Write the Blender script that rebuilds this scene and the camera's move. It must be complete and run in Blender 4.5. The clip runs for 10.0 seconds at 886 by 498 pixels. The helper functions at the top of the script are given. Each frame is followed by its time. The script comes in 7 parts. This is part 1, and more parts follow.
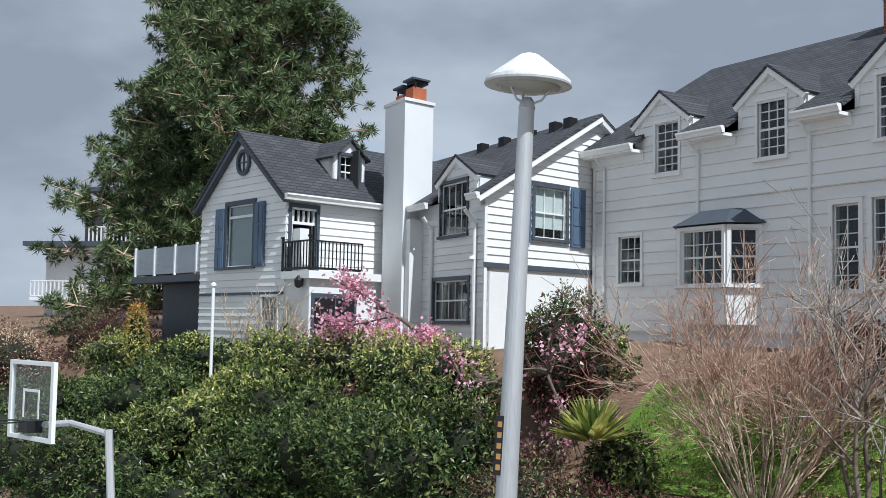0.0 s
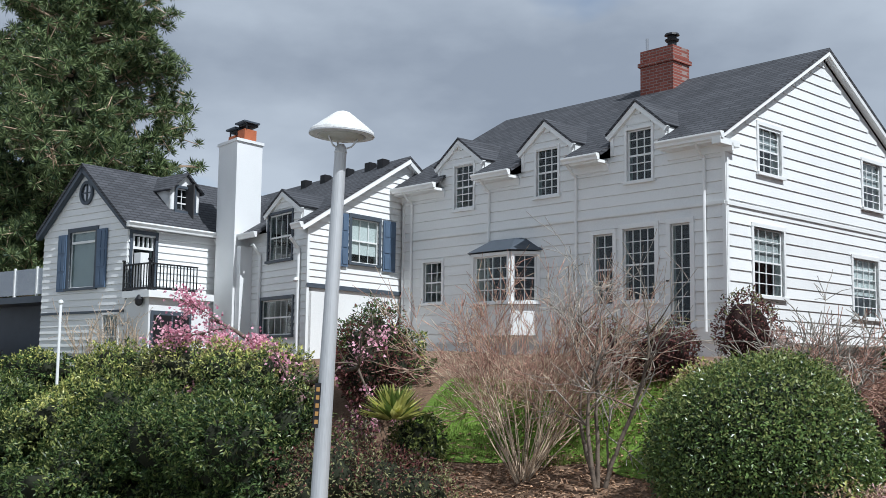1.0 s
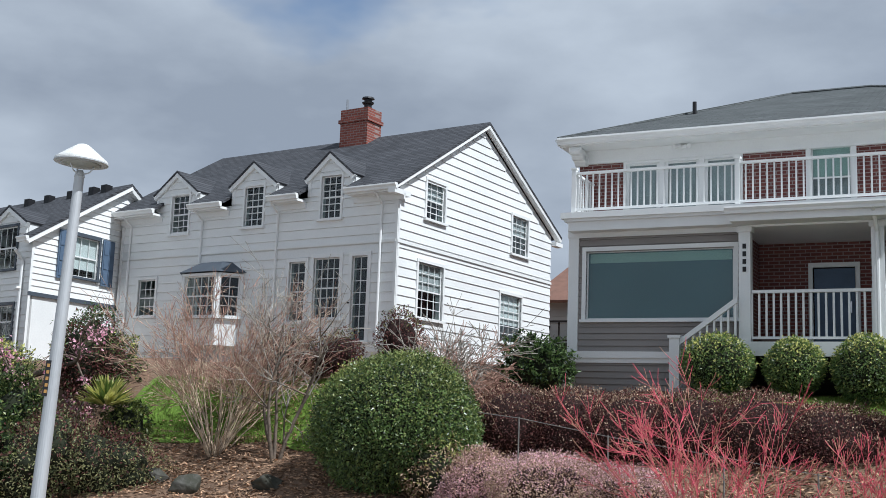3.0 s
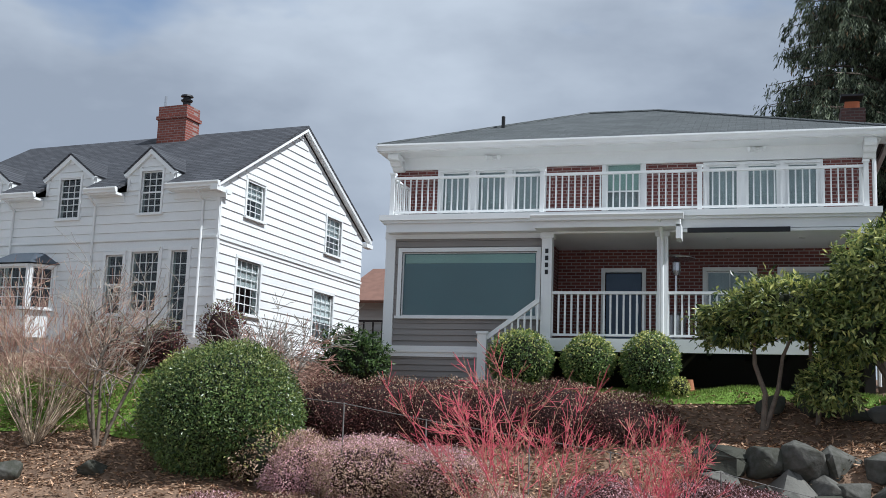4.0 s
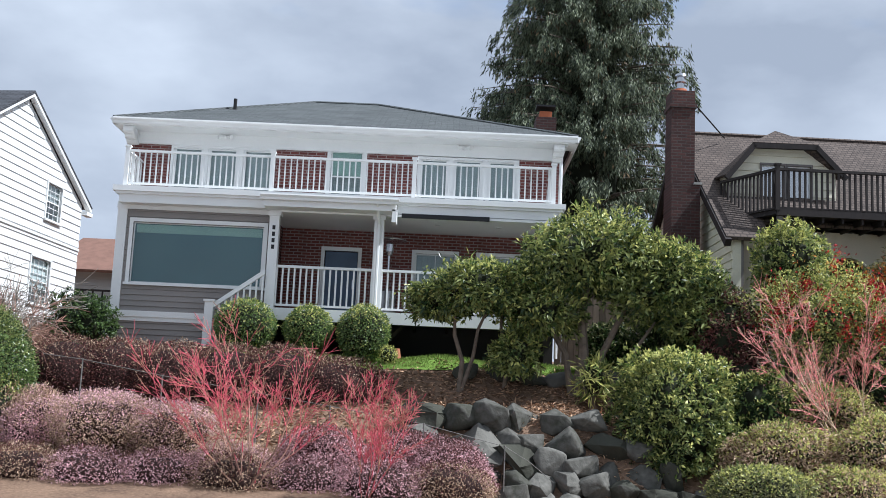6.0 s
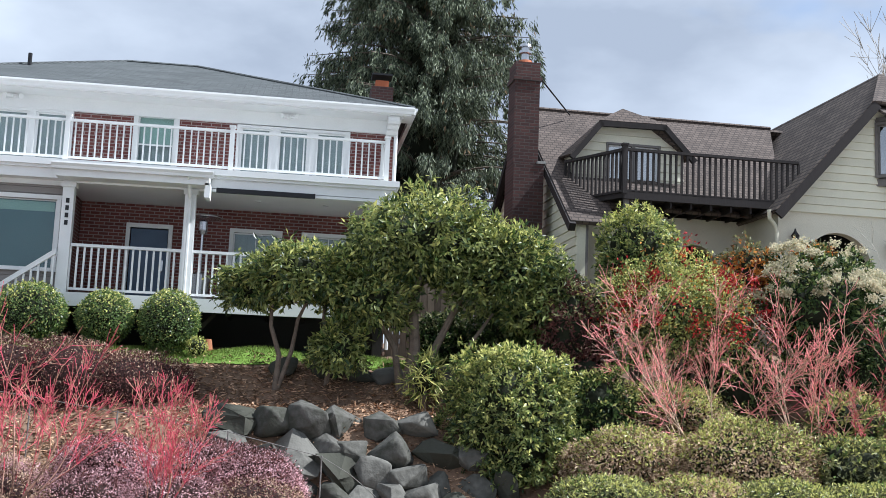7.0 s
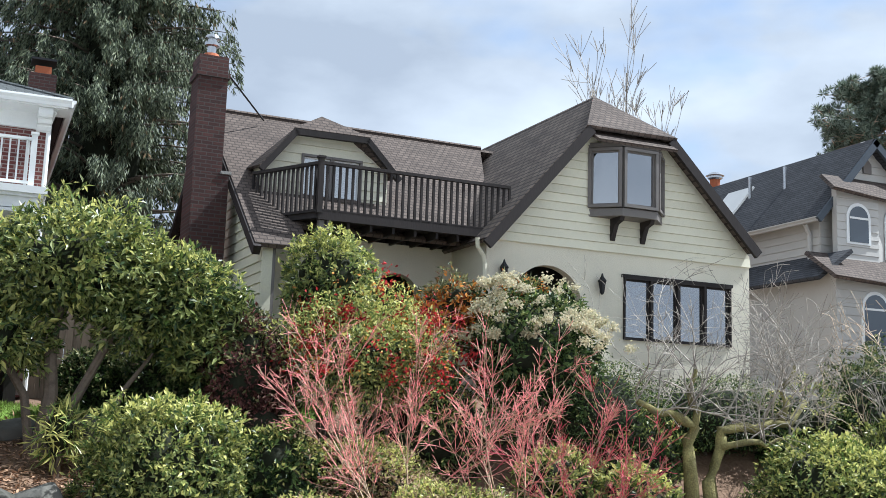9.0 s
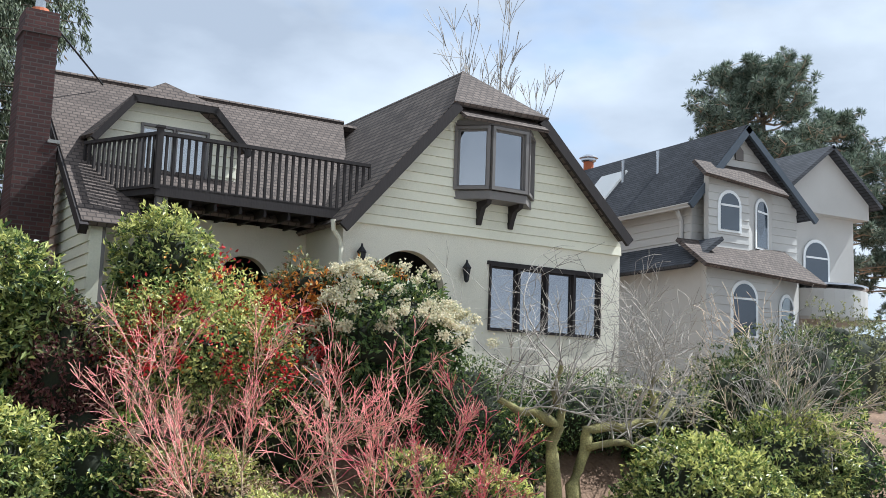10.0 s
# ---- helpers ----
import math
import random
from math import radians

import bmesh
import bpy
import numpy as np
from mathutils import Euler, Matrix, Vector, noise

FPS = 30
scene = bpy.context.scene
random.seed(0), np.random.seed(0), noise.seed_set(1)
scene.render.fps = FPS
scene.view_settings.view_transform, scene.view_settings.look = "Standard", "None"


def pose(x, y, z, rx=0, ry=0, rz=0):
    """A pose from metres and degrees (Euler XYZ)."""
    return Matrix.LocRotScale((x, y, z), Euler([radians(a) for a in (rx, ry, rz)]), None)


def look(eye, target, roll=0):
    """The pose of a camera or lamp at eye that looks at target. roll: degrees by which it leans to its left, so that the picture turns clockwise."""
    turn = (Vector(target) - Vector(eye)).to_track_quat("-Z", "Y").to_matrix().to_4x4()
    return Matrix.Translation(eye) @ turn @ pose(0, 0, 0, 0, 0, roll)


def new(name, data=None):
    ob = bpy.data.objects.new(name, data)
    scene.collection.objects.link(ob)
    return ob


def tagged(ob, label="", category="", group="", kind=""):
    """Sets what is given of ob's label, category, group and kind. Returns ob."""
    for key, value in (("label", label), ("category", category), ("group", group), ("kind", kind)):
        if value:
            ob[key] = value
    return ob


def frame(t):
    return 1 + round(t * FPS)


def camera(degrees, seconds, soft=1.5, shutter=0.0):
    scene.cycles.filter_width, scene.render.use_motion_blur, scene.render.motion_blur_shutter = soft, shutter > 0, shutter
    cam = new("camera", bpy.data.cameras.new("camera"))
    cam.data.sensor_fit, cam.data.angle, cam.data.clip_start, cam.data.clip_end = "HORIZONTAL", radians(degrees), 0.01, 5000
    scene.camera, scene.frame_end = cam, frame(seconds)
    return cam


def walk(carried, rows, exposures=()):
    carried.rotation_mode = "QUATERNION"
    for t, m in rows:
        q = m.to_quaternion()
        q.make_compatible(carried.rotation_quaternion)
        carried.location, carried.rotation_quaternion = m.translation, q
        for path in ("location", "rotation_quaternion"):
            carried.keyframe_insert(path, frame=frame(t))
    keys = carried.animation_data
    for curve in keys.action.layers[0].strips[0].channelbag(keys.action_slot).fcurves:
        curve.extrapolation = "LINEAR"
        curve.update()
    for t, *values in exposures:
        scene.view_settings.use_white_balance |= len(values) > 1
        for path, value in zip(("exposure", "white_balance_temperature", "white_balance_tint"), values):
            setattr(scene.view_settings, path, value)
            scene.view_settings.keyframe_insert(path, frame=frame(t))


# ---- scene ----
# ---- camera ----
cam = camera(43.28, 10.0, 0.8)
PATH = [
    (0, pose(-5.652, 4.429, 3.046, 94.09, -1.10, 50.10)),
    (0.5, pose(-4.540, 3.489, 2.800, 95.00, -0.71, 44.94)),
    (1, pose(-2.922, 1.966, 2.372, 96.26, -0.73, 41.00)),
    (1.5, pose(-1.574, 0.766, 2.032, 97.36, -1.12, 37.91)),
    (2, pose(-1.292, 0.455, 1.938, 97.97, -1.29, 33.45)),
    (2.5, pose(-0.455, -0.514, 1.678, 98.34, -1.65, 29.15)),
    (2.7, pose(0.030, -0.822, 1.612, 98.46, -1.89, 28.31)),
    (3.8, pose(-0.018, -2.922, 1.143, 99.30, -2.06, 17.70)),
    (4, pose(-0.027, -2.925, 1.137, 99.30, -2.07, 15.59)),
    (4.5, pose(0.015, -3.008, 1.123, 99.19, -2.11, 11.46)),
    (5, pose(0.702, -4.857, 0.727, 99.46, -2.49, 9.55)),
    (5.2, pose(0.733, -5.263, 0.663, 99.40, -2.50, 8.35)),
    (6.3, pose(-0.462, -5.029, 0.640, 98.68, -2.57, -2.77)),
    (6.5, pose(-0.244, -4.256, 0.815, 98.34, -2.53, -4.13)),
    (7, pose(0.242, -2.838, 1.179, 98.08, -2.31, -8.02)),
    (7.5, pose(0.793, -1.677, 1.492, 98.41, -2.14, -11.22)),
    (8, pose(1.125, -1.023, 1.694, 98.81, -2.02, -14.46)),
    (8.5, pose(1.248, -0.500, 1.809, 99.20, -1.85, -18.80)),
    (9, pose(1.484, 0.111, 1.976, 99.15, -1.92, -22.87)),
    (9.5, pose(2.029, 0.822, 2.197, 98.90, -2.01, -26.55)),
    (10, pose(2.483, 1.342, 2.375, 98.14, -2.03, -29.21)),
]
walk(cam, PATH, [(0, 0.02, 5800, 7), (2.5, 0.02, 5800, 7), (5.0, 0.30, 5750, 8), (6.5, 0.58, 5720, 9), (8.0, 0.82, 5780, 7), (10.0, 0.80, 5750, 6)])

# ---- world and sun ----
SUN_AZ, SUN_EL = radians(-8), radians(52)      # azimuth from +x towards +y, elevation
SUN_WAY = Vector((math.cos(SUN_AZ) * math.cos(SUN_EL), math.sin(SUN_AZ) * math.cos(SUN_EL), math.sin(SUN_EL)))
world = bpy.data.worlds.new("sky")
scene.world = world
world.use_nodes = True
wt = world.node_tree
wt.nodes.clear()


def wn(kind, **kw):
    n = wt.nodes.new(kind)
    for k, v in kw.items():
        n.inputs[k].default_value = v
    return n


w_out = wn("ShaderNodeOutputWorld")
w_bg = wn("ShaderNodeBackground", Strength=1.08)
w_sky = wt.nodes.new("ShaderNodeTexSky")
w_sky.sky_type, w_sky.sun_disc, w_sky.sun_elevation, w_sky.sun_rotation = "NISHITA", False, SUN_EL, radians(90) - SUN_AZ
w_gain = wt.nodes.new("ShaderNodeVectorMath")
w_gain.operation = "SCALE"
w_gain.inputs["Scale"].default_value = 0.10
w_co = wt.nodes.new("ShaderNodeTexCoord")
w_map = wt.nodes.new("ShaderNodeMapping")
w_map.inputs["Scale"].default_value = (1.0, 1.0, 2.2)
w_map.inputs["Location"].default_value = (3.1, 0.4, 0.2)
w_big = wn("ShaderNodeTexNoise", Scale=2.6, Detail=5.0, Roughness=0.52)
w_fine = wn("ShaderNodeTexNoise", Scale=3.4, Detail=6.0, Roughness=0.5)
w_mask = wt.nodes.new("ShaderNodeValToRGB")
w_mask.color_ramp.elements[0].position, w_mask.color_ramp.elements[1].position = 0.27, 0.43
w_cloud = wt.nodes.new("ShaderNodeValToRGB")
w_cloud.color_ramp.elements[0].position, w_cloud.color_ramp.elements[0].color = 0.36, (0.29, 0.315, 0.36, 1)
w_cloud.color_ramp.elements[1].position, w_cloud.color_ramp.elements[1].color = 0.64, (0.50, 0.525, 0.56, 1)
w_mix = wt.nodes.new("ShaderNodeMixRGB")
for a, b in ((w_co.outputs["Generated"], w_map.inputs["Vector"]), (w_map.outputs["Vector"], w_big.inputs["Vector"]), (w_map.outputs["Vector"], w_fine.inputs["Vector"]),
             (w_big.outputs["Fac"], w_mask.inputs["Fac"]), (w_fine.outputs["Fac"], w_cloud.inputs["Fac"]), (w_sky.outputs["Color"], w_gain.inputs[0]),
             (w_mask.outputs["Color"], w_mix.inputs["Fac"]), (w_gain.outputs["Vector"], w_mix.inputs["Color1"]), (w_cloud.outputs["Color"], w_mix.inputs["Color2"]),
             (w_mix.outputs["Color"], w_bg.inputs["Color"]), (w_bg.outputs["Background"], w_out.inputs["Surface"])):
    wt.links.new(a, b)
sun = new("sun", bpy.data.lights.new("sun", "SUN"))
sun.data.energy, sun.data.angle, sun.data.color = 4.7, radians(0.6), (1.0, 0.965, 0.92)
sun.matrix_world = look(SUN_WAY * 60, (0, 0, 0))


# ---- materials ----
def material(name, color, rough=0.8, metal=0.0, vary=0.12, scale=3.0, bump=0.1, bump_scale=40.0, island=0.0, per_object=0.0, stain=None, spec=0.3, stretch=(1, 1, 1), trans=0.0):
    """A surface with coarse and fine variation of colour, and fine relief."""
    m = bpy.data.materials.new(name)
    m.use_nodes = True
    t = m.node_tree
    b = t.nodes["Principled BSDF"]
    b.inputs["Roughness"].default_value, b.inputs["Metallic"].default_value = rough, metal
    b.inputs["Specular IOR Level"].default_value = spec
    co = t.nodes.new("ShaderNodeNewGeometry")
    mp = t.nodes.new("ShaderNodeMapping")
    mp.inputs["Scale"].default_value = stretch
    t.links.new(co.outputs["Position"], mp.inputs["Vector"])
    n1, n2 = t.nodes.new("ShaderNodeTexNoise"), t.nodes.new("ShaderNodeTexNoise")
    n1.inputs["Scale"].default_value, n1.inputs["Detail"].default_value = scale, 4
    n2.inputs["Scale"].default_value, n2.inputs["Detail"].default_value = bump_scale, 3
    t.links.new(mp.outputs["Vector"], n1.inputs["Vector"])
    t.links.new(mp.outputs["Vector"], n2.inputs["Vector"])
    add = t.nodes.new("ShaderNodeMath")
    add.operation = "MULTIPLY_ADD"
    add.inputs[1].default_value = 0.6
    half = t.nodes.new("ShaderNodeMath")
    half.operation = "MULTIPLY"
    half.inputs[1].default_value = 0.4
    t.links.new(n2.outputs["Fac"], half.inputs[0])
    t.links.new(n1.outputs["Fac"], add.inputs[0])
    t.links.new(half.outputs[0], add.inputs[2])
    val = add.outputs[0]
    for on, node, socket in ((island, co, "Random Per Island"), (per_object, None, "Random")):
        if on:
            src = co.outputs[socket] if node else t.nodes.new("ShaderNodeObjectInfo").outputs[socket]
            mix = t.nodes.new("ShaderNodeMath")
            mix.operation = "MULTIPLY_ADD"
            mix.inputs[1].default_value = on
            off = t.nodes.new("ShaderNodeMath")
            off.operation = "SUBTRACT"
            off.inputs[1].default_value = on * 0.5
            t.links.new(src, mix.inputs[0])
            t.links.new(val, mix.inputs[2])
            t.links.new(mix.outputs[0], off.inputs[0])
            val = off.outputs[0]
    ramp = t.nodes.new("ShaderNodeValToRGB")
    e = ramp.color_ramp.elements
    lo = stain or tuple(c * (1 - 1.6 * vary) for c in color)
    e[0].position, e[0].color = 0.28, (*lo, 1)
    e[1].position, e[1].color = 0.74, (*(min(1, c * (1 + vary)) for c in color), 1)
    mid = ramp.color_ramp.elements.new(0.5)
    mid.color = (*color, 1)
    t.links.new(val, ramp.inputs["Fac"])
    t.links.new(ramp.outputs["Color"], b.inputs["Base Color"])
    if bump:
        bp = t.nodes.new("ShaderNodeBump")
        bp.inputs["Strength"].default_value, bp.inputs["Distance"].default_value = bump, 0.02
        t.links.new(n2.outputs["Fac"], bp.inputs["Height"])
        t.links.new(bp.outputs["Normal"], b.inputs["Normal"])
    if trans:
        tl = t.nodes.new("ShaderNodeBsdfTranslucent")
        mx = t.nodes.new("ShaderNodeMixShader")
        mx.inputs["Fac"].default_value = trans
        t.links.new(ramp.outputs["Color"], tl.inputs["Color"])
        t.links.new(b.outputs[0], mx.inputs[1])
        t.links.new(tl.outputs[0], mx.inputs[2])
        t.links.new(mx.outputs[0], t.nodes["Material Output"].inputs["Surface"])
    return m


def coursed(name, c1, c2, mortar, width, height, gap, axis="xz", bump=0.4, rough=0.85, offset=0.5, bias=0.0):
    """Bricks or shingles too far off to pick apart: courses of a real size, with relief."""
    m = material(name, c1, rough, vary=0.15, scale=2.0, bump=0.0)
    t = m.node_tree
    b = t.nodes["Principled BSDF"]
    geo = t.nodes.new("ShaderNodeNewGeometry")
    sep, com = t.nodes.new("ShaderNodeSeparateXYZ"), t.nodes.new("ShaderNodeCombineXYZ")
    t.links.new(geo.outputs["Position"], sep.inputs[0])
    t.links.new(sep.outputs["XYZ".index(axis[0].upper())], com.inputs[0])
    t.links.new(sep.outputs["XYZ".index(axis[1].upper())], com.inputs[1])
    br = t.nodes.new("ShaderNodeTexBrick")
    br.offset = offset
    br.inputs["Scale"].default_value, br.inputs["Brick Width"].default_value, br.inputs["Row Height"].default_value = 1.0, width, height
    br.inputs["Mortar Size"].default_value, br.inputs["Bias"].default_value, br.inputs["Mortar Smooth"].default_value = gap, bias, 0.1
    br.inputs["Color1"].default_value, br.inputs["Color2"].default_value, br.inputs["Mortar"].default_value = (*c1, 1), (*c2, 1), (*mortar, 1)
    noise_node = t.nodes.new("ShaderNodeTexNoise")
    noise_node.inputs["Scale"].default_value = 1.2
    noise_node.inputs["Detail"].default_value = 6
    mul = t.nodes.new("ShaderNodeMixRGB")
    mul.blend_type = "MULTIPLY"
    mul.inputs["Fac"].default_value = 0.45
    gr = t.nodes.new("ShaderNodeValToRGB")
    gr.color_ramp.elements[0].position, gr.color_ramp.elements[0].color = 0.3, (0.55, 0.55, 0.55, 1)
    gr.color_ramp.elements[1].position, gr.color_ramp.elements[1].color = 0.7, (1.15, 1.15, 1.15, 1)
    t.links.new(geo.outputs["Position"], noise_node.inputs["Vector"])
    t.links.new(noise_node.outputs["Fac"], gr.inputs["Fac"])
    t.links.new(com.outputs[0], br.inputs["Vector"])
    t.links.new(br.outputs["Color"], mul.inputs["Color1"])
    t.links.new(gr.outputs["Color"], mul.inputs["Color2"])
    t.links.new(mul.outputs["Color"], b.inputs["Base Color"])
    bp = t.nodes.new("ShaderNodeBump")
    bp.invert = True
    bp.inputs["Strength"].default_value, bp.inputs["Distance"].default_value = bump, 0.02
    t.links.new(br.outputs["Fac"], bp.inputs["Height"])
    t.links.new(bp.outputs["Normal"], b.inputs["Normal"])
    return m


def glass(name, tint=(0.85, 0.9, 0.9), gloss=1.5):
    m = bpy.data.materials.new(name)
    m.use_nodes = True
    t = m.node_tree
    t.nodes.remove(t.nodes["Principled BSDF"])
    tr, gl, lw, pw, fr, mx = (t.nodes.new("ShaderNode" + k) for k in ("BsdfTransparent", "BsdfGlossy", "LayerWeight", "Math", "Math", "MixShader"))
    tr.inputs["Color"].default_value = (*tint, 1)
    gl.inputs["Roughness"].default_value = 0.03
    pw.operation, fr.operation = "POWER", "MULTIPLY_ADD"
    lw.inputs["Blend"].default_value = 0.5
    pw.inputs[1].default_value = 4.0
    fr.inputs[1].default_value = 0.6
    fr.inputs[2].default_value = ((gloss - 1) / (gloss + 1)) ** 2
    t.links.new(lw.outputs["Facing"], pw.inputs[0])
    t.links.new(pw.outputs[0], fr.inputs[0])
    nz, bp = t.nodes.new("ShaderNodeTexNoise"), t.nodes.new("ShaderNodeBump")
    nz.inputs["Scale"].default_value = 1.5
    bp.inputs["Strength"].default_value, bp.inputs["Distance"].default_value = 0.05, 0.05
    t.links.new(nz.outputs["Fac"], bp.inputs["Height"])
    t.links.new(bp.outputs["Normal"], gl.inputs["Normal"])
    t.links.new(fr.outputs[0], mx.inputs[0])
    t.links.new(tr.outputs[0], mx.inputs[1])
    t.links.new(gl.outputs[0], mx.inputs[2])
    t.links.new(mx.outputs[0], t.nodes["Material Output"].inputs["Surface"])
    return m


WHITE = material("white_paint", (0.78, 0.79, 0.78), 0.55, vary=0.05, scale=0.8, bump=0.06, bump_scale=25, per_object=0.25)
TRIM = material("white_trim_paint", (0.80, 0.81, 0.80), 0.45, vary=0.04, scale=1.5, bump=0.03)
STUCCO_W = material("white_stucco", (0.76, 0.77, 0.77), 0.85, vary=0.06, scale=0.7, bump=0.25, bump_scale=60)
SLATE = material("slate_blue_paint", (0.095, 0.14, 0.21), 0.5, vary=0.1, scale=3, bump=0.05)
DARKTRIM = material("dark_grey_trim_paint", (0.07, 0.085, 0.105), 0.5, vary=0.1, scale=3, bump=0.05)
BLACK = material("black_iron", (0.018, 0.018, 0.02), 0.45, vary=0.1, bump=0.03)
ROOF_G = coursed("charcoal_shingles", (0.055, 0.058, 0.066), (0.085, 0.088, 0.098), (0.03, 0.03, 0.034), 0.3, 0.085, 0.012)
ROOF_C = coursed("grey_green_shingles", (0.085, 0.095, 0.095), (0.13, 0.14, 0.14), (0.045, 0.048, 0.05), 0.32, 0.05, 0.008)
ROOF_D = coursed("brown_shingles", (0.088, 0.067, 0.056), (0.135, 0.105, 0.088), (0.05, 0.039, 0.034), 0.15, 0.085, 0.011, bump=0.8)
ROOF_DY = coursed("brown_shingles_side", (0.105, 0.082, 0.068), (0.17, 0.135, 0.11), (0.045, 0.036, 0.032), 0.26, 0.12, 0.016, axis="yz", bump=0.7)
ROOF_GY = coursed("charcoal_shingles_side", (0.055, 0.058, 0.066), (0.085, 0.088, 0.098), (0.03, 0.03, 0.034), 0.3, 0.085, 0.012, axis="yz")
BRICK_C = coursed("dark_red_brick", (0.135, 0.043, 0.040), (0.20, 0.068, 0.058), (0.32, 0.26, 0.245), 0.22, 0.078, 0.011, bump=0.5)
BRICK_CY = coursed("dark_red_brick_side", (0.135, 0.043, 0.040), (0.20, 0.068, 0.058), (0.32, 0.26, 0.245), 0.22, 0.078, 0.011, axis="yz", bump=0.5)
BRICK_B = coursed("red_brick", (0.22, 0.065, 0.048), (0.30, 0.10, 0.075), (0.30, 0.22, 0.2), 0.22, 0.078, 0.010, bump=0.5)
BRICK_D = coursed("brown_brick", (0.05, 0.025, 0.023), (0.085, 0.038, 0.033), (0.075, 0.06, 0.056), 0.22, 0.078, 0.010, bump=0.5)
TAUPE = material("taupe_siding_paint", (0.27, 0.25, 0.235), 0.6, vary=0.07, scale=1.0, bump=0.05, per_object=0.2)
CREAM = material("cream_siding_paint", (0.70, 0.67, 0.53), 0.6, vary=0.08, scale=0.9, bump=0.06, per_object=0.25)
STUCCO_D = material("cream_stucco", (0.70, 0.66, 0.54), 0.9, vary=0.09, scale=0.8, bump=0.3, bump_scale=50)
CREAM_E = material("pale_grey_siding", (0.50, 0.485, 0.455), 0.7, vary=0.07, scale=0.9, bump=0.06, per_object=0.2)
BROWN = material("dark_brown_stained_wood", (0.025, 0.02, 0.019), 0.7, vary=0.2, scale=6, bump=0.15, per_object=0.4, stretch=(1, 1, 0.2))
TAUPE_TRIM = material("grey_brown_trim", (0.17, 0.155, 0.145), 0.6, vary=0.08, scale=3, bump=0.05)
CONCRETE = material("concrete", (0.32, 0.31, 0.29), 0.9, vary=0.15, scale=2, bump=0.2)
GALV = material("galvanised_steel", (0.52, 0.53, 0.54), 0.5, 0.35, vary=0.1, scale=2.5, bump=0.05, stretch=(1, 1, 0.15))
LAMPWHITE = material("white_enamel", (0.72, 0.72, 0.70), 0.4, vary=0.07, scale=6, bump=0.02, stain=(0.5, 0.5, 0.47))
DIFFUSER = material("grey_diffuser", (0.33, 0.33, 0.30), 0.35, vary=0.15, scale=5, bump=0.02)
CHROME = material("steel", (0.55, 0.55, 0.56), 0.25, 1.0, vary=0.05, bump=0.0)
TERRA = material("terracotta", (0.40, 0.17, 0.085), 0.8, vary=0.12, scale=5)
FLUE = material("orange_clay_flue", (0.42, 0.13, 0.06), 0.8, vary=0.15, scale=6)
CURTAIN = material("pale_curtain", (0.46, 0.47, 0.47), 0.9, vary=0.08, scale=2, bump=0.1, stretch=(8, 8, 0.3))
BLIND = material("white_blind", (0.70, 0.71, 0.70), 0.8, vary=0.04, scale=1)
GREYSHADE = material("grey_window_shade", (0.22, 0.23, 0.23), 0.8, vary=0.05, scale=1)
TEAL = material("teal_roller_shade", (0.085, 0.155, 0.17), 0.35, vary=0.12, scale=0.7, bump=0.0, spec=0.6)
GREENBLIND = material("pale_green_blind", (0.42, 0.55, 0.48), 0.7, vary=0.05, scale=1)
# Near-black so that rooms and the space under the deck read as unlit.
ROOM = material("unlit_room_dark", (0.05, 0.05, 0.052), 0.9, vary=0.2, scale=1)
PANE = glass("window_glass")
PANE_SKY = glass("sky_reflecting_glass", (0.6, 0.62, 0.64), 5.5)
ORANGE = material("orange_tag", (0.40, 0.22, 0.07), 0.5, vary=0.1)
WOODPALE = material("terracotta_roof", (0.21, 0.115, 0.085), 0.8, vary=0.2, scale=3)
SOIL = material("bark_mulch_soil", (0.19, 0.122, 0.08), 0.95, vary=0.5, scale=1.3, bump=0.9, bump_scale=16, stain=(0.07, 0.042, 0.03))
LAWN = material("lawn_turf", (0.14, 0.23, 0.035), 0.9, vary=0.25, scale=1.2, bump=0.8, bump_scale=30)
GRASS = material("grass_blades", (0.19, 0.27, 0.055), 0.7, vary=0.3, scale=1.5, island=0.5, bump=0.0, trans=0.3)
# Paled so that the street throws light up onto the fronts.
STREET_BOUNCE = material("bounce_pale_street", (0.36, 0.35, 0.33), 0.9, vary=0.2, scale=1.5, bump=0.4, bump_scale=60)
ROPEGREY = material("weathered_grey_rope", (0.20, 0.19, 0.175), 0.85, vary=0.3, scale=12, bump=0.2)
ROCK = material("grey_basalt", (0.098, 0.094, 0.082), 0.9, vary=0.6, scale=4.5, bump=1.0, bump_scale=9, per_object=0.8, stain=(0.055, 0.055, 0.042))
CHIP = material("bark_chips", (0.42, 0.27, 0.17), 0.9, vary=0.4, scale=3, island=0.7, bump=0.0)


# ---- building tools ----
def part(name, bm, mat, parent=None, label="", smooth=False):
    """Link a bmesh, in world coordinates, as one mesh object under a thing or a part."""
    if "roof" in name:
        bmesh.ops.remove_doubles(bm, verts=bm.verts, dist=1e-4)
    bmesh.ops.recalc_face_normals(bm, faces=bm.faces)
    base = parent.matrix_world.translation if parent else Vector()
    if base.length:
        bmesh.ops.translate(bm, verts=bm.verts, vec=-base)
    me = bpy.data.meshes.new(name)
    bm.to_mesh(me)
    bm.free()
    if smooth:
        me.polygons.foreach_set("use_smooth", [True] * len(me.polygons))
    me.materials.append(mat)
    ob = new(name, me)
    if parent:
        ob.parent = parent
        ob.matrix_world = Matrix.Translation(base)
    if label:
        ob["label"] = label
    return ob


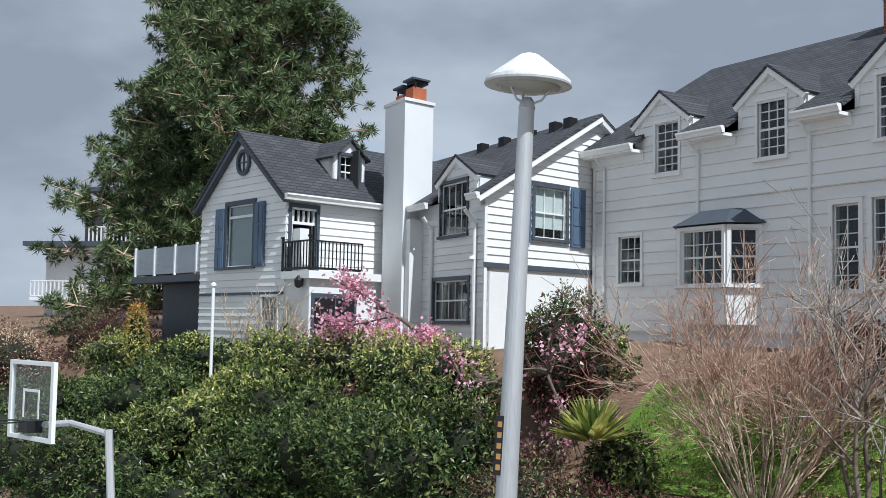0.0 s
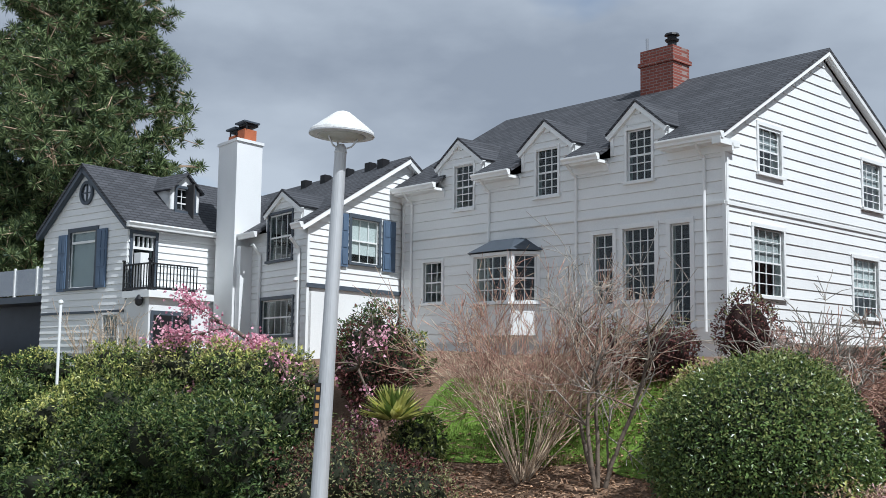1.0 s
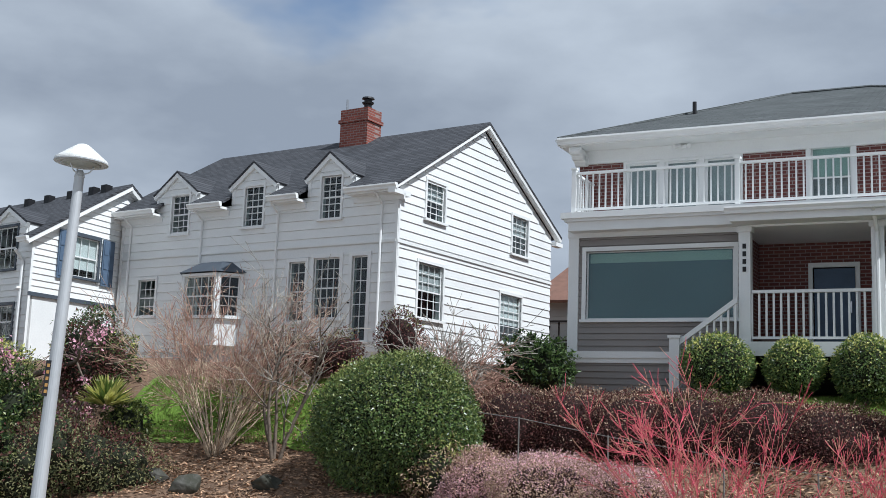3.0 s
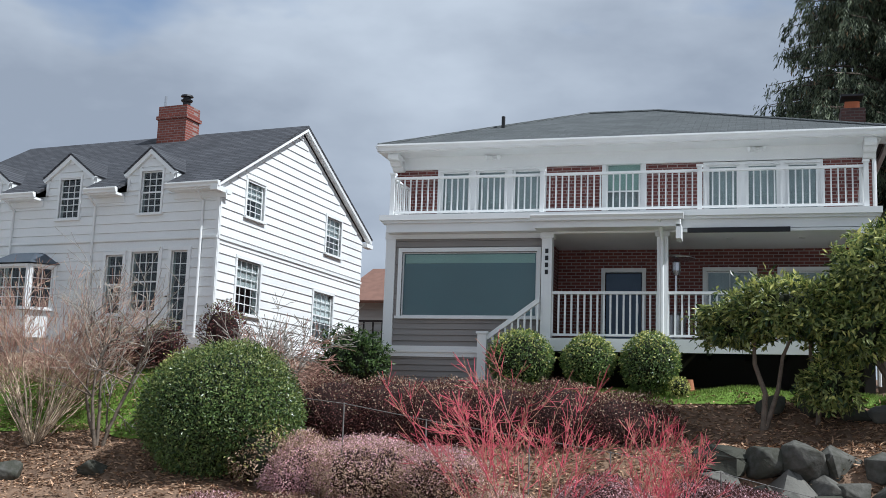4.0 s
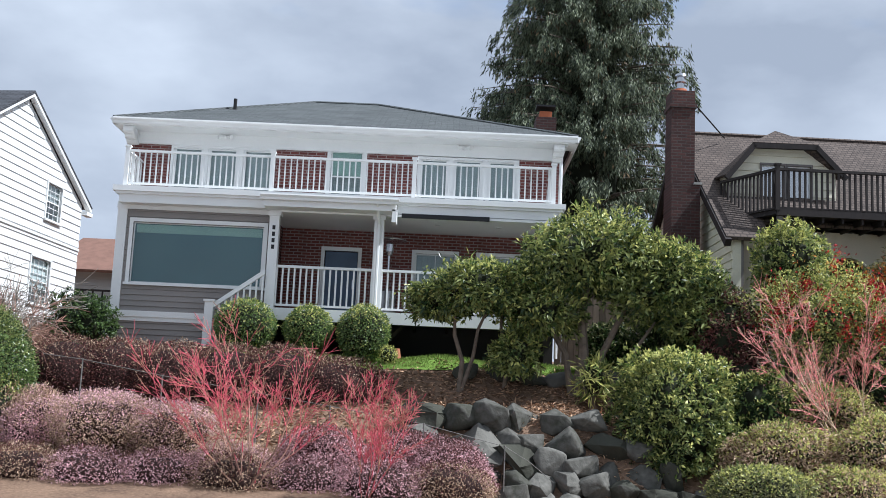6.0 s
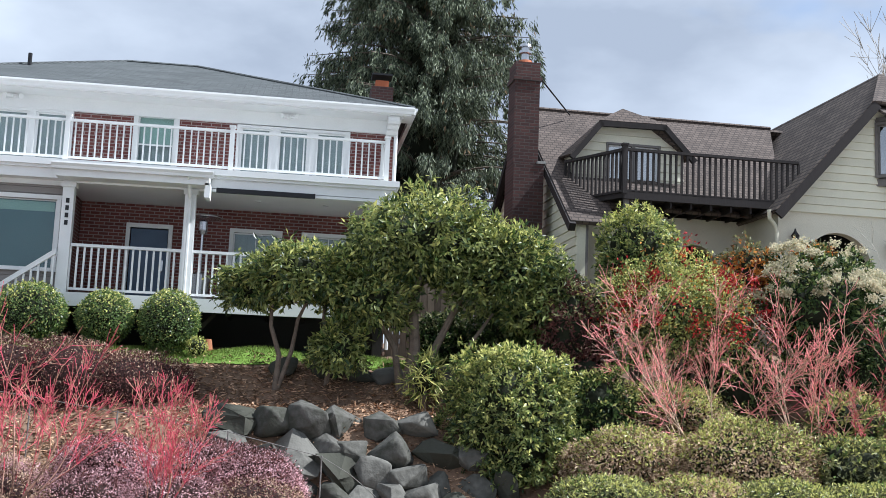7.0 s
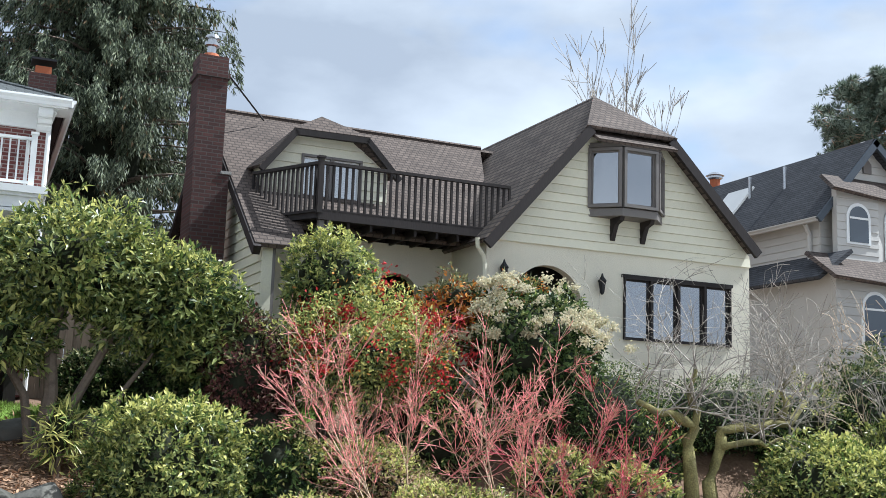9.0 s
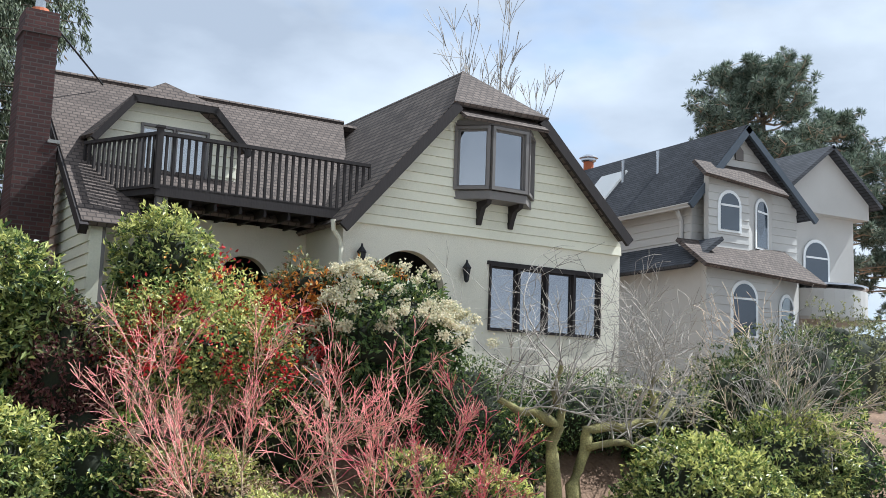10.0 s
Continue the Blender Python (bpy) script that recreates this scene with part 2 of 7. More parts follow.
def raw(name, verts, faces, mat, parent=None, label="", smooth=False):
    """As part(), from vertex and face arrays."""
    me = bpy.data.meshes.new(name)
    base = parent.matrix_world.translation if parent else Vector()
    v = np.asarray(verts, dtype=float) - np.array(base)
    f = np.asarray(faces)
    me.vertices.add(len(v))
    me.vertices.foreach_set("co", v.ravel())
    k = f.shape[1]
    me.loops.add(f.size)
    me.loops.foreach_set("vertex_index", f.ravel().astype(np.int32))
    me.polygons.add(len(f))
    me.polygons.foreach_set("loop_start", np.arange(0, f.size, k, dtype=np.int32))
    me.polygons.foreach_set("use_smooth", [bool(smooth)] * len(f))
    me.update(calc_edges=True)
    me.materials.append(mat)
    ob = new(name, me)
    if parent:
        ob.parent = parent
        ob.matrix_world = Matrix.Translation(base)
    if label:
        ob["label"] = label
    return ob


def thing(name, at, label, category, group="", kind=""):
    e = new(name)
    e.location = at
    e.empty_display_size = 0.2
    e.matrix_world = Matrix.Translation(at)
    return tagged(e, label, category, group, kind)


IDENT = Matrix.Identity(4)


def frm(x, y, z=0.0, right=(1, 0), deep=(0, 1)):
    """A frame with its x to the right along a front, its y into the house."""
    return Matrix(((right[0], deep[0], 0, x), (right[1], deep[1], 0, y), (0, 0, 1, z), (0, 0, 0, 1)))


def box(bm, M, x0, x1, y0, y1, z0, z1):
    v = [bm.verts.new(M @ Vector(p)) for p in ((x0, y0, z0), (x1, y0, z0), (x1, y1, z0), (x0, y1, z0), (x0, y0, z1), (x1, y0, z1), (x1, y1, z1), (x0, y1, z1))]
    for f in ((0, 3, 2, 1), (4, 5, 6, 7), (0, 1, 5, 4), (1, 2, 6, 5), (2, 3, 7, 6), (3, 0, 4, 7)):
        bm.faces.new([v[i] for i in f])
    return bm


def bx(M, *a):
    return box(bmesh.new(), M, *a)


def prism(bm, M, poly, y0, y1):
    """A polygon in x and z, from depth y0 to y1."""
    a = [bm.verts.new(M @ Vector((x, y0, z))) for x, z in poly]
    b = [bm.verts.new(M @ Vector((x, y1, z))) for x, z in poly]
    n = len(poly)
    bm.faces.new(a)
    bm.faces.new(b[::-1])
    for i in range(n):
        bm.faces.new((a[i], a[(i + 1) % n], b[(i + 1) % n], b[i]))
    return bm


def slab(bm, M, pts, t):
    """A flat polygon with thickness t below it."""
    p = [M @ Vector(q) for q in pts]
    n = (p[1] - p[0]).cross(p[2] - p[0]).normalized()
    if n.z < 0:
        n = -n
    a, b = [bm.verts.new(q) for q in p], [bm.verts.new(q - n * t) for q in p]
    k = len(p)
    bm.faces.new(a)
    bm.faces.new(b[::-1])
    for i in range(k):
        bm.faces.new((a[i], a[(i + 1) % k], b[(i + 1) % k], b[i]))
    return bm


def tube(bm, path, radius, sides=8, M=IDENT):
    """A round bar along a path; radius: one number or one a point."""
    pts = [M @ Vector(p) for p in path]
    rings = []
    for i, p in enumerate(pts):
        d = (pts[min(i + 1, len(pts) - 1)] - pts[max(i - 1, 0)]).normalized()
        u = d.cross(Vector((0.31, 0.17, 0.93))).normalized()
        w = d.cross(u)
        r = radius[i] if isinstance(radius, (list, tuple)) else radius
        rings.append([bm.verts.new(p + (u * math.cos(a) + w * math.sin(a)) * r) for a in (2 * math.pi * k / sides for k in range(sides))])
    for a, b in zip(rings, rings[1:]):
        for k in range(sides):
            bm.faces.new((a[k], a[(k + 1) % sides], b[(k + 1) % sides], b[k]))
    bm.faces.new(rings[0][::-1])
    bm.faces.new(rings[-1])
    return bm


def lathe(bm, at, profile, sides=24):
    """Turn (radius, height) pairs round an upright axis."""
    rings = [[bm.verts.new(Vector(at) + Vector((r * math.cos(a), r * math.sin(a), z))) for a in (2 * math.pi * k / sides for k in range(sides))] for r, z in profile]
    for a, b in zip(rings, rings[1:]):
        for k in range(sides):
            bm.faces.new((a[k], a[(k + 1) % sides], b[(k + 1) % sides], b[k]))
    bm.faces.new(rings[0][::-1])
    bm.faces.new(rings[-1])
    return bm


def clip(poly, a, b, c):
    """Keep the side a*x + b*z <= c of a polygon."""
    out = []
    for (x0, z0), (x1, z1) in zip(poly, poly[1:] + poly[:1]):
        d0, d1 = a * x0 + b * z0 - c, a * x1 + b * z1 - c
        if d0 <= 0:
            out.append((x0, z0))
        if d0 * d1 < 0:
            s = d0 / (d0 - d1)
            out.append((x0 + s * (x1 - x0), z0 + s * (z1 - z0)))
    return out


def wall(house, name, M, x0, x1, z0, z1, mat, holes=(), thick=0.18, cuts=(), boards=None, label=""):
    """A wall with real openings. cuts: half planes (a, b, c) that trim it to a gable. boards: (exposure, material, lowest z, highest z) of lap siding."""
    xs = sorted({x0, x1, *(v for h in holes for v in h[:2])})
    zs = sorted({z0, z1, *(v for h in holes for v in h[2:4] if z0 < v < z1)})
    bm = bmesh.new()
    for xa, xb in zip(xs, xs[1:]):
        for za, zb in zip(zs, zs[1:]):
            if any(h[0] - 1e-6 <= xa and xb <= h[1] + 1e-6 and h[2] - 1e-6 <= za and zb <= h[3] + 1e-6 for h in holes):
                continue
            poly = [(xa, za), (xb, za), (xb, zb), (xa, zb)]
            for c in cuts:
                poly = clip(poly, *c) if poly else poly
            if len(poly) > 2:
                prism(bm, M, poly, 0, thick)
    bmesh.ops.remove_doubles(bm, verts=bm.verts, dist=1e-4)
    w = part(name, bm, mat, house, label)
    if boards:
        e, bmat, lo, hi = boards
        z = lo
        while z < hi - 0.02:
            zt = min(z + e, hi)
            a, b = x0, x1
            for ca, cb, cc in cuts:
                lim = (cc - cb * zt) / ca
                if ca > 0:
                    b = min(b, lim)
                else:
                    a = max(a, lim)
            spans = [(a, b)]
            for h in holes:
                if min(h[3], zt) - max(h[2], z) > 0.3 * e:
                    spans = [s for p, q in spans for s in ((p, min(q, h[0])), (max(p, h[1]), q)) if s[1] - s[0] > 0.03]
            for p, q in spans:
                if q - p < 0.05:
                    continue
                v = [M @ Vector((x, y, zz)) for x in (p, q) for y, zz in ((0, z), (-0.034, z), (-0.010, zt - 0.004), (0, zt - 0.004))]
                raw("plank", v, [(0, 1, 2, 3), (7, 6, 5, 4), (0, 4, 5, 1), (1, 5, 6, 2), (2, 6, 7, 3), (3, 7, 4, 0)], bmat, w)
            z = zt
    return w


def window(house, M, x0, x1, z0, z1, cols=3, rows=4, casing=0.09, trim=None, sash=None, pane=None, meeting=True, back=None, deep=0.10, sill=True, bar=0.016, label="", name="window"):
    """A sash window in an opening: casing, sill, sash with bars, one pane of glass a light, and what hangs behind it."""
    trim, sash, pane = trim or TRIM, sash or TRIM, pane or PANE
    bm = bmesh.new()
    c = casing
    box(bm, M, x0 - c, x0, -0.055, deep, z0, z1)
    box(bm, M, x1, x1 + c, -0.055, deep, z0, z1)
    box(bm, M, x0 - c, x1 + c, -0.06, deep, z1, z1 + c)
    if not sill:
        box(bm, M, x0 - c, x1 + c, -0.055, deep, z0 - c, z0)
    w = part(name, bm, trim, house, label)
    if sill:
        part("sill", bx(M, x0 - c - 0.03, x1 + c + 0.03, -0.10, deep, z0 - 0.06, z0), trim, w)
    bm = bmesh.new()
    s = 0.032
    y0, y1 = 0.02, 0.055
    box(bm, M, x0, x0 + s, y0, y1, z0, z1)
    box(bm, M, x1 - s, x1, y0, y1, z0, z1)
    box(bm, M, x0 + s, x1 - s, y0, y1, z0, z0 + s)
    box(bm, M, x0 + s, x1 - s, y0, y1, z1 - s, z1)
    gx = [x0 + s + (x1 - x0 - 2 * s) * i / cols for i in range(cols + 1)]
    gz = [z0 + s + (z1 - z0 - 2 * s) * i / rows for i in range(rows + 1)]
    for x in gx[1:-1]:
        box(bm, M, x - bar / 2, x + bar / 2, y0 + 0.004, y1 - 0.004, z0 + s, z1 - s)
    for i, z in enumerate(gz[1:-1], 1):
        h = bar * (1.0 if not (meeting and i == rows // 2) else 2.2)
        box(bm, M, x0 + s, x1 - s, y0 + 0.002, y1 - 0.002, z - h / 2, z + h / 2)
    part("sash", bm, sash, w)
    pm = None
    for i in range(cols):
        for j in range(rows):
            if pm is None:
                o = part("pane", bx(M, gx[0], gx[1], 0.034, 0.040, gz[0], gz[1]), pane, w)
                o.visible_shadow = False
                pm = o
            else:
                o = new("pane", pm.data)
                o.parent = w
                o.location = M.to_3x3() @ Vector((gx[i] - gx[0], 0, gz[j] - gz[0]))
                o.visible_shadow = False
    if back:
        mat, frac = back
        part("blind", bx(M, x0 + 0.01, x1 - 0.01, 0.075, 0.085, z1 - (z1 - z0) * frac, z1), mat, w)
    return w


def rail_of(house, name, M, x0, x1, y, z0, z1, gap, mat, r=0.019, top=0.05, posts=(), post_w=0.09, bottom=0.06, round_bars=False):
    """A railing along x: top and bottom rail, each baluster and each post a piece."""
    rl = part(name, bx(M, x0, x1, y - 0.045, y + 0.045, z1 - top, z1), mat, house)
    part("bottom_rail", bx(M, x0, x1, y - 0.03, y + 0.03, z0 + bottom, z0 + bottom + 0.05), mat, rl)
    n = max(1, int((x1 - x0) / gap))
    first = None
    for i in range(n + 1):
        x = x0 + (x1 - x0) * i / n
        if first is None:
            first = part("baluster", bx(M, x - r, x + r, y - r, y + r, z0 + bottom + 0.05, z1 - top), mat, rl)
            xf = x
        else:
            o = new("baluster", first.data)
            o.parent = rl
            o.location = M.to_3x3() @ Vector((x - xf, 0, 0))
    for x in posts:
        bm = bx(M, x - post_w / 2, x + post_w / 2, y - post_w / 2, y + post_w / 2, z0, z1 + 0.06)
        box(bm, M, x - post_w / 2 - 0.02, x + post_w / 2 + 0.02, y - post_w / 2 - 0.02, y + post_w / 2 + 0.02, z1 + 0.06, z1 + 0.10)
        part("post", bm, mat, rl)
    return rl


def gutter(house, M, x0, x1, y, z, mat=None, w=0.13, h=0.13):
    """An ogee gutter along x with a fascia behind it."""
    prof = [(y, z), (y - w, z), (y - w * 1.04, z - h * 0.25), (y - w * 0.72, z - h * 0.62), (y - w * 0.62, z - h), (y, z - h)]
    bm = bmesh.new()
    a = [bm.verts.new(M @ Vector((x0, p, q))) for p, q in prof]
    b = [bm.verts.new(M @ Vector((x1, p, q))) for p, q in prof]
    k = len(prof)
    bm.faces.new(a)
    bm.faces.new(b[::-1])
    for i in range(k):
        bm.faces.new((a[i], a[(i + 1) % k], b[(i + 1) % k], b[i]))
    return part("gutter", bm, mat or TRIM, house)


# ---- ground ----
def smooth(a, b, v):
    t = np.clip((v - a) / (b - a), 0, 1)
    return t * t * (3 - 2 * t)


PROFILE_Y = (-400, 12.6, 13.2, 14.3, 15.5, 17.0, 18.0, 19.0, 20.0, 21.0, 24.0, 60.0, 400.0)
PROFILE_Z = (-0.75, -0.75, -0.62, -0.35, 0.08, 0.72, 1.22, 1.68, 2.06, 2.16, 2.3, 4.6, 6.0)


def height(x, y):
    """The slope of the gardens above the street."""
    x, y = np.asarray(x, float), np.asarray(y, float)
    z = np.interp(y, PROFILE_Y, PROFILE_Z)
    z = z + 0.55 * smooth(-8.6, -11, x) * smooth(17.4, 18.9, y)
    z = z + 0.55 * smooth(6, 9, x) * smooth(15.5, 18.5, y)
    w = smooth(-1.9, -0.8, x) * (1 - smooth(3.9, 5.4, x)) * (1 - smooth(17.2, 18.2, y)) * smooth(12.9, 13.6, y)
    z = z + w * (np.interp(y, (13, 15.1, 16.3, 17.2, 18.2), (-0.72, -0.70, 0.92, 1.08, 1.3)) - 0.28 * smooth(1.5, 4.5, x) - z)
    z = z + 0.05 * np.sin(x * 1.3 + y) * smooth(13, 15, y) + 0.04 * np.sin(x * 2.9 - y * 1.7) * smooth(13, 15, y)
    return z


def hz(x, y):
    return float(height(x, y))


gx = np.concatenate([np.linspace(-400, -45, 16), np.arange(-44, 34, 0.5), np.linspace(35, 400, 16)])
gy = np.concatenate([np.linspace(-400, 8, 12), np.arange(9, 27, 0.4), np.linspace(28, 400, 14)])
GX, GY = np.meshgrid(gx, gy)
nx, ny = len(gx), len(gy)
idx = np.arange(nx * ny).reshape(ny, nx)
quads = np.stack([idx[:-1, :-1], idx[:-1, 1:], idx[1:, 1:], idx[1:, :-1]], -1).reshape(-1, 4)
tagged(raw("ground", np.stack([GX, GY, height(GX, GY)], -1).reshape(-1, 3), quads, SOIL, smooth=True), "sloping garden bed of brown bark mulch", "ground", kind="structure")


def sheet(name, x0, x1, y0, y1, mat, up, label, category, step=0.25, edge=None):
    xs, ys = np.arange(x0, x1 + 1e-6, step), np.arange(y0, y1 + 1e-6, step)
    X, Y = np.meshgrid(xs, ys)
    if edge:
        Y = y0 + edge * np.sin(X * 1.7) * 0.5 + (Y - y0)
    i = np.arange(X.size).reshape(X.shape)
    q = np.stack([i[:-1, :-1], i[:-1, 1:], i[1:, 1:], i[1:, :-1]], -1).reshape(-1, 4)
    return tagged(raw(name, np.stack([X, Y, height(X, Y) + up], -1).reshape(-1, 3), q, mat, smooth=True), label, category, kind="structure")


# Laid pale and wide as a reflector that brightens the house fronts.
sheet("road", -90, 90, -60.0, 12.0, STREET_BOUNCE, 0.012, "street made pale to bounce light onto the houses", "road", 3.0)
sheet("pavement", -60, 60, 12.02, 12.6, CONCRETE, 0.10, "pale concrete pavement along the street", "pavement", 2.0)
sheet("lawn", -17.5, -10.8, 17.3, 19.0, LAWN, 0.02, "short green lawn in front of the white house", "lawn", edge=0.5)
sheet("lawn", -5.6, 8.0, 19.55, 21.0, LAWN, 0.02, "strip of short bright green lawn", "lawn", edge=0.3)


def grass_on(x0, x1, y0, y1, n, seed):
    r = np.random.default_rng(seed)
    x, y = r.uniform(x0, x1, n), r.uniform(y0, y1, n)
    z = height(x, y)
    h, a, lean = r.uniform(0.03, 0.10, n), r.uniform(0, 6.28, n), r.uniform(-0.04, 0.04, (n, 2))
    w = 0.008
    v = np.empty((n, 3, 3))
    v[:, 0] = np.stack([x - w * np.cos(a), y - w * np.sin(a), z], -1)
    v[:, 1] = np.stack([x + w * np.cos(a), y + w * np.sin(a), z], -1)
    v[:, 2] = np.stack([x + lean[:, 0], y + lean[:, 1], z + h], -1)
    tagged(raw("grass", v.reshape(-1, 3), np.arange(n * 3).reshape(n, 3), GRASS), "blades of short green grass", "grass", kind="stuff")


grass_on(-17.3, -10.9, 17.3, 19.0, 26000, 3)
grass_on(-5.5, 7.9, 19.5, 21.0, 30000, 4)


# ---- white clapboard house with three wall dormers ----
def dormer(house, M, c, half, z_wall, z_eave, z_top, win, roof_z, roof_slope, roof_mat, mat, boards, over=0.10, cols=3, rows=6, casing=0.06, trim=None, skew=0.0):
    """A gabled dormer that stands on the front wall. The main roof rises as roof_z + roof_slope * depth."""
    k = (z_top - z_eave) / half
    holes = [(win[0], win[1], win[2], win[3])]
    cuts = [(-k, 1, z_eave - k * (c - half)), (k, 1, z_eave + k * (c + half))]
    w = wall(house, "dormer", M, c - half, c + half, z_wall, z_top, mat, holes, 0.12, cuts, boards)
    d_top, d_eave = (z_top - roof_z) / roof_slope, max(0.3, (z_eave - roof_z) / roof_slope)
    for s in (-1, 1):
        bm = bx(M, c + s * half - 0.05, c + s * half + 0.05, 0.02, d_eave + 0.1, z_wall, z_eave - 0.02)
        part("cheek", bm, WHITE, w)
        e = c + s * (half + over)
        ze = z_eave - k * over
        slab(bm := bmesh.new(), M, [(e, -0.13, ze + 0.05), (c, -0.13, z_top + 0.05), (c, d_top + 0.15, z_top + 0.05), (e, d_eave + 0.25, ze + 0.05)], 0.05)
        part("dormer_roof", bm, roof_mat, w)
        slab(bm := bmesh.new(), M, [(e, -0.11, ze), (c, -0.11, z_top), (c, 0.0, z_top), (e, 0.0, ze)], 0.11)
        part("bargeboard", bm, TRIM, w)
        part("corner_board", bx(M, c + s * (half - 0.04) - 0.045, c + s * (half - 0.04) + 0.045, -0.045, 0, z_wall + 0.02, z_eave - 0.02), TRIM, w)
    window(house, M, *win, cols=cols, rows=rows, casing=casing, trim=trim, bar=0.018)
    return w


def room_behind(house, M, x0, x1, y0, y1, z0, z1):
    """Near-black floor and lining behind the panes; their colour stands for unlit rooms."""
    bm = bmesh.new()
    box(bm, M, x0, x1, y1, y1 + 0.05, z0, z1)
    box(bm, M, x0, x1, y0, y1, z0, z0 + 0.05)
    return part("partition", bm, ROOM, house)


c11, s11 = math.cos(radians(11)), math.sin(radians(11))
MB = frm(-11.6, 19.4, right=(c11, -s11))
MBS = frm(-11.6, 19.4, right=(0, 1), deep=(-c11, s11))
house_b = thing("house", (-16, 23, hz(-16, 19.5)), "white clapboard house with three wall dormers and charcoal shingle roof", "house")
ROOF_Z0, ROOF_K = 6.71, 0.535
dorm_b = [(-7.62, 0.80, (-7.80, -7.13, 5.78, 6.86)), (-4.72, 0.78, (-5.03, -4.37, 5.80, 6.88)), (-2.12, 0.72, (-2.40, -1.76, 5.84, 6.92))]
holes_b = [h[2] for h in dorm_b] + [(-8.93, -8.24, 3.55, 4.56), (-3.33, -2.79, 3.30, 4.80), (-2.52, -1.69, 3.36, 4.86), (-1.30, -0.82, 2.80, 4.86), (-6.95, -5.05, 3.4, 4.6)]
FB = (0.235, WHITE, 2.55, 6.40)
wall(house_b, "wall", MB, -9.75, 0, 2.5, 6.42, WHITE, holes_b, boards=FB, label="white clapboard front wall")
for c, half, win in dorm_b:
    dormer(house_b, MB, c, half, 6.42, 6.93, 7.50, win, ROOF_Z0, ROOF_K, ROOF_G, WHITE, (0.2, WHITE, 6.44, 7.5))
cuts_b = [(-0.535, 1, 6.62), (0.48, 1, 10.92)]
side_holes = [(1.30, 2.25, 5.92, 6.88), (6.25, 7.30, 5.72, 6.80), (1.02, 2.28, 3.45, 4.80), (5.60, 6.95, 3.20, 4.52)]
wall(house_b, "wall", MBS, 0, 9.0, 2.5, 8.9, WHITE, side_holes, cuts=cuts_b, boards=(0.225, WHITE, 2.55, 8.8), label="sunlit white clapboard gable wall")
wall(house_b, "wall", frm(-11.6 - 9.75 * c11, 19.4 + 9.75 * s11, right=(0, -1), deep=(c11, -s11)), -9.0, 0, 2.5, 8.9, WHITE, cuts=[(0.535, 1, 6.62), (-0.48, 1, 10.92)])
wall(house_b, "wall", frm(-11.6, 28.4, right=(-c11, s11), deep=(0, -1)), 0, 9.75, 2.5, 6.6, WHITE)
part("foundation", bx(MB, -9.72, -0.03, 0.03, 8.97, 1.2, 2.5), STUCCO_W, house_b)
room_behind(house_b, MB, -9.5, -0.2, 0.2, 3.0, 2.6, 8.0)
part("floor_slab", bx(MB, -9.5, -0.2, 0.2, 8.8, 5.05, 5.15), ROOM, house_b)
roof_b = slab(bmesh.new(), MB, [(-9.95, 0.35, 6.90), (0.2, 0.35, 6.90), (0.2, 4.35, 9.04), (-9.95, 4.35, 9.04)], 0.07)
slab(roof_b, MB, [(-9.95, 9.45, 6.60), (0.2, 9.45, 6.60), (0.2, 4.35, 9.04), (-9.95, 4.35, 9.04)], 0.07)
for a, b in ((-9.95, -8.15), (-6.80, -5.52), (-3.92, -2.86), (-1.38, 0.2)):
    part("eave", slab(bmesh.new(), MB, [(a, -0.42, 6.49), (b, -0.42, 6.49), (b, 0.349, 6.90), (a, 0.349, 6.90)], 0.07), ROOF_G, house_b)
roof = part("roof", roof_b, ROOF_G, house_b, "charcoal asphalt shingles")
for a, b in ((-9.95, -8.14), (-6.78, -5.55), (-3.90, -2.88), (-1.36, 0.22)):
    gutter(house_b, MB, a, b, -0.40, 6.47)
    part("soffit", bx(MB, a + 0.05, b - 0.05, -0.40, -0.035, 6.30, 6.36), TRIM, house_b)
    part("frieze", bx(MB, a + 0.02, b - 0.02, -0.06, 0, 6.15, 6.30), TRIM, house_b)
for d0, z0, d1, z1 in ((-0.45, 6.42, 4.35, 8.97), (9.45, 6.52, 4.35, 8.97)):
    part("bargeboard", slab(bmesh.new(), MBS, [(d0, -0.19, z0), (d1, -0.19, z1), (d1, -0.03, z1), (d0, -0.03, z0)], 0.09), TRIM, house_b)
part("return", bx(MBS, -0.5, 0.25, -0.2, 0, 6.24, 6.36), TRIM, house_b)
part("return", bx(MBS, 9.0, 9.5, -0.2, 0, 6.30, 6.42), TRIM, house_b)
for x in (-9.40, -6.55, -3.80, -0.45):
    bm = tube(bmesh.new(), [(x, -0.42, 6.34), (x, -0.30, 6.24), (x, -0.07, 6.08), (x, -0.07, 2.7)], 0.03, 8, MB)
    part("downspout", bm, TRIM, house_b)
for M, x in ((MB, 0.0), (MB, -9.75), (MBS, 0.03)):
    part("corner_board", bx(M, x - 0.05, x + 0.03, -0.045, 0.0, 2.5, 6.40), TRIM, house_b)
part("band", bx(MBS, -0.03, 9.0, -0.06, -0.036, 5.13, 5.20), WHITE, house_b)
part("band", bx(MB, -9.75, 0, -0.06, -0.036, 5.15, 5.21), WHITE, house_b)
for h, cr in zip(side_holes, ((3, 6), (3, 6), (4, 6), (4, 6))):
    window(house_b, MBS, *h, cols=cr[0], rows=cr[1], casing=0.08, back=(BLIND, 0.62) if h[0] == 5.60 else (CURTAIN, 0.5))
window(house_b, MB, -8.93, -8.24, 3.55, 4.56, 3, 4, 0.07)
window(house_b, MB, -3.33, -2.79, 3.30, 4.80, 2, 6, 0.09)
window(house_b, MB, -2.52, -1.69, 3.36, 4.86, 4, 6, 0.10)
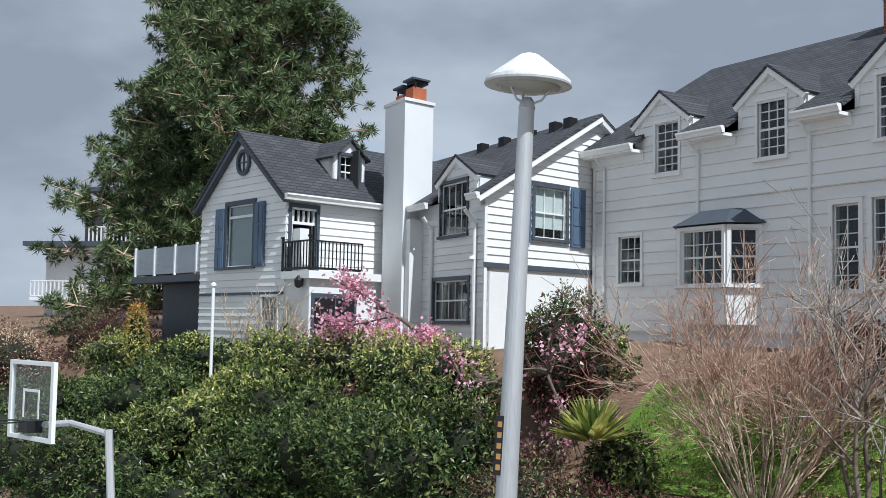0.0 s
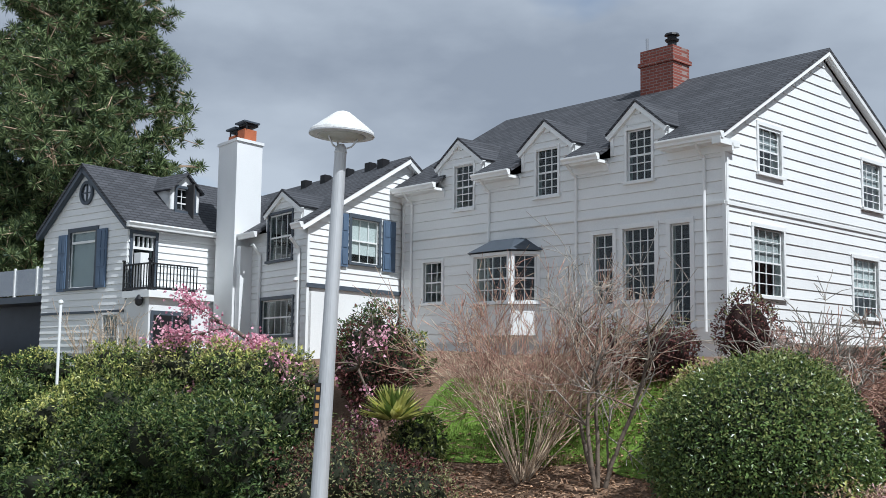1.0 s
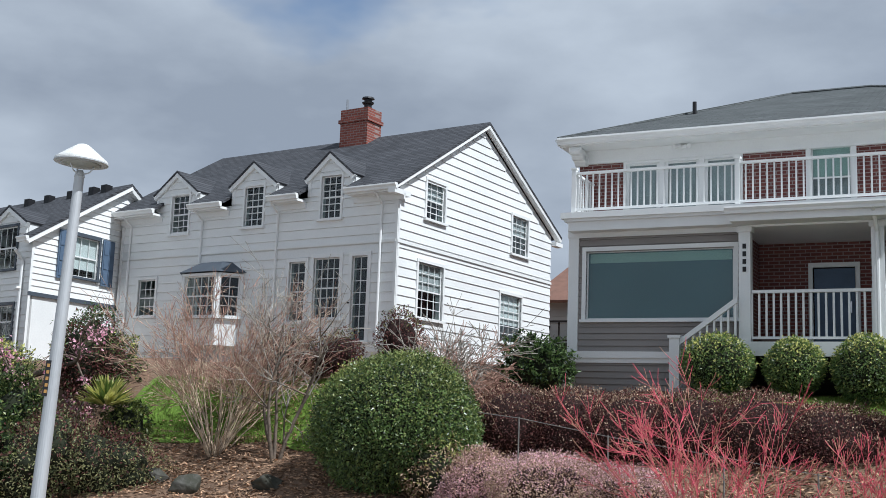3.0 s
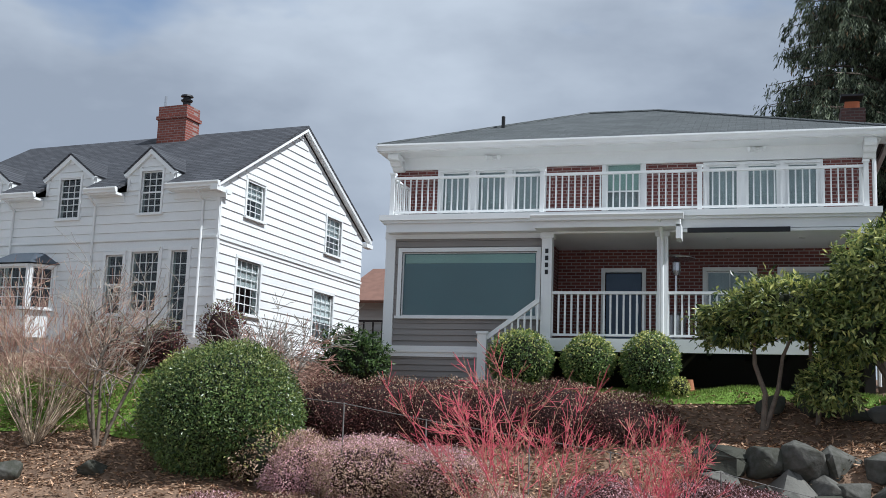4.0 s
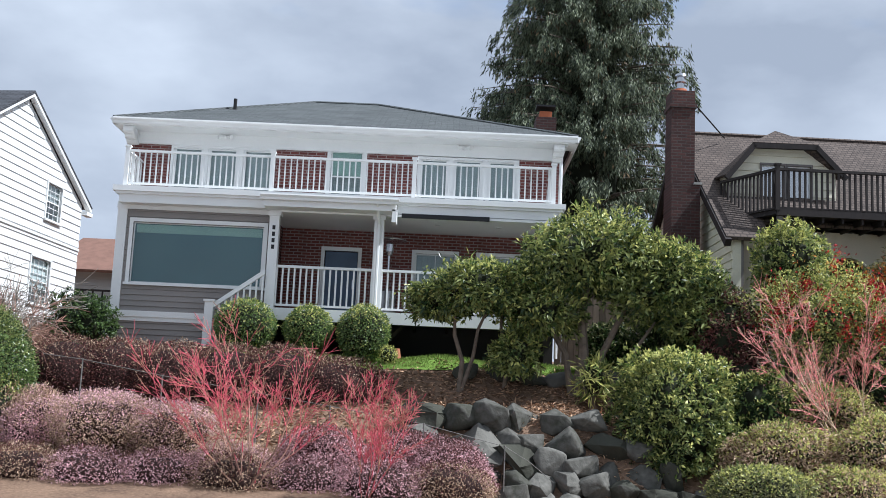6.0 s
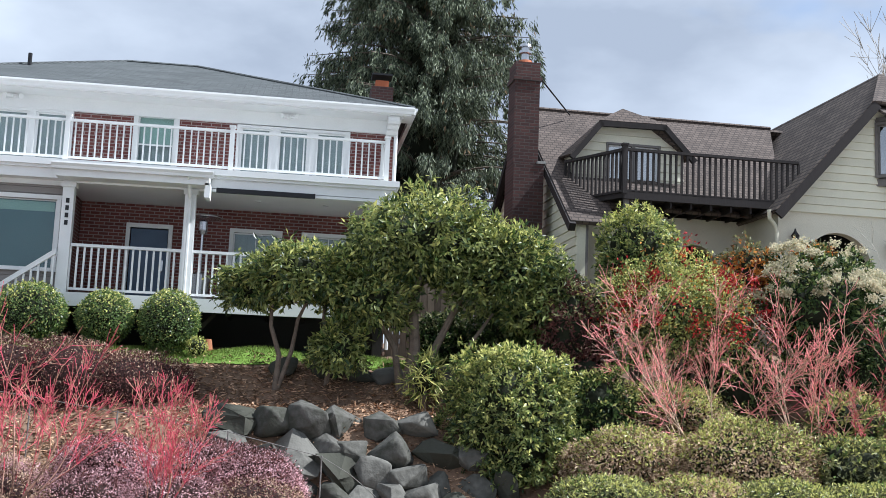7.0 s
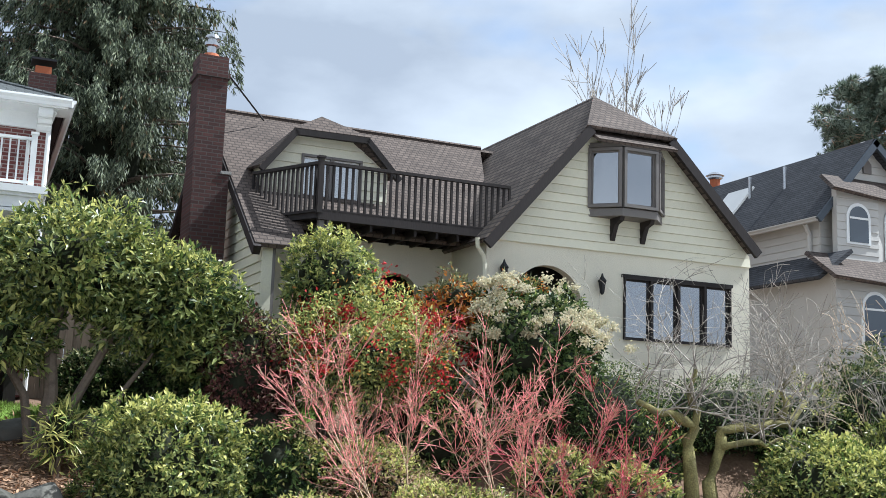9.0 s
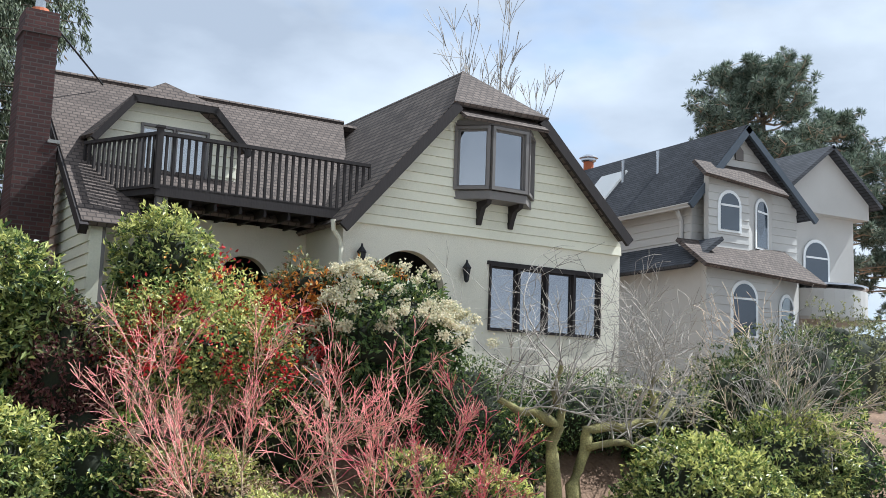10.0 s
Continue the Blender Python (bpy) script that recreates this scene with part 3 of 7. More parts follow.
french = window(house_b, MB, -1.30, -0.82, 2.80, 4.86, 2, 7, 0.10, name="door", meeting=False)
part("handle", tube(bmesh.new(), [(-1.34, -0.07, 3.72), (-1.34, -0.13, 3.72), (-1.28, -0.13, 3.72)], 0.018, 6, MB), BLACK, french)
# bay window under a small dark roof
bay = part("bay_window", prism(bmesh.new(), MB @ Matrix(((1, 0, 0, 0), (0, 0, 1, 0), (0, 1, 0, 0), (0, 0, 0, 1))), [(-7.05, 0), (-6.62, -0.55), (-5.38, -0.55), (-4.95, 0)], 2.7, 3.38), WHITE, house_b)
for (xa, ya), (xb, yb), cols in (((-7.05, 0), (-6.62, -0.55), 2), ((-6.62, -0.55), (-5.38, -0.55), 4), ((-5.38, -0.55), (-4.95, 0), 2)):
    p, q = MB @ Vector((xa, ya, 0)), MB @ Vector((xb, yb, 0))
    d = (q - p).to_2d()
    L = d.length
    d /= L
    mf = frm(p.x, p.y, right=d, deep=(-d.y, d.x))
    window(house_b, mf, 0.07, L - 0.07, 3.45, 4.50, cols, 4, 0.07)
bm = bmesh.new()
lo = [bm.verts.new(MB @ Vector(p)) for p in ((-7.2, 0, 4.60), (-6.70, -0.68, 4.60), (-5.30, -0.68, 4.60), (-4.8, 0, 4.60))]
hi = [bm.verts.new(MB @ Vector(p)) for p in ((-6.6, 0, 4.92), (-6.4, -0.12, 4.92), (-5.6, -0.12, 4.92), (-5.4, 0, 4.92))]
for i in range(3):
    bm.faces.new((lo[i], lo[i + 1], hi[i + 1], hi[i]))
bm.faces.new(hi[::-1])
bm.faces.new(lo)
part("bay_roof", bm, DARKTRIM, bay, "dark metal bay roof")
# brick chimney
chim = part("chimney", bx(MB, -4.62, -3.62, 3.7, 4.45, 7.6, 9.80), BRICK_B, house_b, "red brick chimney")
box(bm := bmesh.new(), MB, -4.67, -3.57, 3.65, 4.50, 9.40, 9.50)
part("corbel", bm, BRICK_B, chim)
part("flue", tube(bmesh.new(), [(-3.87, 4.05, 9.75), (-3.87, 4.05, 9.98)], 0.11, 10, MB), BLACK, chim)
part("flue_cap", lathe(bmesh.new(), MB @ Vector((-3.87, 4.05, 9.98)), [(0.15, 0), (0.17, 0.05), (0.11, 0.07), (0.11, 0.13), (0.18, 0.15), (0.16, 0.20)], 12), BLACK, chim)
part("vent_pipe", tube(bmesh.new(), [(-4.5, 3.85, 9.75), (-4.5, 3.85, 10.15)], 0.035, 8, MB), CHROME, chim)

# ---- white house with the tall painted chimney ----
c15, s15 = math.cos(radians(15)), math.sin(radians(15))
MA = frm(-22.5, 19.3, right=(c15, -s15))
MAS = frm(-22.5, 19.3, right=(0, 1), deep=(-c15, s15))
house_a = thing("house", (-25, 21, hz(-25, 19.5)), "white clapboard house with tall white chimney and slate-blue shutters", "house")
RA0, RAK = 5.78, 0.50
dorm_a = [(-1.15, 0.85, (-1.88, -0.72, 4.88, 5.98)), (-6.55, 0.85, (-7.35, -6.05, 4.78, 5.95))]
holes_a = [h[2] for h in dorm_a] + [(-2.15, -0.62, 3.10, 3.94)]
wall(house_a, "wall", MA, -10.6, 0, 2.3, 5.60, WHITE, holes_a, boards=(0.16, WHITE, 2.4, 5.4), label="white clapboard front wall")
for c, half, win in dorm_a:
    dormer(house_a, MA, c, half, 5.60, 6.05, 6.50, win, RA0, RAK, ROOF_G, WHITE, (0.16, WHITE, 5.61, 6.50), cols=4, rows=2, trim=DARKTRIM)
window(house_a, MA, -2.15, -0.62, 3.10, 3.94, 5, 2, 0.08, trim=DARKTRIM)
cuts_a = [(-RAK, 1, 5.68), (RAK, 1, 5.68 + RAK * 7.7)]
hole_as = [(1.62, 2.72, 4.85, 5.92)]
wall(house_a, "wall", MAS, 0, 7.7, 2.3, 7.9, WHITE, hole_as, cuts=cuts_a, boards=(0.16, WHITE, 4.26, 7.8), label="sunlit white clapboard gable wall")
wall(house_a, "wall", frm(-22.5 - 10.6 * c15, 19.3 + 10.6 * s15, right=(0, -1), deep=(c15, -s15)), -7.7, 0, 2.3, 7.9, WHITE, cuts=[(RAK, 1, 5.68), (-RAK, 1, 5.68 + RAK * 7.7)])
wall(house_a, "wall", frm(-22.5, 27.0, right=(-c15, s15), deep=(0, -1)), 0, 10.6, 2.3, 5.5, WHITE)
window(house_a, MAS, *hole_as[0], cols=3, rows=2, casing=0.10, trim=DARKTRIM, sash=TRIM, back=(BLIND, 0.8))
part("foundation", bx(MA, -10.5, -0.03, 0.03, 7.6, 1.0, 2.3), CONCRETE, house_a)
part("band", bx(MAS, -0.04, 7.7, -0.06, 0, 4.16, 4.26), DARKTRIM, house_a)
part("corner_board", bx(MAS, -0.04, 0.05, -0.05, 0, 2.3, 5.4), TRIM, house_a)
room_behind(house_a, MA, -10.4, -0.2, 0.2, 2.5, 2.5, 6.4)


def shutter(house, M, x0, x1, z0, z1):
    sh = part("shutter", bx(M, x0, x1, -0.085, -0.04, z0, z1), SLATE, house, "slate-blue panelled shutter")
    w = x1 - x0
    n = 3
    for i in range(n):
        za, zb = z0 + 0.06 + (z1 - z0 - 0.06) * i / n, z0 + (z1 - z0 - 0.06) * (i + 1) / n
        part("panel", bx(M, x0 + 0.05, x0 + w / 2 - 0.02, -0.10, -0.085, za, zb), SLATE, sh)
        part("panel", bx(M, x0 + w / 2 + 0.02, x1 - 0.05, -0.10, -0.085, za, zb), SLATE, sh)


shutter(house_a, MAS, 2.88, 3.40, 4.72, 5.98)
shutter(house_a, MAS, 0.98, 1.46, 4.72, 5.98)
ra = bmesh.new()
slab(ra, MA, [(-10.6, 0.30, RA0 + RAK * 0.3), (0.22, 0.30, RA0 + RAK * 0.3), (0.22, 3.85, RA0 + RAK * 3.85), (-10.6, 3.85, RA0 + RAK * 3.85)], 0.07)
slab(ra, MA, [(-10.6, 8.05, RA0 - RAK * 0.35), (0.22, 8.05, RA0 - RAK * 0.35), (0.22, 3.85, RA0 + RAK * 3.85), (-10.6, 3.85, RA0 + RAK * 3.85)], 0.07)
for a, b in ((-5.65, -2.05), (-0.25, 0.22), (-10.6, -7.45)):
    slab(ra, MA, [(a, -0.35, RA0 - RAK * 0.35), (b, -0.35, RA0 - RAK * 0.35), (b, 0.30, RA0 + RAK * 0.3), (a, 0.30, RA0 + RAK * 0.3)], 0.07)
    gutter(house_a, MA, a, b, -0.34, 5.60)
roof_a = part("roof", ra, ROOF_G, house_a, "charcoal asphalt shingles")
for x in (-2.3, -1.2, -4.6, -3.5, -0.6):
    part("ridge_vent", bx(MA, x - 0.13, x + 0.13, 3.3, 3.6, RA0 + RAK * 3.3, RA0 + RAK * 3.3 + 0.24), BLACK, roof_a)
for d0, d1 in ((-0.4, 3.85), (8.1, 3.85)):
    z0, z1 = RA0 - 0.03 - RAK * 0.4, RA0 - 0.03 + RAK * 3.85
    part("bargeboard", slab(bmesh.new(), MAS, [(d0, -0.21, z0), (d1, -0.21, z1), (d1, -0.02, z1), (d0, -0.02, z0)], 0.15), TRIM, house_a)
part("downspout", tube(bmesh.new(), [(-0.35, -0.36, 5.30), (-0.30, -0.08, 5.05), (-0.30, -0.08, 2.6)], 0.045, 8, MA), TRIM, house_a)
part("downspout", tube(bmesh.new(), [(-2.25, -0.36, 5.30), (-2.25, -0.08, 5.05), (-2.25, -0.08, 2.6)], 0.045, 8, MA), TRIM, house_a)
part("flood_light", lathe(bmesh.new(), MA @ Vector((-0.32, -0.15, 4.33)), [(0.03, -0.05), (0.07, 0), (0.05, 0.06)], 10), TRIM, house_a)
# tall chimney
ch = part("chimney", bx(MA, -4.05, -2.98, -0.55, 0.40, 2.0, 7.95), STUCCO_W, house_a, "tall white painted chimney")
part("shoulder", bx(MA, -4.10, -2.75, -0.45, -0.02, 2.0, 5.30), STUCCO_W, ch)
part("crown", bx(MA, -4.09, -2.94, -0.59, 0.44, 7.95, 8.02), STUCCO_W, ch)
for x, h in ((-3.78, 0.22), (-3.25, 0.30)):
    fl = part("flue", bx(MA, x - 0.20, x + 0.20, -0.25, 0.20, 8.02, 8.02 + h), FLUE, ch, "orange clay flue")
    part("flue_cap", bx(MA, x - 0.20, x + 0.20, -0.20, 0.26, 8.02 + h + 0.10, 8.02 + h + 0.14), BLACK, fl)
    part("cap_plate", bx(MA, x - 0.27, x + 0.27, -0.32, 0.28, 8.02 + h + 0.16, 8.02 + h + 0.20), DARKTRIM, fl)
    for sx in (-0.2, 0.2):
        part("cap_leg", bx(MA, x + sx - 0.02, x + sx + 0.02, -0.20, -0.16, 8.02 + h, 8.02 + h + 0.16), BLACK, fl)
# gabled wing with oval window
MW = frm(-30.45, 17.0)
MWS = frm(-26.65, 17.0, right=(0, 1), deep=(-1, 0))
kx = (7.28 - 5.80) / 1.9
hw = [(1.28, 2.45, 4.25, 5.66), (2.95, 3.55, 2.75, 3.55)]
wall(house_a, "wall", MW, 0, 3.8, 2.2, 7.28, WHITE, hw, cuts=[(-kx, 1, 5.80), (kx, 1, 5.80 + kx * 3.8)], boards=(0.165, WHITE, 2.3, 7.25), label="white clapboard gable wall")
window(house_a, MW, 1.28, 2.45, 4.25, 5.66, 1, 1, 0.10, trim=DARKTRIM, sash=TRIM, back=(CURTAIN, 1.0))
part("transom", bx(MW, 1.32, 2.41, 0.0, 0.05, 5.36, 5.42), TRIM, house_a)
window(house_a, MW, 2.95, 3.55, 2.75, 3.55, 3, 3, 0.06, trim=TRIM, back=(CURTAIN, 1.0))
shutter(house_a, MW, 0.78, 1.16, 4.18, 5.62)
shutter(house_a, MW, 2.57, 2.98, 4.22, 5.66)
part("band", bx(MW, 0, 3.8, -0.06, -0.036, 3.60, 3.66), DARKTRIM, house_a)
bm = bmesh.new()
for r0, r1, y0, y1 in ((0.30, 0.22, -0.09, -0.03),):
    ring = [[bm.verts.new(MW @ Vector((1.97 + r * math.cos(a), y, 6.62 + 1.02 * r * math.sin(a)))) for a in (2 * math.pi * i / 28 for i in range(28))] for r, y in ((r0, y1), (r0, y0), (r1, y0), (r1, y1))]
    for a, b in zip(ring, ring[1:]):
        for i in range(28):
            bm.faces.new((a[i], a[(i + 1) % 28], b[(i + 1) % 28], b[i]))
oval = part("oval_window", bm, DARKTRIM, house_a, "dark-framed oval window")
bm = bmesh.new()
bm.faces.new([bm.verts.new(MW @ Vector((1.97 + 0.23 * math.cos(a), -0.045, 6.62 + 0.235 * math.sin(a)))) for a in (2 * math.pi * i / 28 for i in range(28))])
part("pane", bm, PANE_SKY, oval)
for a in (0, math.pi / 2):
    part("bar", bx(MW @ Matrix.Translation((1.97, 0, 6.62)) @ Matrix.Rotation(a, 4, "Y"), -0.23, 0.23, -0.07, -0.05, -0.012, 0.012), DARKTRIM, oval)
wall(house_a, "wall", MWS, 0, 7.5, 2.2, 5.75, WHITE, [(0.12, 0.86, 4.14, 5.48)], boards=(0.165, WHITE, 3.95, 5.7), label="sunlit white clapboard wall")
dr = window(house_a, MWS, 0.12, 0.86, 4.14, 5.48, 1, 1, 0.09, trim=DARKTRIM, sash=BLACK, name="door")
part("transom_bars", bx(MWS, 0.16, 0.82, -0.01, 0.06, 5.12, 5.18), TRIM, dr)
for i in range(5):
    part("bar", bx(MWS, 0.20 + 0.15 * i - 0.012, 0.20 + 0.15 * i + 0.012, -0.01, 0.06, 5.18, 5.42), TRIM, dr)
wall(house_a, "wall", frm(-30.45, 24.5, right=(0, -1), deep=(1, 0)), 0, 7.5, 2.2, 5.75, WHITE)
part("partition", bx(MW, 0.3, 3.5, 2.4, 2.45, 2.3, 7.0), ROOM, house_a)
rw = bmesh.new()
slab(rw, MW, [(-0.16, -0.22, 5.72), (1.9, -0.22, 7.36), (1.9, 8.5, 7.36), (-0.16, 8.5, 5.72)], 0.07)
slab(rw, MW, [(3.98, -0.22, 5.70), (1.9, -0.22, 7.36), (1.9, 8.5, 7.36), (3.98, 8.5, 5.70)], 0.07)
part("wing_roof", rw, ROOF_GY, house_a, "charcoal asphalt shingles")
for x0, x1 in ((-0.18, 1.9), (3.99, 1.9)):
    part("bargeboard", slab(bmesh.new(), MW, [(x0, -0.20, 5.65), (x1, -0.20, 7.28), (x1, -0.04, 7.28), (x0, -0.04, 5.65)], 0.12), DARKTRIM, house_a)
gutter(house_a, MWS, -0.2, 3.0, -0.16, 5.74)
# small dormer on the wing roof, facing the sun
MD = frm(-27.25, 18.95, right=(0, 1), deep=(-1, 0))
wd = wall(house_a, "dormer", MD, -0.14, 0.92, 5.9, 7.27, WHITE, [(0.08, 0.70, 6.30, 6.88)], cuts=[(-0.75, 1, 6.90 + 0.09), (0.75, 1, 6.90 + 0.675)])
window(house_a, MD, 0.08, 0.70, 6.30, 6.88, 3, 3, 0.07, trim=DARKTRIM, sash=TRIM, pane=PANE)
part("cheek", bx(MD, -0.14, -0.08, 0, 1.3, 6.0, 6.84), WHITE, wd)
for s, e in ((-1, -0.24), (1, 1.02)):
    part("dormer_roof", slab(bmesh.new(), MD, [(e, -0.12, 6.82), (0.39, -0.12, 7.31), (0.39, 1.6, 7.31), (e, 1.6, 6.82)], 0.05), ROOF_G, wd)
# balcony over the porch
porch = part("porch", bx(MWS, 0.0, 2.0, -0.95, 0, 2.2, 3.92), STUCCO_W, house_a)
part("balcony_floor", bx(MWS, -0.12, 2.05, -1.08, 0, 3.92, 4.08), TRIM, porch)
pd = part("door", bx(MWS, 0.14, 1.30, -1.0, -0.93, 2.2, 3.52), BLACK, house_a, "black panelled double door")
part("door_frame", bx(MWS, 0.06, 1.38, -0.985, -0.94, 2.2, 3.62), DARKTRIM, pd)
part("meeting_stile", bx(MWS, 0.70, 0.74, -1.02, -1.0, 2.2, 3.5), DARKTRIM, pd)
rail_of(house_a, "balcony_rail", frm(-26.7, 16.95), 0.0, 1.05, 0.0, 4.08, 4.72, 0.11, BLACK, 0.011, 0.03, (0.0, 1.05), 0.04, 0.03)
rail_of(house_a, "balcony_rail", frm(-25.65, 16.95, right=(0, 1), deep=(-1, 0)), 0.0, 1.55, 0.0, 4.08, 4.72, 0.11, BLACK, 0.011, 0.03, (), 0.04, 0.03)
part("newel", bx(frm(-26.2, 17.1), -0.13, 0.13, -0.13, 0.13, 4.08, 4.98), TRIM, house_a)
part("wall_lantern", lathe(bmesh.new(), (-25.95, 16.88, 3.72), [(0.03, 0), (0.09, 0.04), (0.11, 0.16), (0.03, 0.26)], 8), BLACK, house_a)
# side deck with glass screens
part("side_deck", bx(IDENT, -35.5, -30.46, 17.6, 21, 4.02, 4.20), DARKTRIM, house_a)
for i in range(4):
    x = -30.6 - 1.2 * i
    o = part("glass_screen", bx(IDENT, x - 1.12, x, 17.62, 17.64, 4.24, 4.95), PANE_SKY, house_a)
    o.visible_shadow = False
    part("deck_post", bx(IDENT, x - 1.17, x - 1.11, 17.6, 17.66, 4.2, 5.0), TRIM, house_a)
part("deck_support", bx(IDENT, -35.3, -30.5, 18.6, 18.8, 1.6, 4.02), DARKTRIM, house_a)


def settle(top, pivot, to, plan, rise):
    """Carry a thing from pivot to its place; plan: the columns of its turn, skew and scale seen from above; rise: its scale upwards."""
    lin = Matrix(((plan[0], plan[2], 0), (plan[1], plan[3], 0), (0, 0, rise)))
    done = set()
    for ob in top.children_recursive:
        ob.location = lin @ ob.location
        if ob.data.name not in done:
            done.add(ob.data.name)
            ob.data.transform(lin.to_4x4())
    top.matrix_world = Matrix.Translation(Vector(to) + lin @ (top.matrix_world.translation - Vector(pivot)))


settle(house_b, (-15.248, 21.579, 7.207), (-16.926, 24.313, 7.955), (1.0612, 0.0532, 0.0789, 0.9646), 1.0477)
settle(house_a, (-25.341, 19.721, 7.363), (-26.2541, 20.5754, 7.7874), (1.0884, -0.0102, -0.0675, 0.9632), 1.0698)


# ---- brick house with balcony and porch ----
house_c = thing("house", (-3, 24, hz(-3, 22)), "dark red brick house with white balcony railing and taupe siding", "house")
MC = frm(0, 22.3)
oc = [(-7.40, -4.76, 5.95, 7.42), (-3.36, -2.56, 6.08, 7.40), (-1.18, 1.38, 5.95, 7.40)]
wall(house_c, "wall", MC, -8.45, 2.38, 5.85, 7.50, BRICK_C, oc, 0.25, label="dark red brick upper wall")
for x0, x1, z0, z1 in (oc[0], oc[2]):
    n = 3
    for i in range(n):
        a, b = x0 + (x1 - x0) * i / n, x0 + (x1 - x0) * (i + 1) / n
        d = window(house_c, MC, a + 0.06, b - 0.06, z0 + 0.05, z1 - 0.12, 1, 1, 0.06, back=(CURTAIN, 1.0), sill=False, name="door", deep=0.12)
        bm = bmesh.new()
        box(bm, MC, a + 0.06, a + 0.13, -0.01, 0.018, z0 + 0.05, z1 - 0.12)
        box(bm, MC, b - 0.13, b - 0.06, -0.01, 0.018, z0 + 0.05, z1 - 0.12)
        part("stile", bm, TRIM, d)
    part("handle", bx(MC, x0 + (x1 - x0) * (1 / 3 if x0 < -5 else 2 / 3) - 0.03, x0 + (x1 - x0) * (1 / 3 if x0 < -5 else 2 / 3) + 0.03, -0.10, -0.05, 6.15, 6.35), CHROME, house_c)
window(house_c, MC, *oc[1], 1, 2, 0.10, back=(GREENBLIND, 0.5))
part("curtain", bx(MC, -3.36, -2.56, 0.2, 0.22, 6.08, 6.75), CURTAIN, house_c)
part("frieze", bx(IDENT, -8.5, 2.42, 22.215, 22.56, 7.36, 7.66), TRIM, house_c)
for x in (-8.45, 2.18):
    wall(house_c, "wall", frm(x, 22.55), 0, 0.2, 2.3, 7.6, BRICK_CY, thick=9.0)
wall(house_c, "wall", frm(2.38, 31.6, right=(-1, 0), deep=(0, -1)), 0, 10.8, 2.3, 7.6, BRICK_C)
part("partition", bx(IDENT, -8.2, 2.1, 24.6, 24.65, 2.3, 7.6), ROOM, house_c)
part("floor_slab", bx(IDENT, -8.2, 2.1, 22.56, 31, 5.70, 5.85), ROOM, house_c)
# hip roof
rc = bmesh.new()
E0, EX0, EX1, EY0, EY1, RX0, RX1, RY, RZ = 7.84, -8.72, 2.76, 21.58, 32.4, -4.48, -2.6, 27.0, 10.0
for q in ([(EX0, EY0, E0), (EX1, EY0, E0), (RX1, RY, RZ), (RX0, RY, RZ)], [(EX0, EY1, E0), (EX1, EY1, E0), (RX1, RY, RZ), (RX0, RY, RZ)]):
    slab(rc, IDENT, q, 0.06)
for q in ([(EX0, EY0, E0), (EX0, EY1, E0), (RX0, RY, RZ)], [(EX1, EY0, E0), (EX1, EY1, E0), (RX1, RY, RZ)]):
    slab(rc, IDENT, q, 0.06)
roof_c = part("roof", rc, ROOF_C, house_c, "grey-green hipped shingle roof")
for a, b in (((EX0, EY0, E0), (RX0, RY, RZ)), ((EX1, EY0, E0), (RX1, RY, RZ)), ((RX0, RY, RZ), (RX1, RY, RZ))):
    part("hip_cap", tube(bmesh.new(), [a, b], 0.05, 6), ROOF_C, roof_c)
part("vent_pipe", tube(bmesh.new(), [(-6.3, 24.3, 8.8), (-6.3, 24.3, 9.22)], 0.05, 8), BLACK, roof_c)
part("soffit", bx(IDENT, EX0 + 0.05, EX1 - 0.05, EY0 + 0.03, 22.3, 7.66, 7.71), TRIM, house_c)
gutter(house_c, IDENT, EX0, EX1, EY0 + 0.06, E0 - 0.005, w=0.14, h=0.15)
gutter(house_c, frm(EX1, EY0, right=(0, 1), deep=(-1, 0)), 0, 10.8, 0.06, E0 - 0.005, w=0.14, h=0.15)
gutter(house_c, frm(EX0, EY1, right=(0, -1), deep=(1, 0)), 0, 10.8, 0.06, E0 - 0.005, w=0.14, h=0.15)
for x in (-8.36, 2.32):
    bm = bmesh.new()
    for y, r, z in ((21.75, 0.10, 7.58), (21.95, 0.13, 7.52), (22.15, 0.15, 7.44)):
        tube(bm, [(x - 0.13, y, z), (x + 0.13, y, z)], r, 10)
    part("bracket", bm, TRIM, house_c, "scrolled white eave bracket")
for x in (-6.03, -0.02):
    fl = part("flood_light", bx(IDENT, x - 0.05, x + 0.05, 22.14, 22.22, 7.55, 7.63), TRIM, house_c)
    for s in (-1, 1):
        part("lamp_head", tube(bmesh.new(), [(x + s * 0.04, 22.14, 7.59), (x + s * 0.17, 22.02, 7.56)], [0.03, 0.06], 10), TRIM, fl)
part("downspout", tube(bmesh.new(), [(2.50, 21.75, 7.66), (2.42, 22.15, 7.45), (2.42, 22.2, 2.4)], 0.045, 8), TRIM, house_c)
chc = part("chimney", bx(IDENT, 2.08, 2.68, 26.6, 27.4, 7.5, 9.75), BRICK_D, house_c, "brick chimney stack")
part("flue", bx(IDENT, 2.2, 2.56, 26.8, 27.2, 9.75, 9.98), FLUE, chc)
part("flue_cap", bx(IDENT, 2.1, 2.66, 26.7, 27.3, 10.1, 10.15), BLACK, chc)
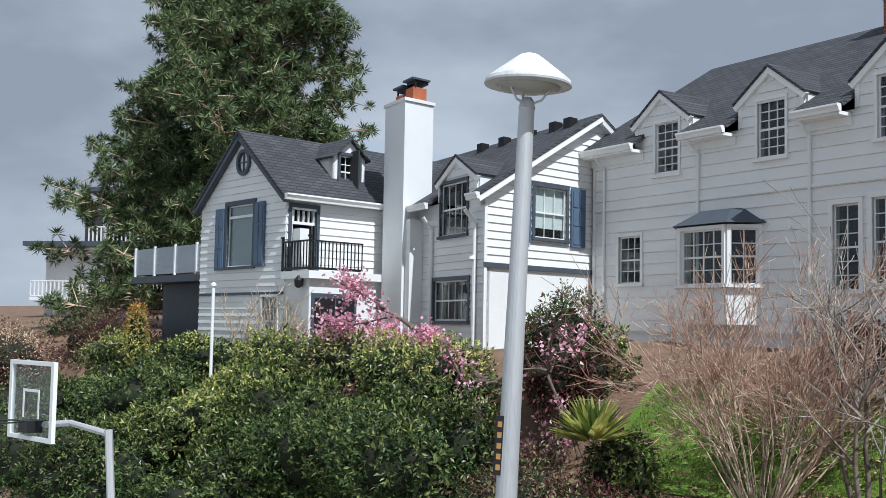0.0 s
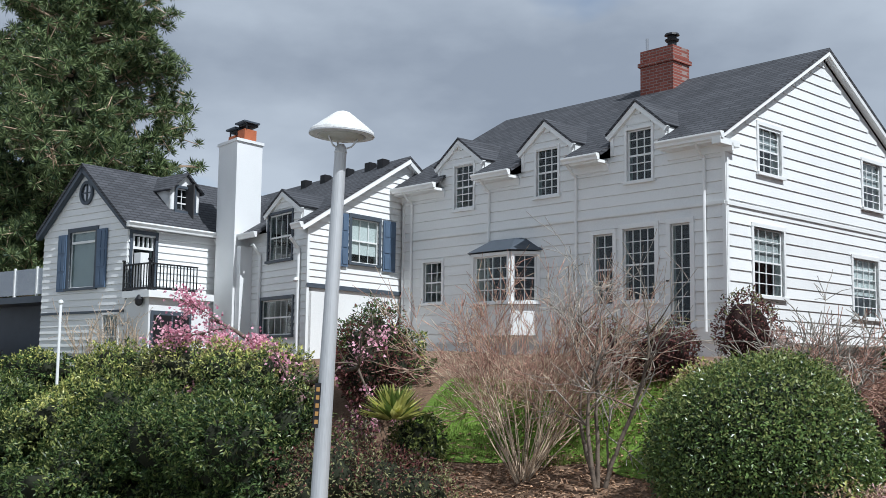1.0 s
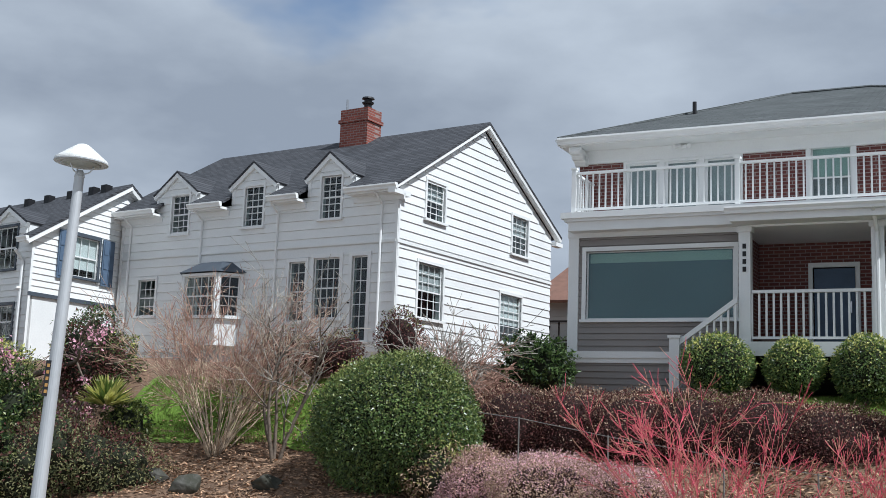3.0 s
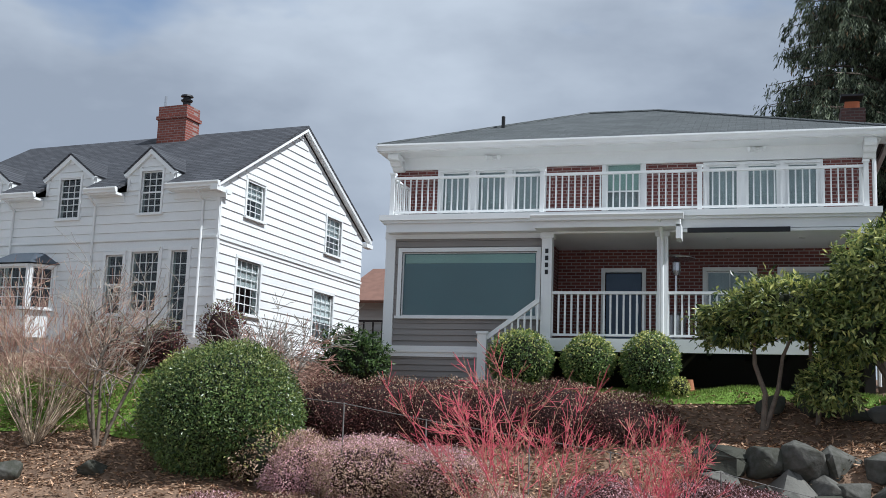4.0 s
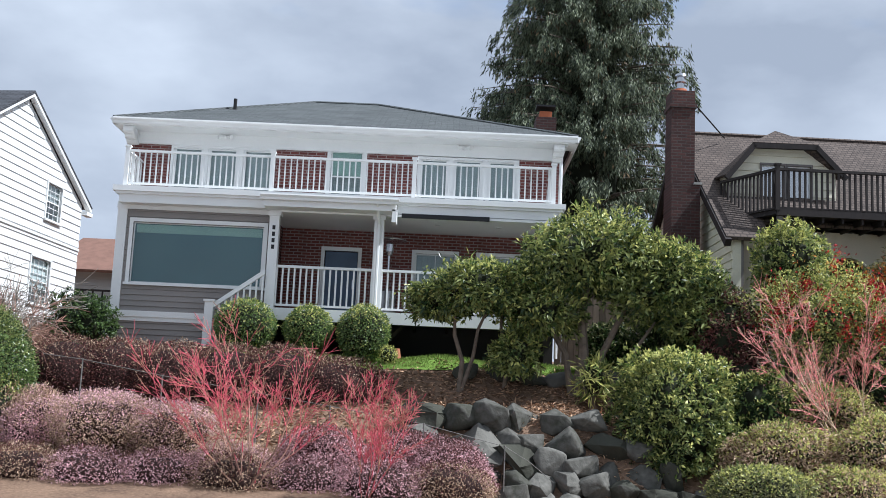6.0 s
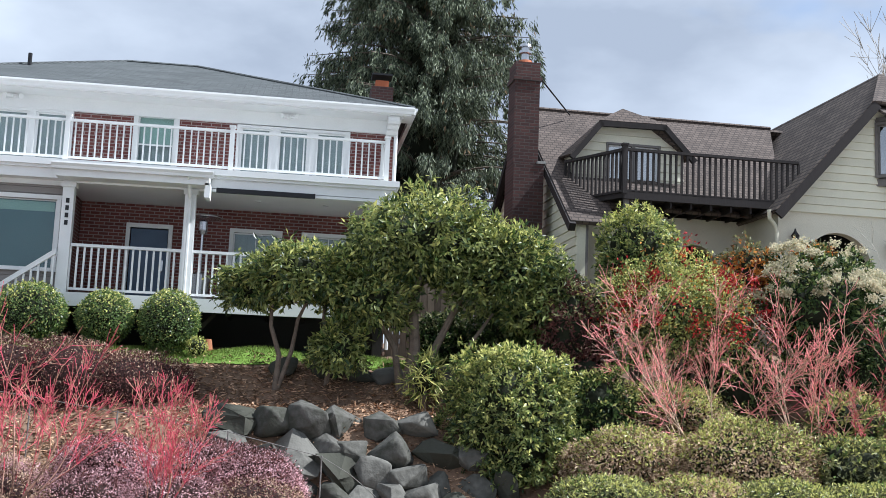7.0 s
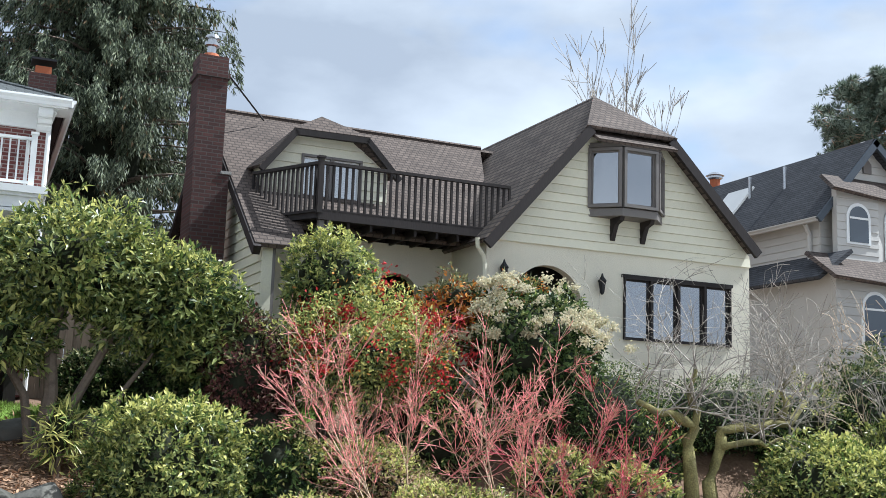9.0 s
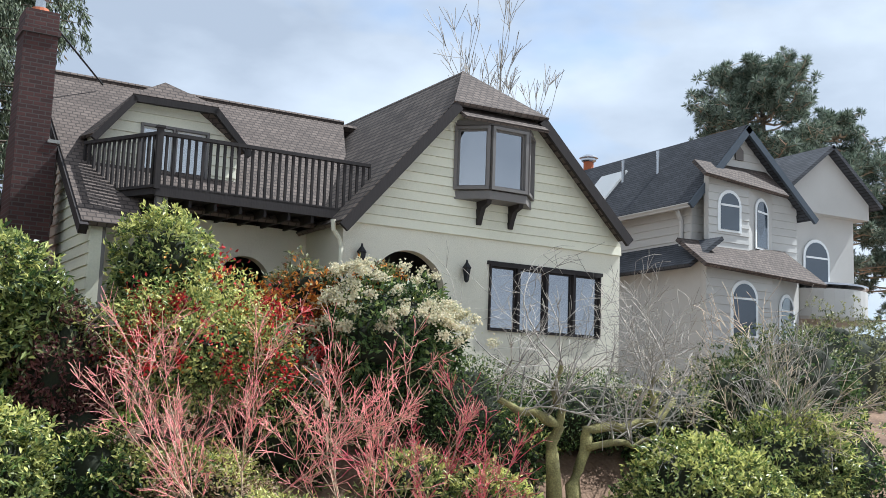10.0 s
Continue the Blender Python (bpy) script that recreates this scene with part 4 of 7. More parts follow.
# balcony
bal = part("balcony", bx(IDENT, -8.22, 2.30, 20.98, 22.3, 5.60, 5.86), TRIM, house_c)
for y0, z0, z1, e in ((20.86, 5.86, 5.99, 0.14), (20.92, 5.80, 5.86, 0.08)):
    part("cornice", bx(IDENT, -8.22 - e, 2.30 + e, y0, 22.3, z0, z1), TRIM, bal)
rail_of(house_c, "railing", IDENT, -8.12, 2.17, 21.05, 5.99, 6.90, 0.14, TRIM, 0.015, 0.05, (-8.12, -4.62, -1.20, 2.15), 0.10)
rail_of(house_c, "railing", frm(-8.12, 21.05, right=(0, 1), deep=(-1, 0)), 0.1, 1.2, 0.0, 5.99, 6.90, 0.14, TRIM, 0.015)
rail_of(house_c, "railing", frm(2.15, 21.05, right=(0, 1), deep=(-1, 0)), 0.1, 1.2, 0.0, 5.99, 6.90, 0.14, TRIM, 0.015)
part("end_panel", prism(bmesh.new(), frm(2.08, 21.05, right=(0, 1), deep=(-1, 0)), [(0.08, 6.05), (1.18, 6.05), (0.08, 6.86)], 0, 0.03), TRIM, house_c, "white triangular end panel")
# taupe room with the big window
ML = frm(0, 21.37)
bigw = (-7.92, -4.76, 3.72, 5.20)
wall(house_c, "wall", ML, -8.3, -4.62, 2.05, 5.66, TAUPE, [bigw], boards=(0.135, TAUPE, 2.08, 5.6), label="taupe lap siding wall")
window(house_c, ML, *bigw, 1, 1, 0.09, sash=TRIM, back=(TEAL, 1.0), label="wide picture window with a teal shade")
part("shade_valance", bx(ML, -7.86, -4.82, 0.065, 0.072, 4.95, 5.15), GREENBLIND, house_c)
part("corner_board", bx(ML, -8.32, -8.09, -0.06, 0, 3.05, 5.66), TRIM, house_c)
part("belt", bx(ML, -8.40, -5.9, -0.09, 0, 2.90, 3.04), TRIM, house_c)
part("belt", bx(ML, -8.36, -5.9, -0.06, 0, 2.80, 2.90), TRIM, house_c)
part("corner_board", bx(ML, -8.36, -8.2, -0.06, 0, 2.05, 2.80), TRIM, house_c)
wall(house_c, "wall", frm(-8.3, 22.6, right=(0, -1), deep=(1, 0)), 0, 1.23, 2.05, 5.66, TAUPE)
wall(house_c, "wall", frm(-4.62, 21.37, right=(0, 1), deep=(-1, 0)), 0.19, 1.9, 2.05, 5.6, BRICK_CY)
part("frieze", bx(ML, -8.34, -4.62, -0.07, 0, 5.50, 5.66), TRIM, house_c)
# porch
wall(house_c, "wall", frm(0, 23.2), -4.6, 2.2, 3.2, 5.6, BRICK_C, [(-3.48, -2.62, 3.2, 4.98), (-1.15, -0.12, 3.9, 5.0), (0.5, 1.6, 3.2, 5.0)], label="dark brick wall of the porch")
door_c = part("door", bx(frm(-3.48, 23.2), 0.02, 0.84, 0.03, 0.08, 3.2, 4.96), SLATE, house_c, "dark blue front door")
for a, b, z0, z1 in ((-0.09, 0.0, 3.2, 5.08), (0.86, 0.95, 3.2, 5.08), (0.0, 0.86, 4.98, 5.08)):
    part("casing", bx(frm(-3.48, 23.2), a, b, -0.05, 0.1, z0, z1), TRIM, door_c)
part("handle", bx(frm(-3.48, 23.2), 0.74, 0.78, -0.02, 0.03, 4.0, 4.25), CHROME, door_c)
window(house_c, frm(0, 23.2), -1.15, -0.12, 3.9, 5.0, 2, 1, 0.09, back=(CURTAIN, 1.0))
window(house_c, frm(0, 23.2), 0.5, 1.6, 3.2, 5.0, 2, 1, 0.09, back=(CURTAIN, 1.0))
for x0, x1 in ((-3.62, -2.48), (-1.3, 0.05)):
    for i in range(int((x1 - x0) / 0.08)):
        part("soldier_brick", bx(frm(0, 23.2), x0 + 0.08 * i, x0 + 0.08 * i + 0.068, -0.02, 0.0, 5.11, 5.32), BRICK_C, house_c)
part("porch_ceiling", bx(IDENT, -4.6, 2.3, 20.95, 23.2, 5.52, 5.58), TRIM, house_c)
part("deck", bx(IDENT, -4.62, 2.4, 20.92, 23.2, 3.10, 3.22), CONCRETE, house_c)
part("deck_skirt", bx(IDENT, -4.65, 2.45, 20.86, 20.92, 2.94, 3.22), TRIM, house_c)
for i in range(9):
    x = -4.3 + 0.8 * i
    part("deck_joist", bx(IDENT, x, x + 0.06, 20.95, 23.1, 2.94, 3.10), BROWN, house_c)
for x in (-4.465, -1.97, 2.12):
    pc = part("porch_post", bx(IDENT, x - 0.115, x + 0.115, 20.92, 21.15, 3.22, 5.55), TRIM, house_c)
    part("post_cap", bx(IDENT, x - 0.15, x + 0.15, 20.89, 21.18, 5.42, 5.52), TRIM, pc)
    part("deck_pier", bx(IDENT, x - 0.1, x + 0.1, 20.95, 21.12, 1.9, 2.94), BROWN, house_c)
part("brace", tube(bmesh.new(), [(-1.9, 21.1, 2.3), (-1.3, 21.1, 2.95)], 0.05, 4), BROWN, house_c)
# Wall under the deck, coloured near-black for the shade down there.
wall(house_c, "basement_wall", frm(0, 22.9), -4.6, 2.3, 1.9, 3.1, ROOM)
rail_of(house_c, "porch_rail", IDENT, -4.34, -2.09, 21.03, 3.22, 4.25, 0.14, TRIM, 0.02, 0.06)
rail_of(house_c, "porch_rail", IDENT, -1.85, 2.0, 21.03, 3.22, 4.25, 0.14, TRIM, 0.02, 0.06)
# little porch roof
pr = part("porch_roof", slab(bmesh.new(), IDENT, [(-4.72, 20.38, 5.84), (-1.52, 20.38, 5.84), (-1.52, 21.0, 5.95), (-4.72, 21.0, 5.95)], 0.06), ROOF_C, house_c)
part("fascia", bx(IDENT, -4.66, -1.58, 20.46, 20.95, 5.56, 5.78), TRIM, pr)
part("end_bracket", bx(IDENT, -1.66, -1.55, 20.46, 20.95, 5.30, 5.6), TRIM, pr)
gutter(house_c, IDENT, -4.74, -1.50, 20.44, 5.84, w=0.13, h=0.14)
part("downspout", tube(bmesh.new(), [(-2.0, 20.42, 5.72), (-1.98, 20.75, 5.45), (-1.97, 20.87, 5.3), (-1.97, 20.87, 3.3)], 0.04, 8), TRIM, house_c)
aw = part("awning_case", bx(IDENT, -1.45, 0.64, 20.90, 20.97, 5.50, 5.60), BLACK, house_c, "black rolled awning case")
for x in (-0.6, 0.9):
    part("downlight", lathe(bmesh.new(), (x, 21.8, 5.505), [(0.07, 0), (0.07, 0.015), (0.05, 0.015)], 12), BLIND, house_c)
for i in range(4):
    z = 5.18 - 0.155 * i
    part("number_bar", bx(IDENT, -4.50, -4.43, 20.908, 20.92, z - 0.10, z), BLACK, house_c)
# stair to the porch
st = part("stair", bx(IDENT, -5.75, -4.62, 20.4, 21.3, 1.9, 2.1), CONCRETE, house_c)
for i in range(6):
    part("step", bx(IDENT, -5.75 + 0.19 * i, -4.62, 20.4, 21.3, 2.1 + 0.18 * i, 2.27 + 0.18 * i), CONCRETE, st)
nw = part("newel", bx(IDENT, -5.92, -5.72, 20.7, 20.9, 2.05, 3.28), TRIM, house_c)
part("newel_cap", bx(IDENT, -5.95, -5.69, 20.67, 20.93, 3.28, 3.33), TRIM, nw)
sl = [(-5.74, 3.13), (-4.58, 3.98), (-4.58, 4.10), (-5.74, 3.25)]
hr = part("handrail", prism(bmesh.new(), IDENT, sl, 20.75, 20.85), TRIM, house_c)
for i in range(8):
    x = -5.60 + 0.14 * i
    z = 3.13 + (x + 5.74) * 0.733
    part("baluster", bx(IDENT, x - 0.02, x + 0.02, 20.78, 20.82, z - 0.62, z), TRIM, hr)

# loose things on and under the porch
heater = thing("patio_heater", (-1.75, 21.9, 3.22), "steel mushroom patio heater on the porch", "patio heater")
part("base", lathe(bmesh.new(), (-1.75, 21.9, 3.22), [(0.22, 0), (0.22, 0.6), (0.12, 0.66)], 20), CHROME, heater)
part("pole", tube(bmesh.new(), [(-1.75, 21.9, 3.85), (-1.75, 21.9, 4.85)], 0.03, 10), CHROME, heater)
part("burner", lathe(bmesh.new(), (-1.75, 21.9, 4.72), [(0.06, 0), (0.10, 0.10), (0.10, 0.28), (0.05, 0.32)], 16), CHROME, heater)
part("reflector", lathe(bmesh.new(), (-1.75, 21.9, 5.08), [(0.42, 0), (0.43, 0.015), (0.25, 0.07), (0.02, 0.11)], 24), CHROME, heater)
pot = thing("flower_pot", (-1.43, 20.95, hz(-1.43, 20.95)), "upturned terracotta flower pot on the lawn", "pot")
part("pot_body", lathe(bmesh.new(), (-1.43, 20.95, hz(-1.43, 20.95)), [(0.15, 0), (0.15, 0.05), (0.13, 0.06), (0.10, 0.26)], 18), TERRA, pot)


# ---- cream house with clipped gable and timber deck ----
house_d = thing("house", (11, 22, hz(11, 19)), "cream stucco and siding house with brown shingle roof", "house")


def arch_wall(house, M, x0, x1, z0, z1, arches, holes, mat, thick=0.22):
    """A stucco wall with round-headed openings (centre, half width, springing height)."""
    bm = bmesh.new()
    rects = [(c - r, c + r, z0, zs) for c, r, zs in arches] + list(holes)
    xs = sorted({x0, x1, *(v for h in rects for v in h[:2])})
    zs_ = sorted({z0, z1, *(v for h in rects for v in h[2:4]), *(zs + r for c, r, zs in arches)})
    for xa, xb in zip(xs, xs[1:]):
        for za, zb in zip(zs_, zs_[1:]):
            mx, mz = (xa + xb) / 2, (za + zb) / 2
            if any(h[0] < mx < h[1] and h[2] < mz < h[3] for h in rects) or any(abs(mx - c) < r and zs < mz < zs + r for c, r, zs in arches):
                continue
            box(bm, M, xa, xb, 0, thick, za, zb)
    for c, r, zs in arches:
        n = 12
        for s in (-1, 1):
            for i in range(n):
                a0, a1 = math.pi / 2 * i / n, math.pi / 2 * (i + 1) / n
                p0, p1 = (c + s * r * math.cos(a0), zs + r * math.sin(a0)), (c + s * r * math.cos(a1), zs + r * math.sin(a1))
                prism(bm, M, [p0, (c + s * r, p0[1]), (c + s * r, p1[1]), p1] if i else [p0, (c + s * r, p1[1]), p1], 0, thick)
    bmesh.ops.remove_doubles(bm, verts=bm.verts, dist=1e-4)
    return part("wall", bm, mat, house, "cream stucco wall with arched opening")


MDf = frm(0, 19.0)
arch_wall(house_d, MDf, 9.95, 16.30, 2.0, 5.41, [(11.32, 0.78, 4.23)], [(13.08, 15.78, 3.62, 4.92)], STUCCO_D)
kl, kr = 1.155, 0.988
wall(house_d, "wall", frm(0, 18.98), 9.95, 16.30, 5.41, 8.05, CREAM, cuts=[(-kl, 1, 5.50 - kl * 9.95), (kr, 1, 5.66 + kr * 16.30)], boards=(0.185, CREAM, 5.42, 8.02), label="cream lap siding gable")
for x in (9.95, 16.10):
    wall(house_d, "wall", frm(x, 19.22), 0, 0.2, 2.0, 5.62, STUCCO_D, thick=8.0)
part("partition", bx(IDENT, 10.2, 16.1, 21.0, 21.05, 2.0, 5.6), ROOM, house_d)
# White sheets behind these panes stand in for the bright sky they reflect.
for i in range(4):
    a = 13.08 + 2.70 * i / 4
    window(house_d, MDf, a + 0.03, a + 2.70 / 4 - 0.03, 3.65, 4.89, 1, 1, 0.03, trim=BROWN, sash=BROWN, pane=PANE_SKY, sill=False, back=(BLIND, 1.0))
part("lintel", bx(MDf, 13.03, 15.83, -0.05, 0, 4.92, 4.99), BROWN, house_d)
# clipped gable roof of the wing
PKX, PKZ, PKY = 12.95, 9.09, 20.0
LX0, LX1, LZ, LY = 11.98, 14.06, 7.97, 18.62
BACK = 27.5
rl = bmesh.new()
slab(rl, IDENT, [(9.72, LY, 5.36), (LX0, LY, LZ), (PKX, PKY, PKZ), (PKX, BACK, PKZ), (9.72, BACK, 5.36)], 0.09)
slab(rl, IDENT, [(16.30, LY, 5.78), (LX1, LY, LZ + 0.02), (PKX, PKY, PKZ), (PKX, BACK, PKZ), (16.30, BACK, 5.78)], 0.09)
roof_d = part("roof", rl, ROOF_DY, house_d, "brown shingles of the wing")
part("clipped_gable", slab(bmesh.new(), IDENT, [(LX0 - 0.06, LY - 0.04, LZ - 0.02), (LX1 + 0.06, LY - 0.04, LZ), (PKX, PKY + 0.02, PKZ + 0.02)], 0.09), ROOF_D, roof_d)
for p, q in (((9.70, 5.30), (LX0, LZ - 0.02)), ((16.32, 5.72), (LX1, LZ))):
    part("bargeboard", slab(bmesh.new(), IDENT, [(p[0], LY - 0.03, p[1]), (q[0], LY - 0.03, q[1]), (q[0], LY + 0.05, q[1]), (p[0], LY + 0.05, p[1])], 0.20), BROWN, house_d)
# oriel window on brackets
bw = part("oriel_window", prism(bmesh.new(), Matrix(((1, 0, 0, 0), (0, 0, 1, 0), (0, 1, 0, 0), (0, 0, 0, 1))), [(12.20, 18.98), (12.72, 18.50), (13.56, 18.50), (14.02, 18.98)], 6.12, 6.28), TAUPE_TRIM, house_d, "grey-brown framed oriel window")
part("oriel_head", prism(bmesh.new(), Matrix(((1, 0, 0, 0), (0, 0, 1, 0), (0, 1, 0, 0), (0, 0, 0, 1))), [(12.18, 18.98), (12.70, 18.48), (13.58, 18.48), (14.04, 18.98)], 7.58, 7.68), TAUPE_TRIM, bw)
for (xa, ya), (xb, yb) in (((12.20, 18.98), (12.72, 18.50)), ((12.72, 18.50), (13.56, 18.50)), ((13.56, 18.50), (14.02, 18.98))):
    d = Vector((xb - xa, yb - ya))
    L = d.length
    d /= L
    mf = frm(xa, ya, right=d, deep=(-d.y, d.x))
    window(house_d, mf, 0.07, L - 0.07, 6.36, 7.50, 1, 1, 0.06, trim=TAUPE_TRIM, sash=TAUPE_TRIM, pane=PANE_SKY, sill=False, back=(GREYSHADE, 1.0), deep=0.06)
part("oriel_roof", slab(bmesh.new(), IDENT, [(12.10, 18.40, 7.64), (14.00, 18.40, 7.66), (14.05, 19.0, 8.02), (12.10, 19.0, 8.02)], 0.06), ROOF_D, bw)
for x in (12.77, 13.50):
    pr_ = [(18.97, 6.16), (18.56, 6.16), (18.60, 6.04), (18.78, 5.98), (18.86, 5.82), (18.92, 5.66), (18.97, 5.66)]
    part("bracket", prism(bmesh.new(), Matrix(((0, 1, 0, x - 0.05), (1, 0, 0, 0), (0, 0, 1, 0), (0, 0, 0, 1))), pr_, 0, 0.10), BROWN, bw)


def lantern(x, y, z, house):
    lt = part("wall_lantern", lathe(bmesh.new(), (x, y - 0.12, z), [(0.02, -0.16), (0.05, -0.12), (0.085, 0.10), (0.10, 0.12), (0.03, 0.22), (0.015, 0.28)], 6), BLACK, house, "black iron wall lantern")
    part("lantern_arm", bx(IDENT, x - 0.015, x + 0.015, y - 0.12, y, z + 0.12, z + 0.15), BLACK, lt)


lantern(12.50, 19.0, 4.66, house_d)
lantern(10.28, 19.0, 4.74, house_d)
# main range
SL = 0.76
rm = bmesh.new()
slab(rm, IDENT, [(5.42, 19.75, 5.42), (10.5, 19.75, 5.42), (12.2, 24.0, 8.66), (5.42, 24.0, 8.66)], 0.09)
slab(rm, IDENT, [(5.42, 28.2, 5.42), (13.0, 28.2, 5.42), (13.0, 24.0, 8.66), (5.42, 24.0, 8.66)], 0.09)
slab(rm, IDENT, [(5.42, 19.06, 4.894), (6.45, 19.06, 4.894), (6.45, 19.75, 5.42), (5.42, 19.75, 5.42)], 0.09)
roof_m = part("roof", rm, ROOF_D, house_d, "brown shingles of the main range")
part("ridge_cap", tube(bmesh.new(), [(5.40, 24.0, 8.68), (12.2, 24.0, 8.68)], 0.06, 6), ROOF_D, roof_m)
wall(house_d, "wall", frm(5.62, 28.0, right=(0, -1), deep=(1, 0)), 0, 8.75, 2.0, 8.6, CREAM, [(4.9, 5.7, 5.3, 6.5)], cuts=[(SL, 1, 5.42 + SL * 8.05), (-SL, 1, 5.42 - 0.0)], boards=(0.2, CREAM, 2.4, 8.5), label="cream lap siding gable wall")
window(house_d, frm(5.62, 28.0, right=(0, -1), deep=(1, 0)), 4.9, 5.7, 5.3, 6.5, 1, 2, 0.08, trim=TAUPE_TRIM, sash=TAUPE_TRIM)
for p, q in (((19.0, 4.82), (24.0, 8.62)), ((28.2, 5.34), (24.0, 8.62))):
    part("bargeboard", slab(bmesh.new(), IDENT, [(5.38, p[0], p[1]), (5.38, q[0], q[1]), (5.52, q[0], q[1]), (5.52, p[0], p[1])], 0.18), BROWN, house_d)
arch_wall(house_d, frm(0, 20.6), 5.62, 9.95, 2.0, 5.4, [(8.75, 0.50, 4.30)], [], STUCCO_D)
part("partition", bx(IDENT, 5.9, 9.9, 22.0, 22.05, 2.0, 5.4), ROOM, house_d)
part("corner_post", bx(IDENT, 5.64, 5.86, 19.26, 19.48, 2.0, 4.86), TAUPE_TRIM, house_d)
part("downspout", tube(bmesh.new(), [(9.70, 18.9, 5.40), (9.72, 18.92, 5.22), (9.86, 18.95, 5.06), (9.90, 18.96, 4.9), (9.90, 18.96, 2.3)], 0.045, 8), CREAM, house_d)
# tapering brick chimney
cd = part("chimney", bx(IDENT, 4.66, 5.36, 21.15, 22.0, 2.0, 6.55), BRICK_D, house_d, "dark brown brick chimney")
bm = bmesh.new()
box(bm, IDENT, 4.66, 5.24, 21.25, 21.9, 6.55, 9.0)
box(bm, IDENT, 4.62, 5.28, 21.21, 21.94, 8.55, 8.66)
part("chimney_shaft", bm, BRICK_D, cd)
part("shoulder", bx(IDENT, 5.20, 5.40, 21.12, 22.0, 6.55, 6.61), CONCRETE, cd)
part("chimney_pot", lathe(bmesh.new(), (4.95, 21.58, 9.0), [(0.20, 0), (0.18, 0.05), (0.15, 0.12)], 14), FLUE, cd)
part("chimney_cowl", lathe(bmesh.new(), (4.95, 21.58, 9.1), [(0.09, 0), (0.09, 0.18), (0.15, 0.20), (0.15, 0.26), (0.09, 0.28), (0.09, 0.34), (0.15, 0.36), (0.13, 0.42)], 14), CHROME, cd)
part("stay_wire", tube(bmesh.new(), [(5.2, 21.6, 8.9), (6.6, 23.5, 8.45)], 0.02, 5), BLACK, cd)
# dormer with a clipped roof and a door to the deck
dd = wall(house_d, "dormer", frm(0, 20.85), 5.95, 8.55, 5.6, 7.62, CREAM, [(6.72, 7.98, 5.75, 7.12)], cuts=[(-1.25, 1, 6.88 - 1.25 * 5.95), (1.25, 1, 7.0 + 1.25 * 8.55)], boards=(0.2, CREAM, 5.7, 7.4), label="cream dormer")
# White sheets behind the door glass paint in its bright reflection.
for i in range(2):
    a = 6.72 + 0.63 * i
    window(house_d, frm(0, 20.85), a + 0.04, a + 0.59, 5.78, 7.06, 1, 1, 0.05, trim=TAUPE_TRIM, sash=TRIM, pane=PANE_SKY, sill=False, back=(BLIND, 1.0), name="door")
rd = bmesh.new()
slab(rd, IDENT, [(5.82, 20.62, 6.72), (6.50, 20.62, 7.58), (7.18, 21.1, 8.02), (7.18, 23.3, 8.05), (5.82, 21.7, 6.86)], 0.08)
slab(rd, IDENT, [(8.75, 20.62, 6.84), (8.02, 20.62, 7.60), (7.18, 21.1, 8.02), (7.18, 23.3, 8.05), (8.75, 21.8, 6.95)], 0.08)
slab(rd, IDENT, [(6.46, 20.58, 7.56), (8.06, 20.58, 7.58), (7.18, 21.12, 8.03)], 0.07)
part("dormer_roof", rd, ROOF_D, dd)
for a, b in (((5.80, 6.66), (6.48, 7.54)), ((6.48, 7.54), (8.04, 7.56)), ((8.04, 7.56), (8.78, 6.78))):
    part("bargeboard", slab(bmesh.new(), IDENT, [(a[0], 20.56, a[1]), (b[0], 20.56, b[1]), (b[0], 20.66, b[1]), (a[0], 20.66, a[1])], 0.12), BROWN, dd)
part("cheek", bx(IDENT, 5.95, 6.0, 20.9, 21.9, 5.8, 6.85), CREAM, dd)
# timber deck
deck = part("deck", prism(bmesh.new(), Matrix(((1, 0, 0, 0), (0, 0, 1, 0), (0, 1, 0, 0), (0, 0, 0, 1))), [(6.62, 19.28), (10.1, 19.28), (10.1, 20.85), (5.78, 20.85)], 5.52, 5.68), BROWN, house_d, "dark stained timber deck")
part("deck_beam", bx(IDENT, 6.60, 10.05, 19.22, 19.30, 5.48, 5.66), BROWN, deck)
for i in range(8):
    part("joist", bx(IDENT, 6.75 + 0.45 * i, 6.80 + 0.45 * i, 19.3, 20.8, 5.36, 5.52), BROWN, deck)
part("deck_post", bx(IDENT, 6.66, 6.84, 19.30, 19.46, 2.0, 5.5), TAUPE_TRIM, deck)
rail_of(house_d, "deck_rail", frm(0, 19.25), 6.62, 10.55, 0, 5.60, 6.60, 0.125, BROWN, 0.022, 0.06, (6.62,), 0.10, 0.03)
dv = Vector((5.78 - 6.62, 20.85 - 19.25))
Lr = dv.length
dv /= Lr
rail_of(house_d, "deck_rail", frm(5.78, 20.85, right=(-dv.x, -dv.y), deep=(dv.y, -dv.x)), 0.0, Lr, 0, 5.60, 6.60, 0.12, BROWN, 0.022, 0.06, (), 0.10, 0.03)
settle(house_d, (10.832, 19.918, 7.295), (11.457, 20.753, 7.563), (1.0188, 0.0313, -0.0313, 1.0195), 0.9929)

# ---- pale house with arched windows, farther up the hill ----
house_e = thing("house", (26, 30, hz(26, 28)), "pale grey house with arched windows and dark roofs", "house")
ME = frm(0, 27.0)


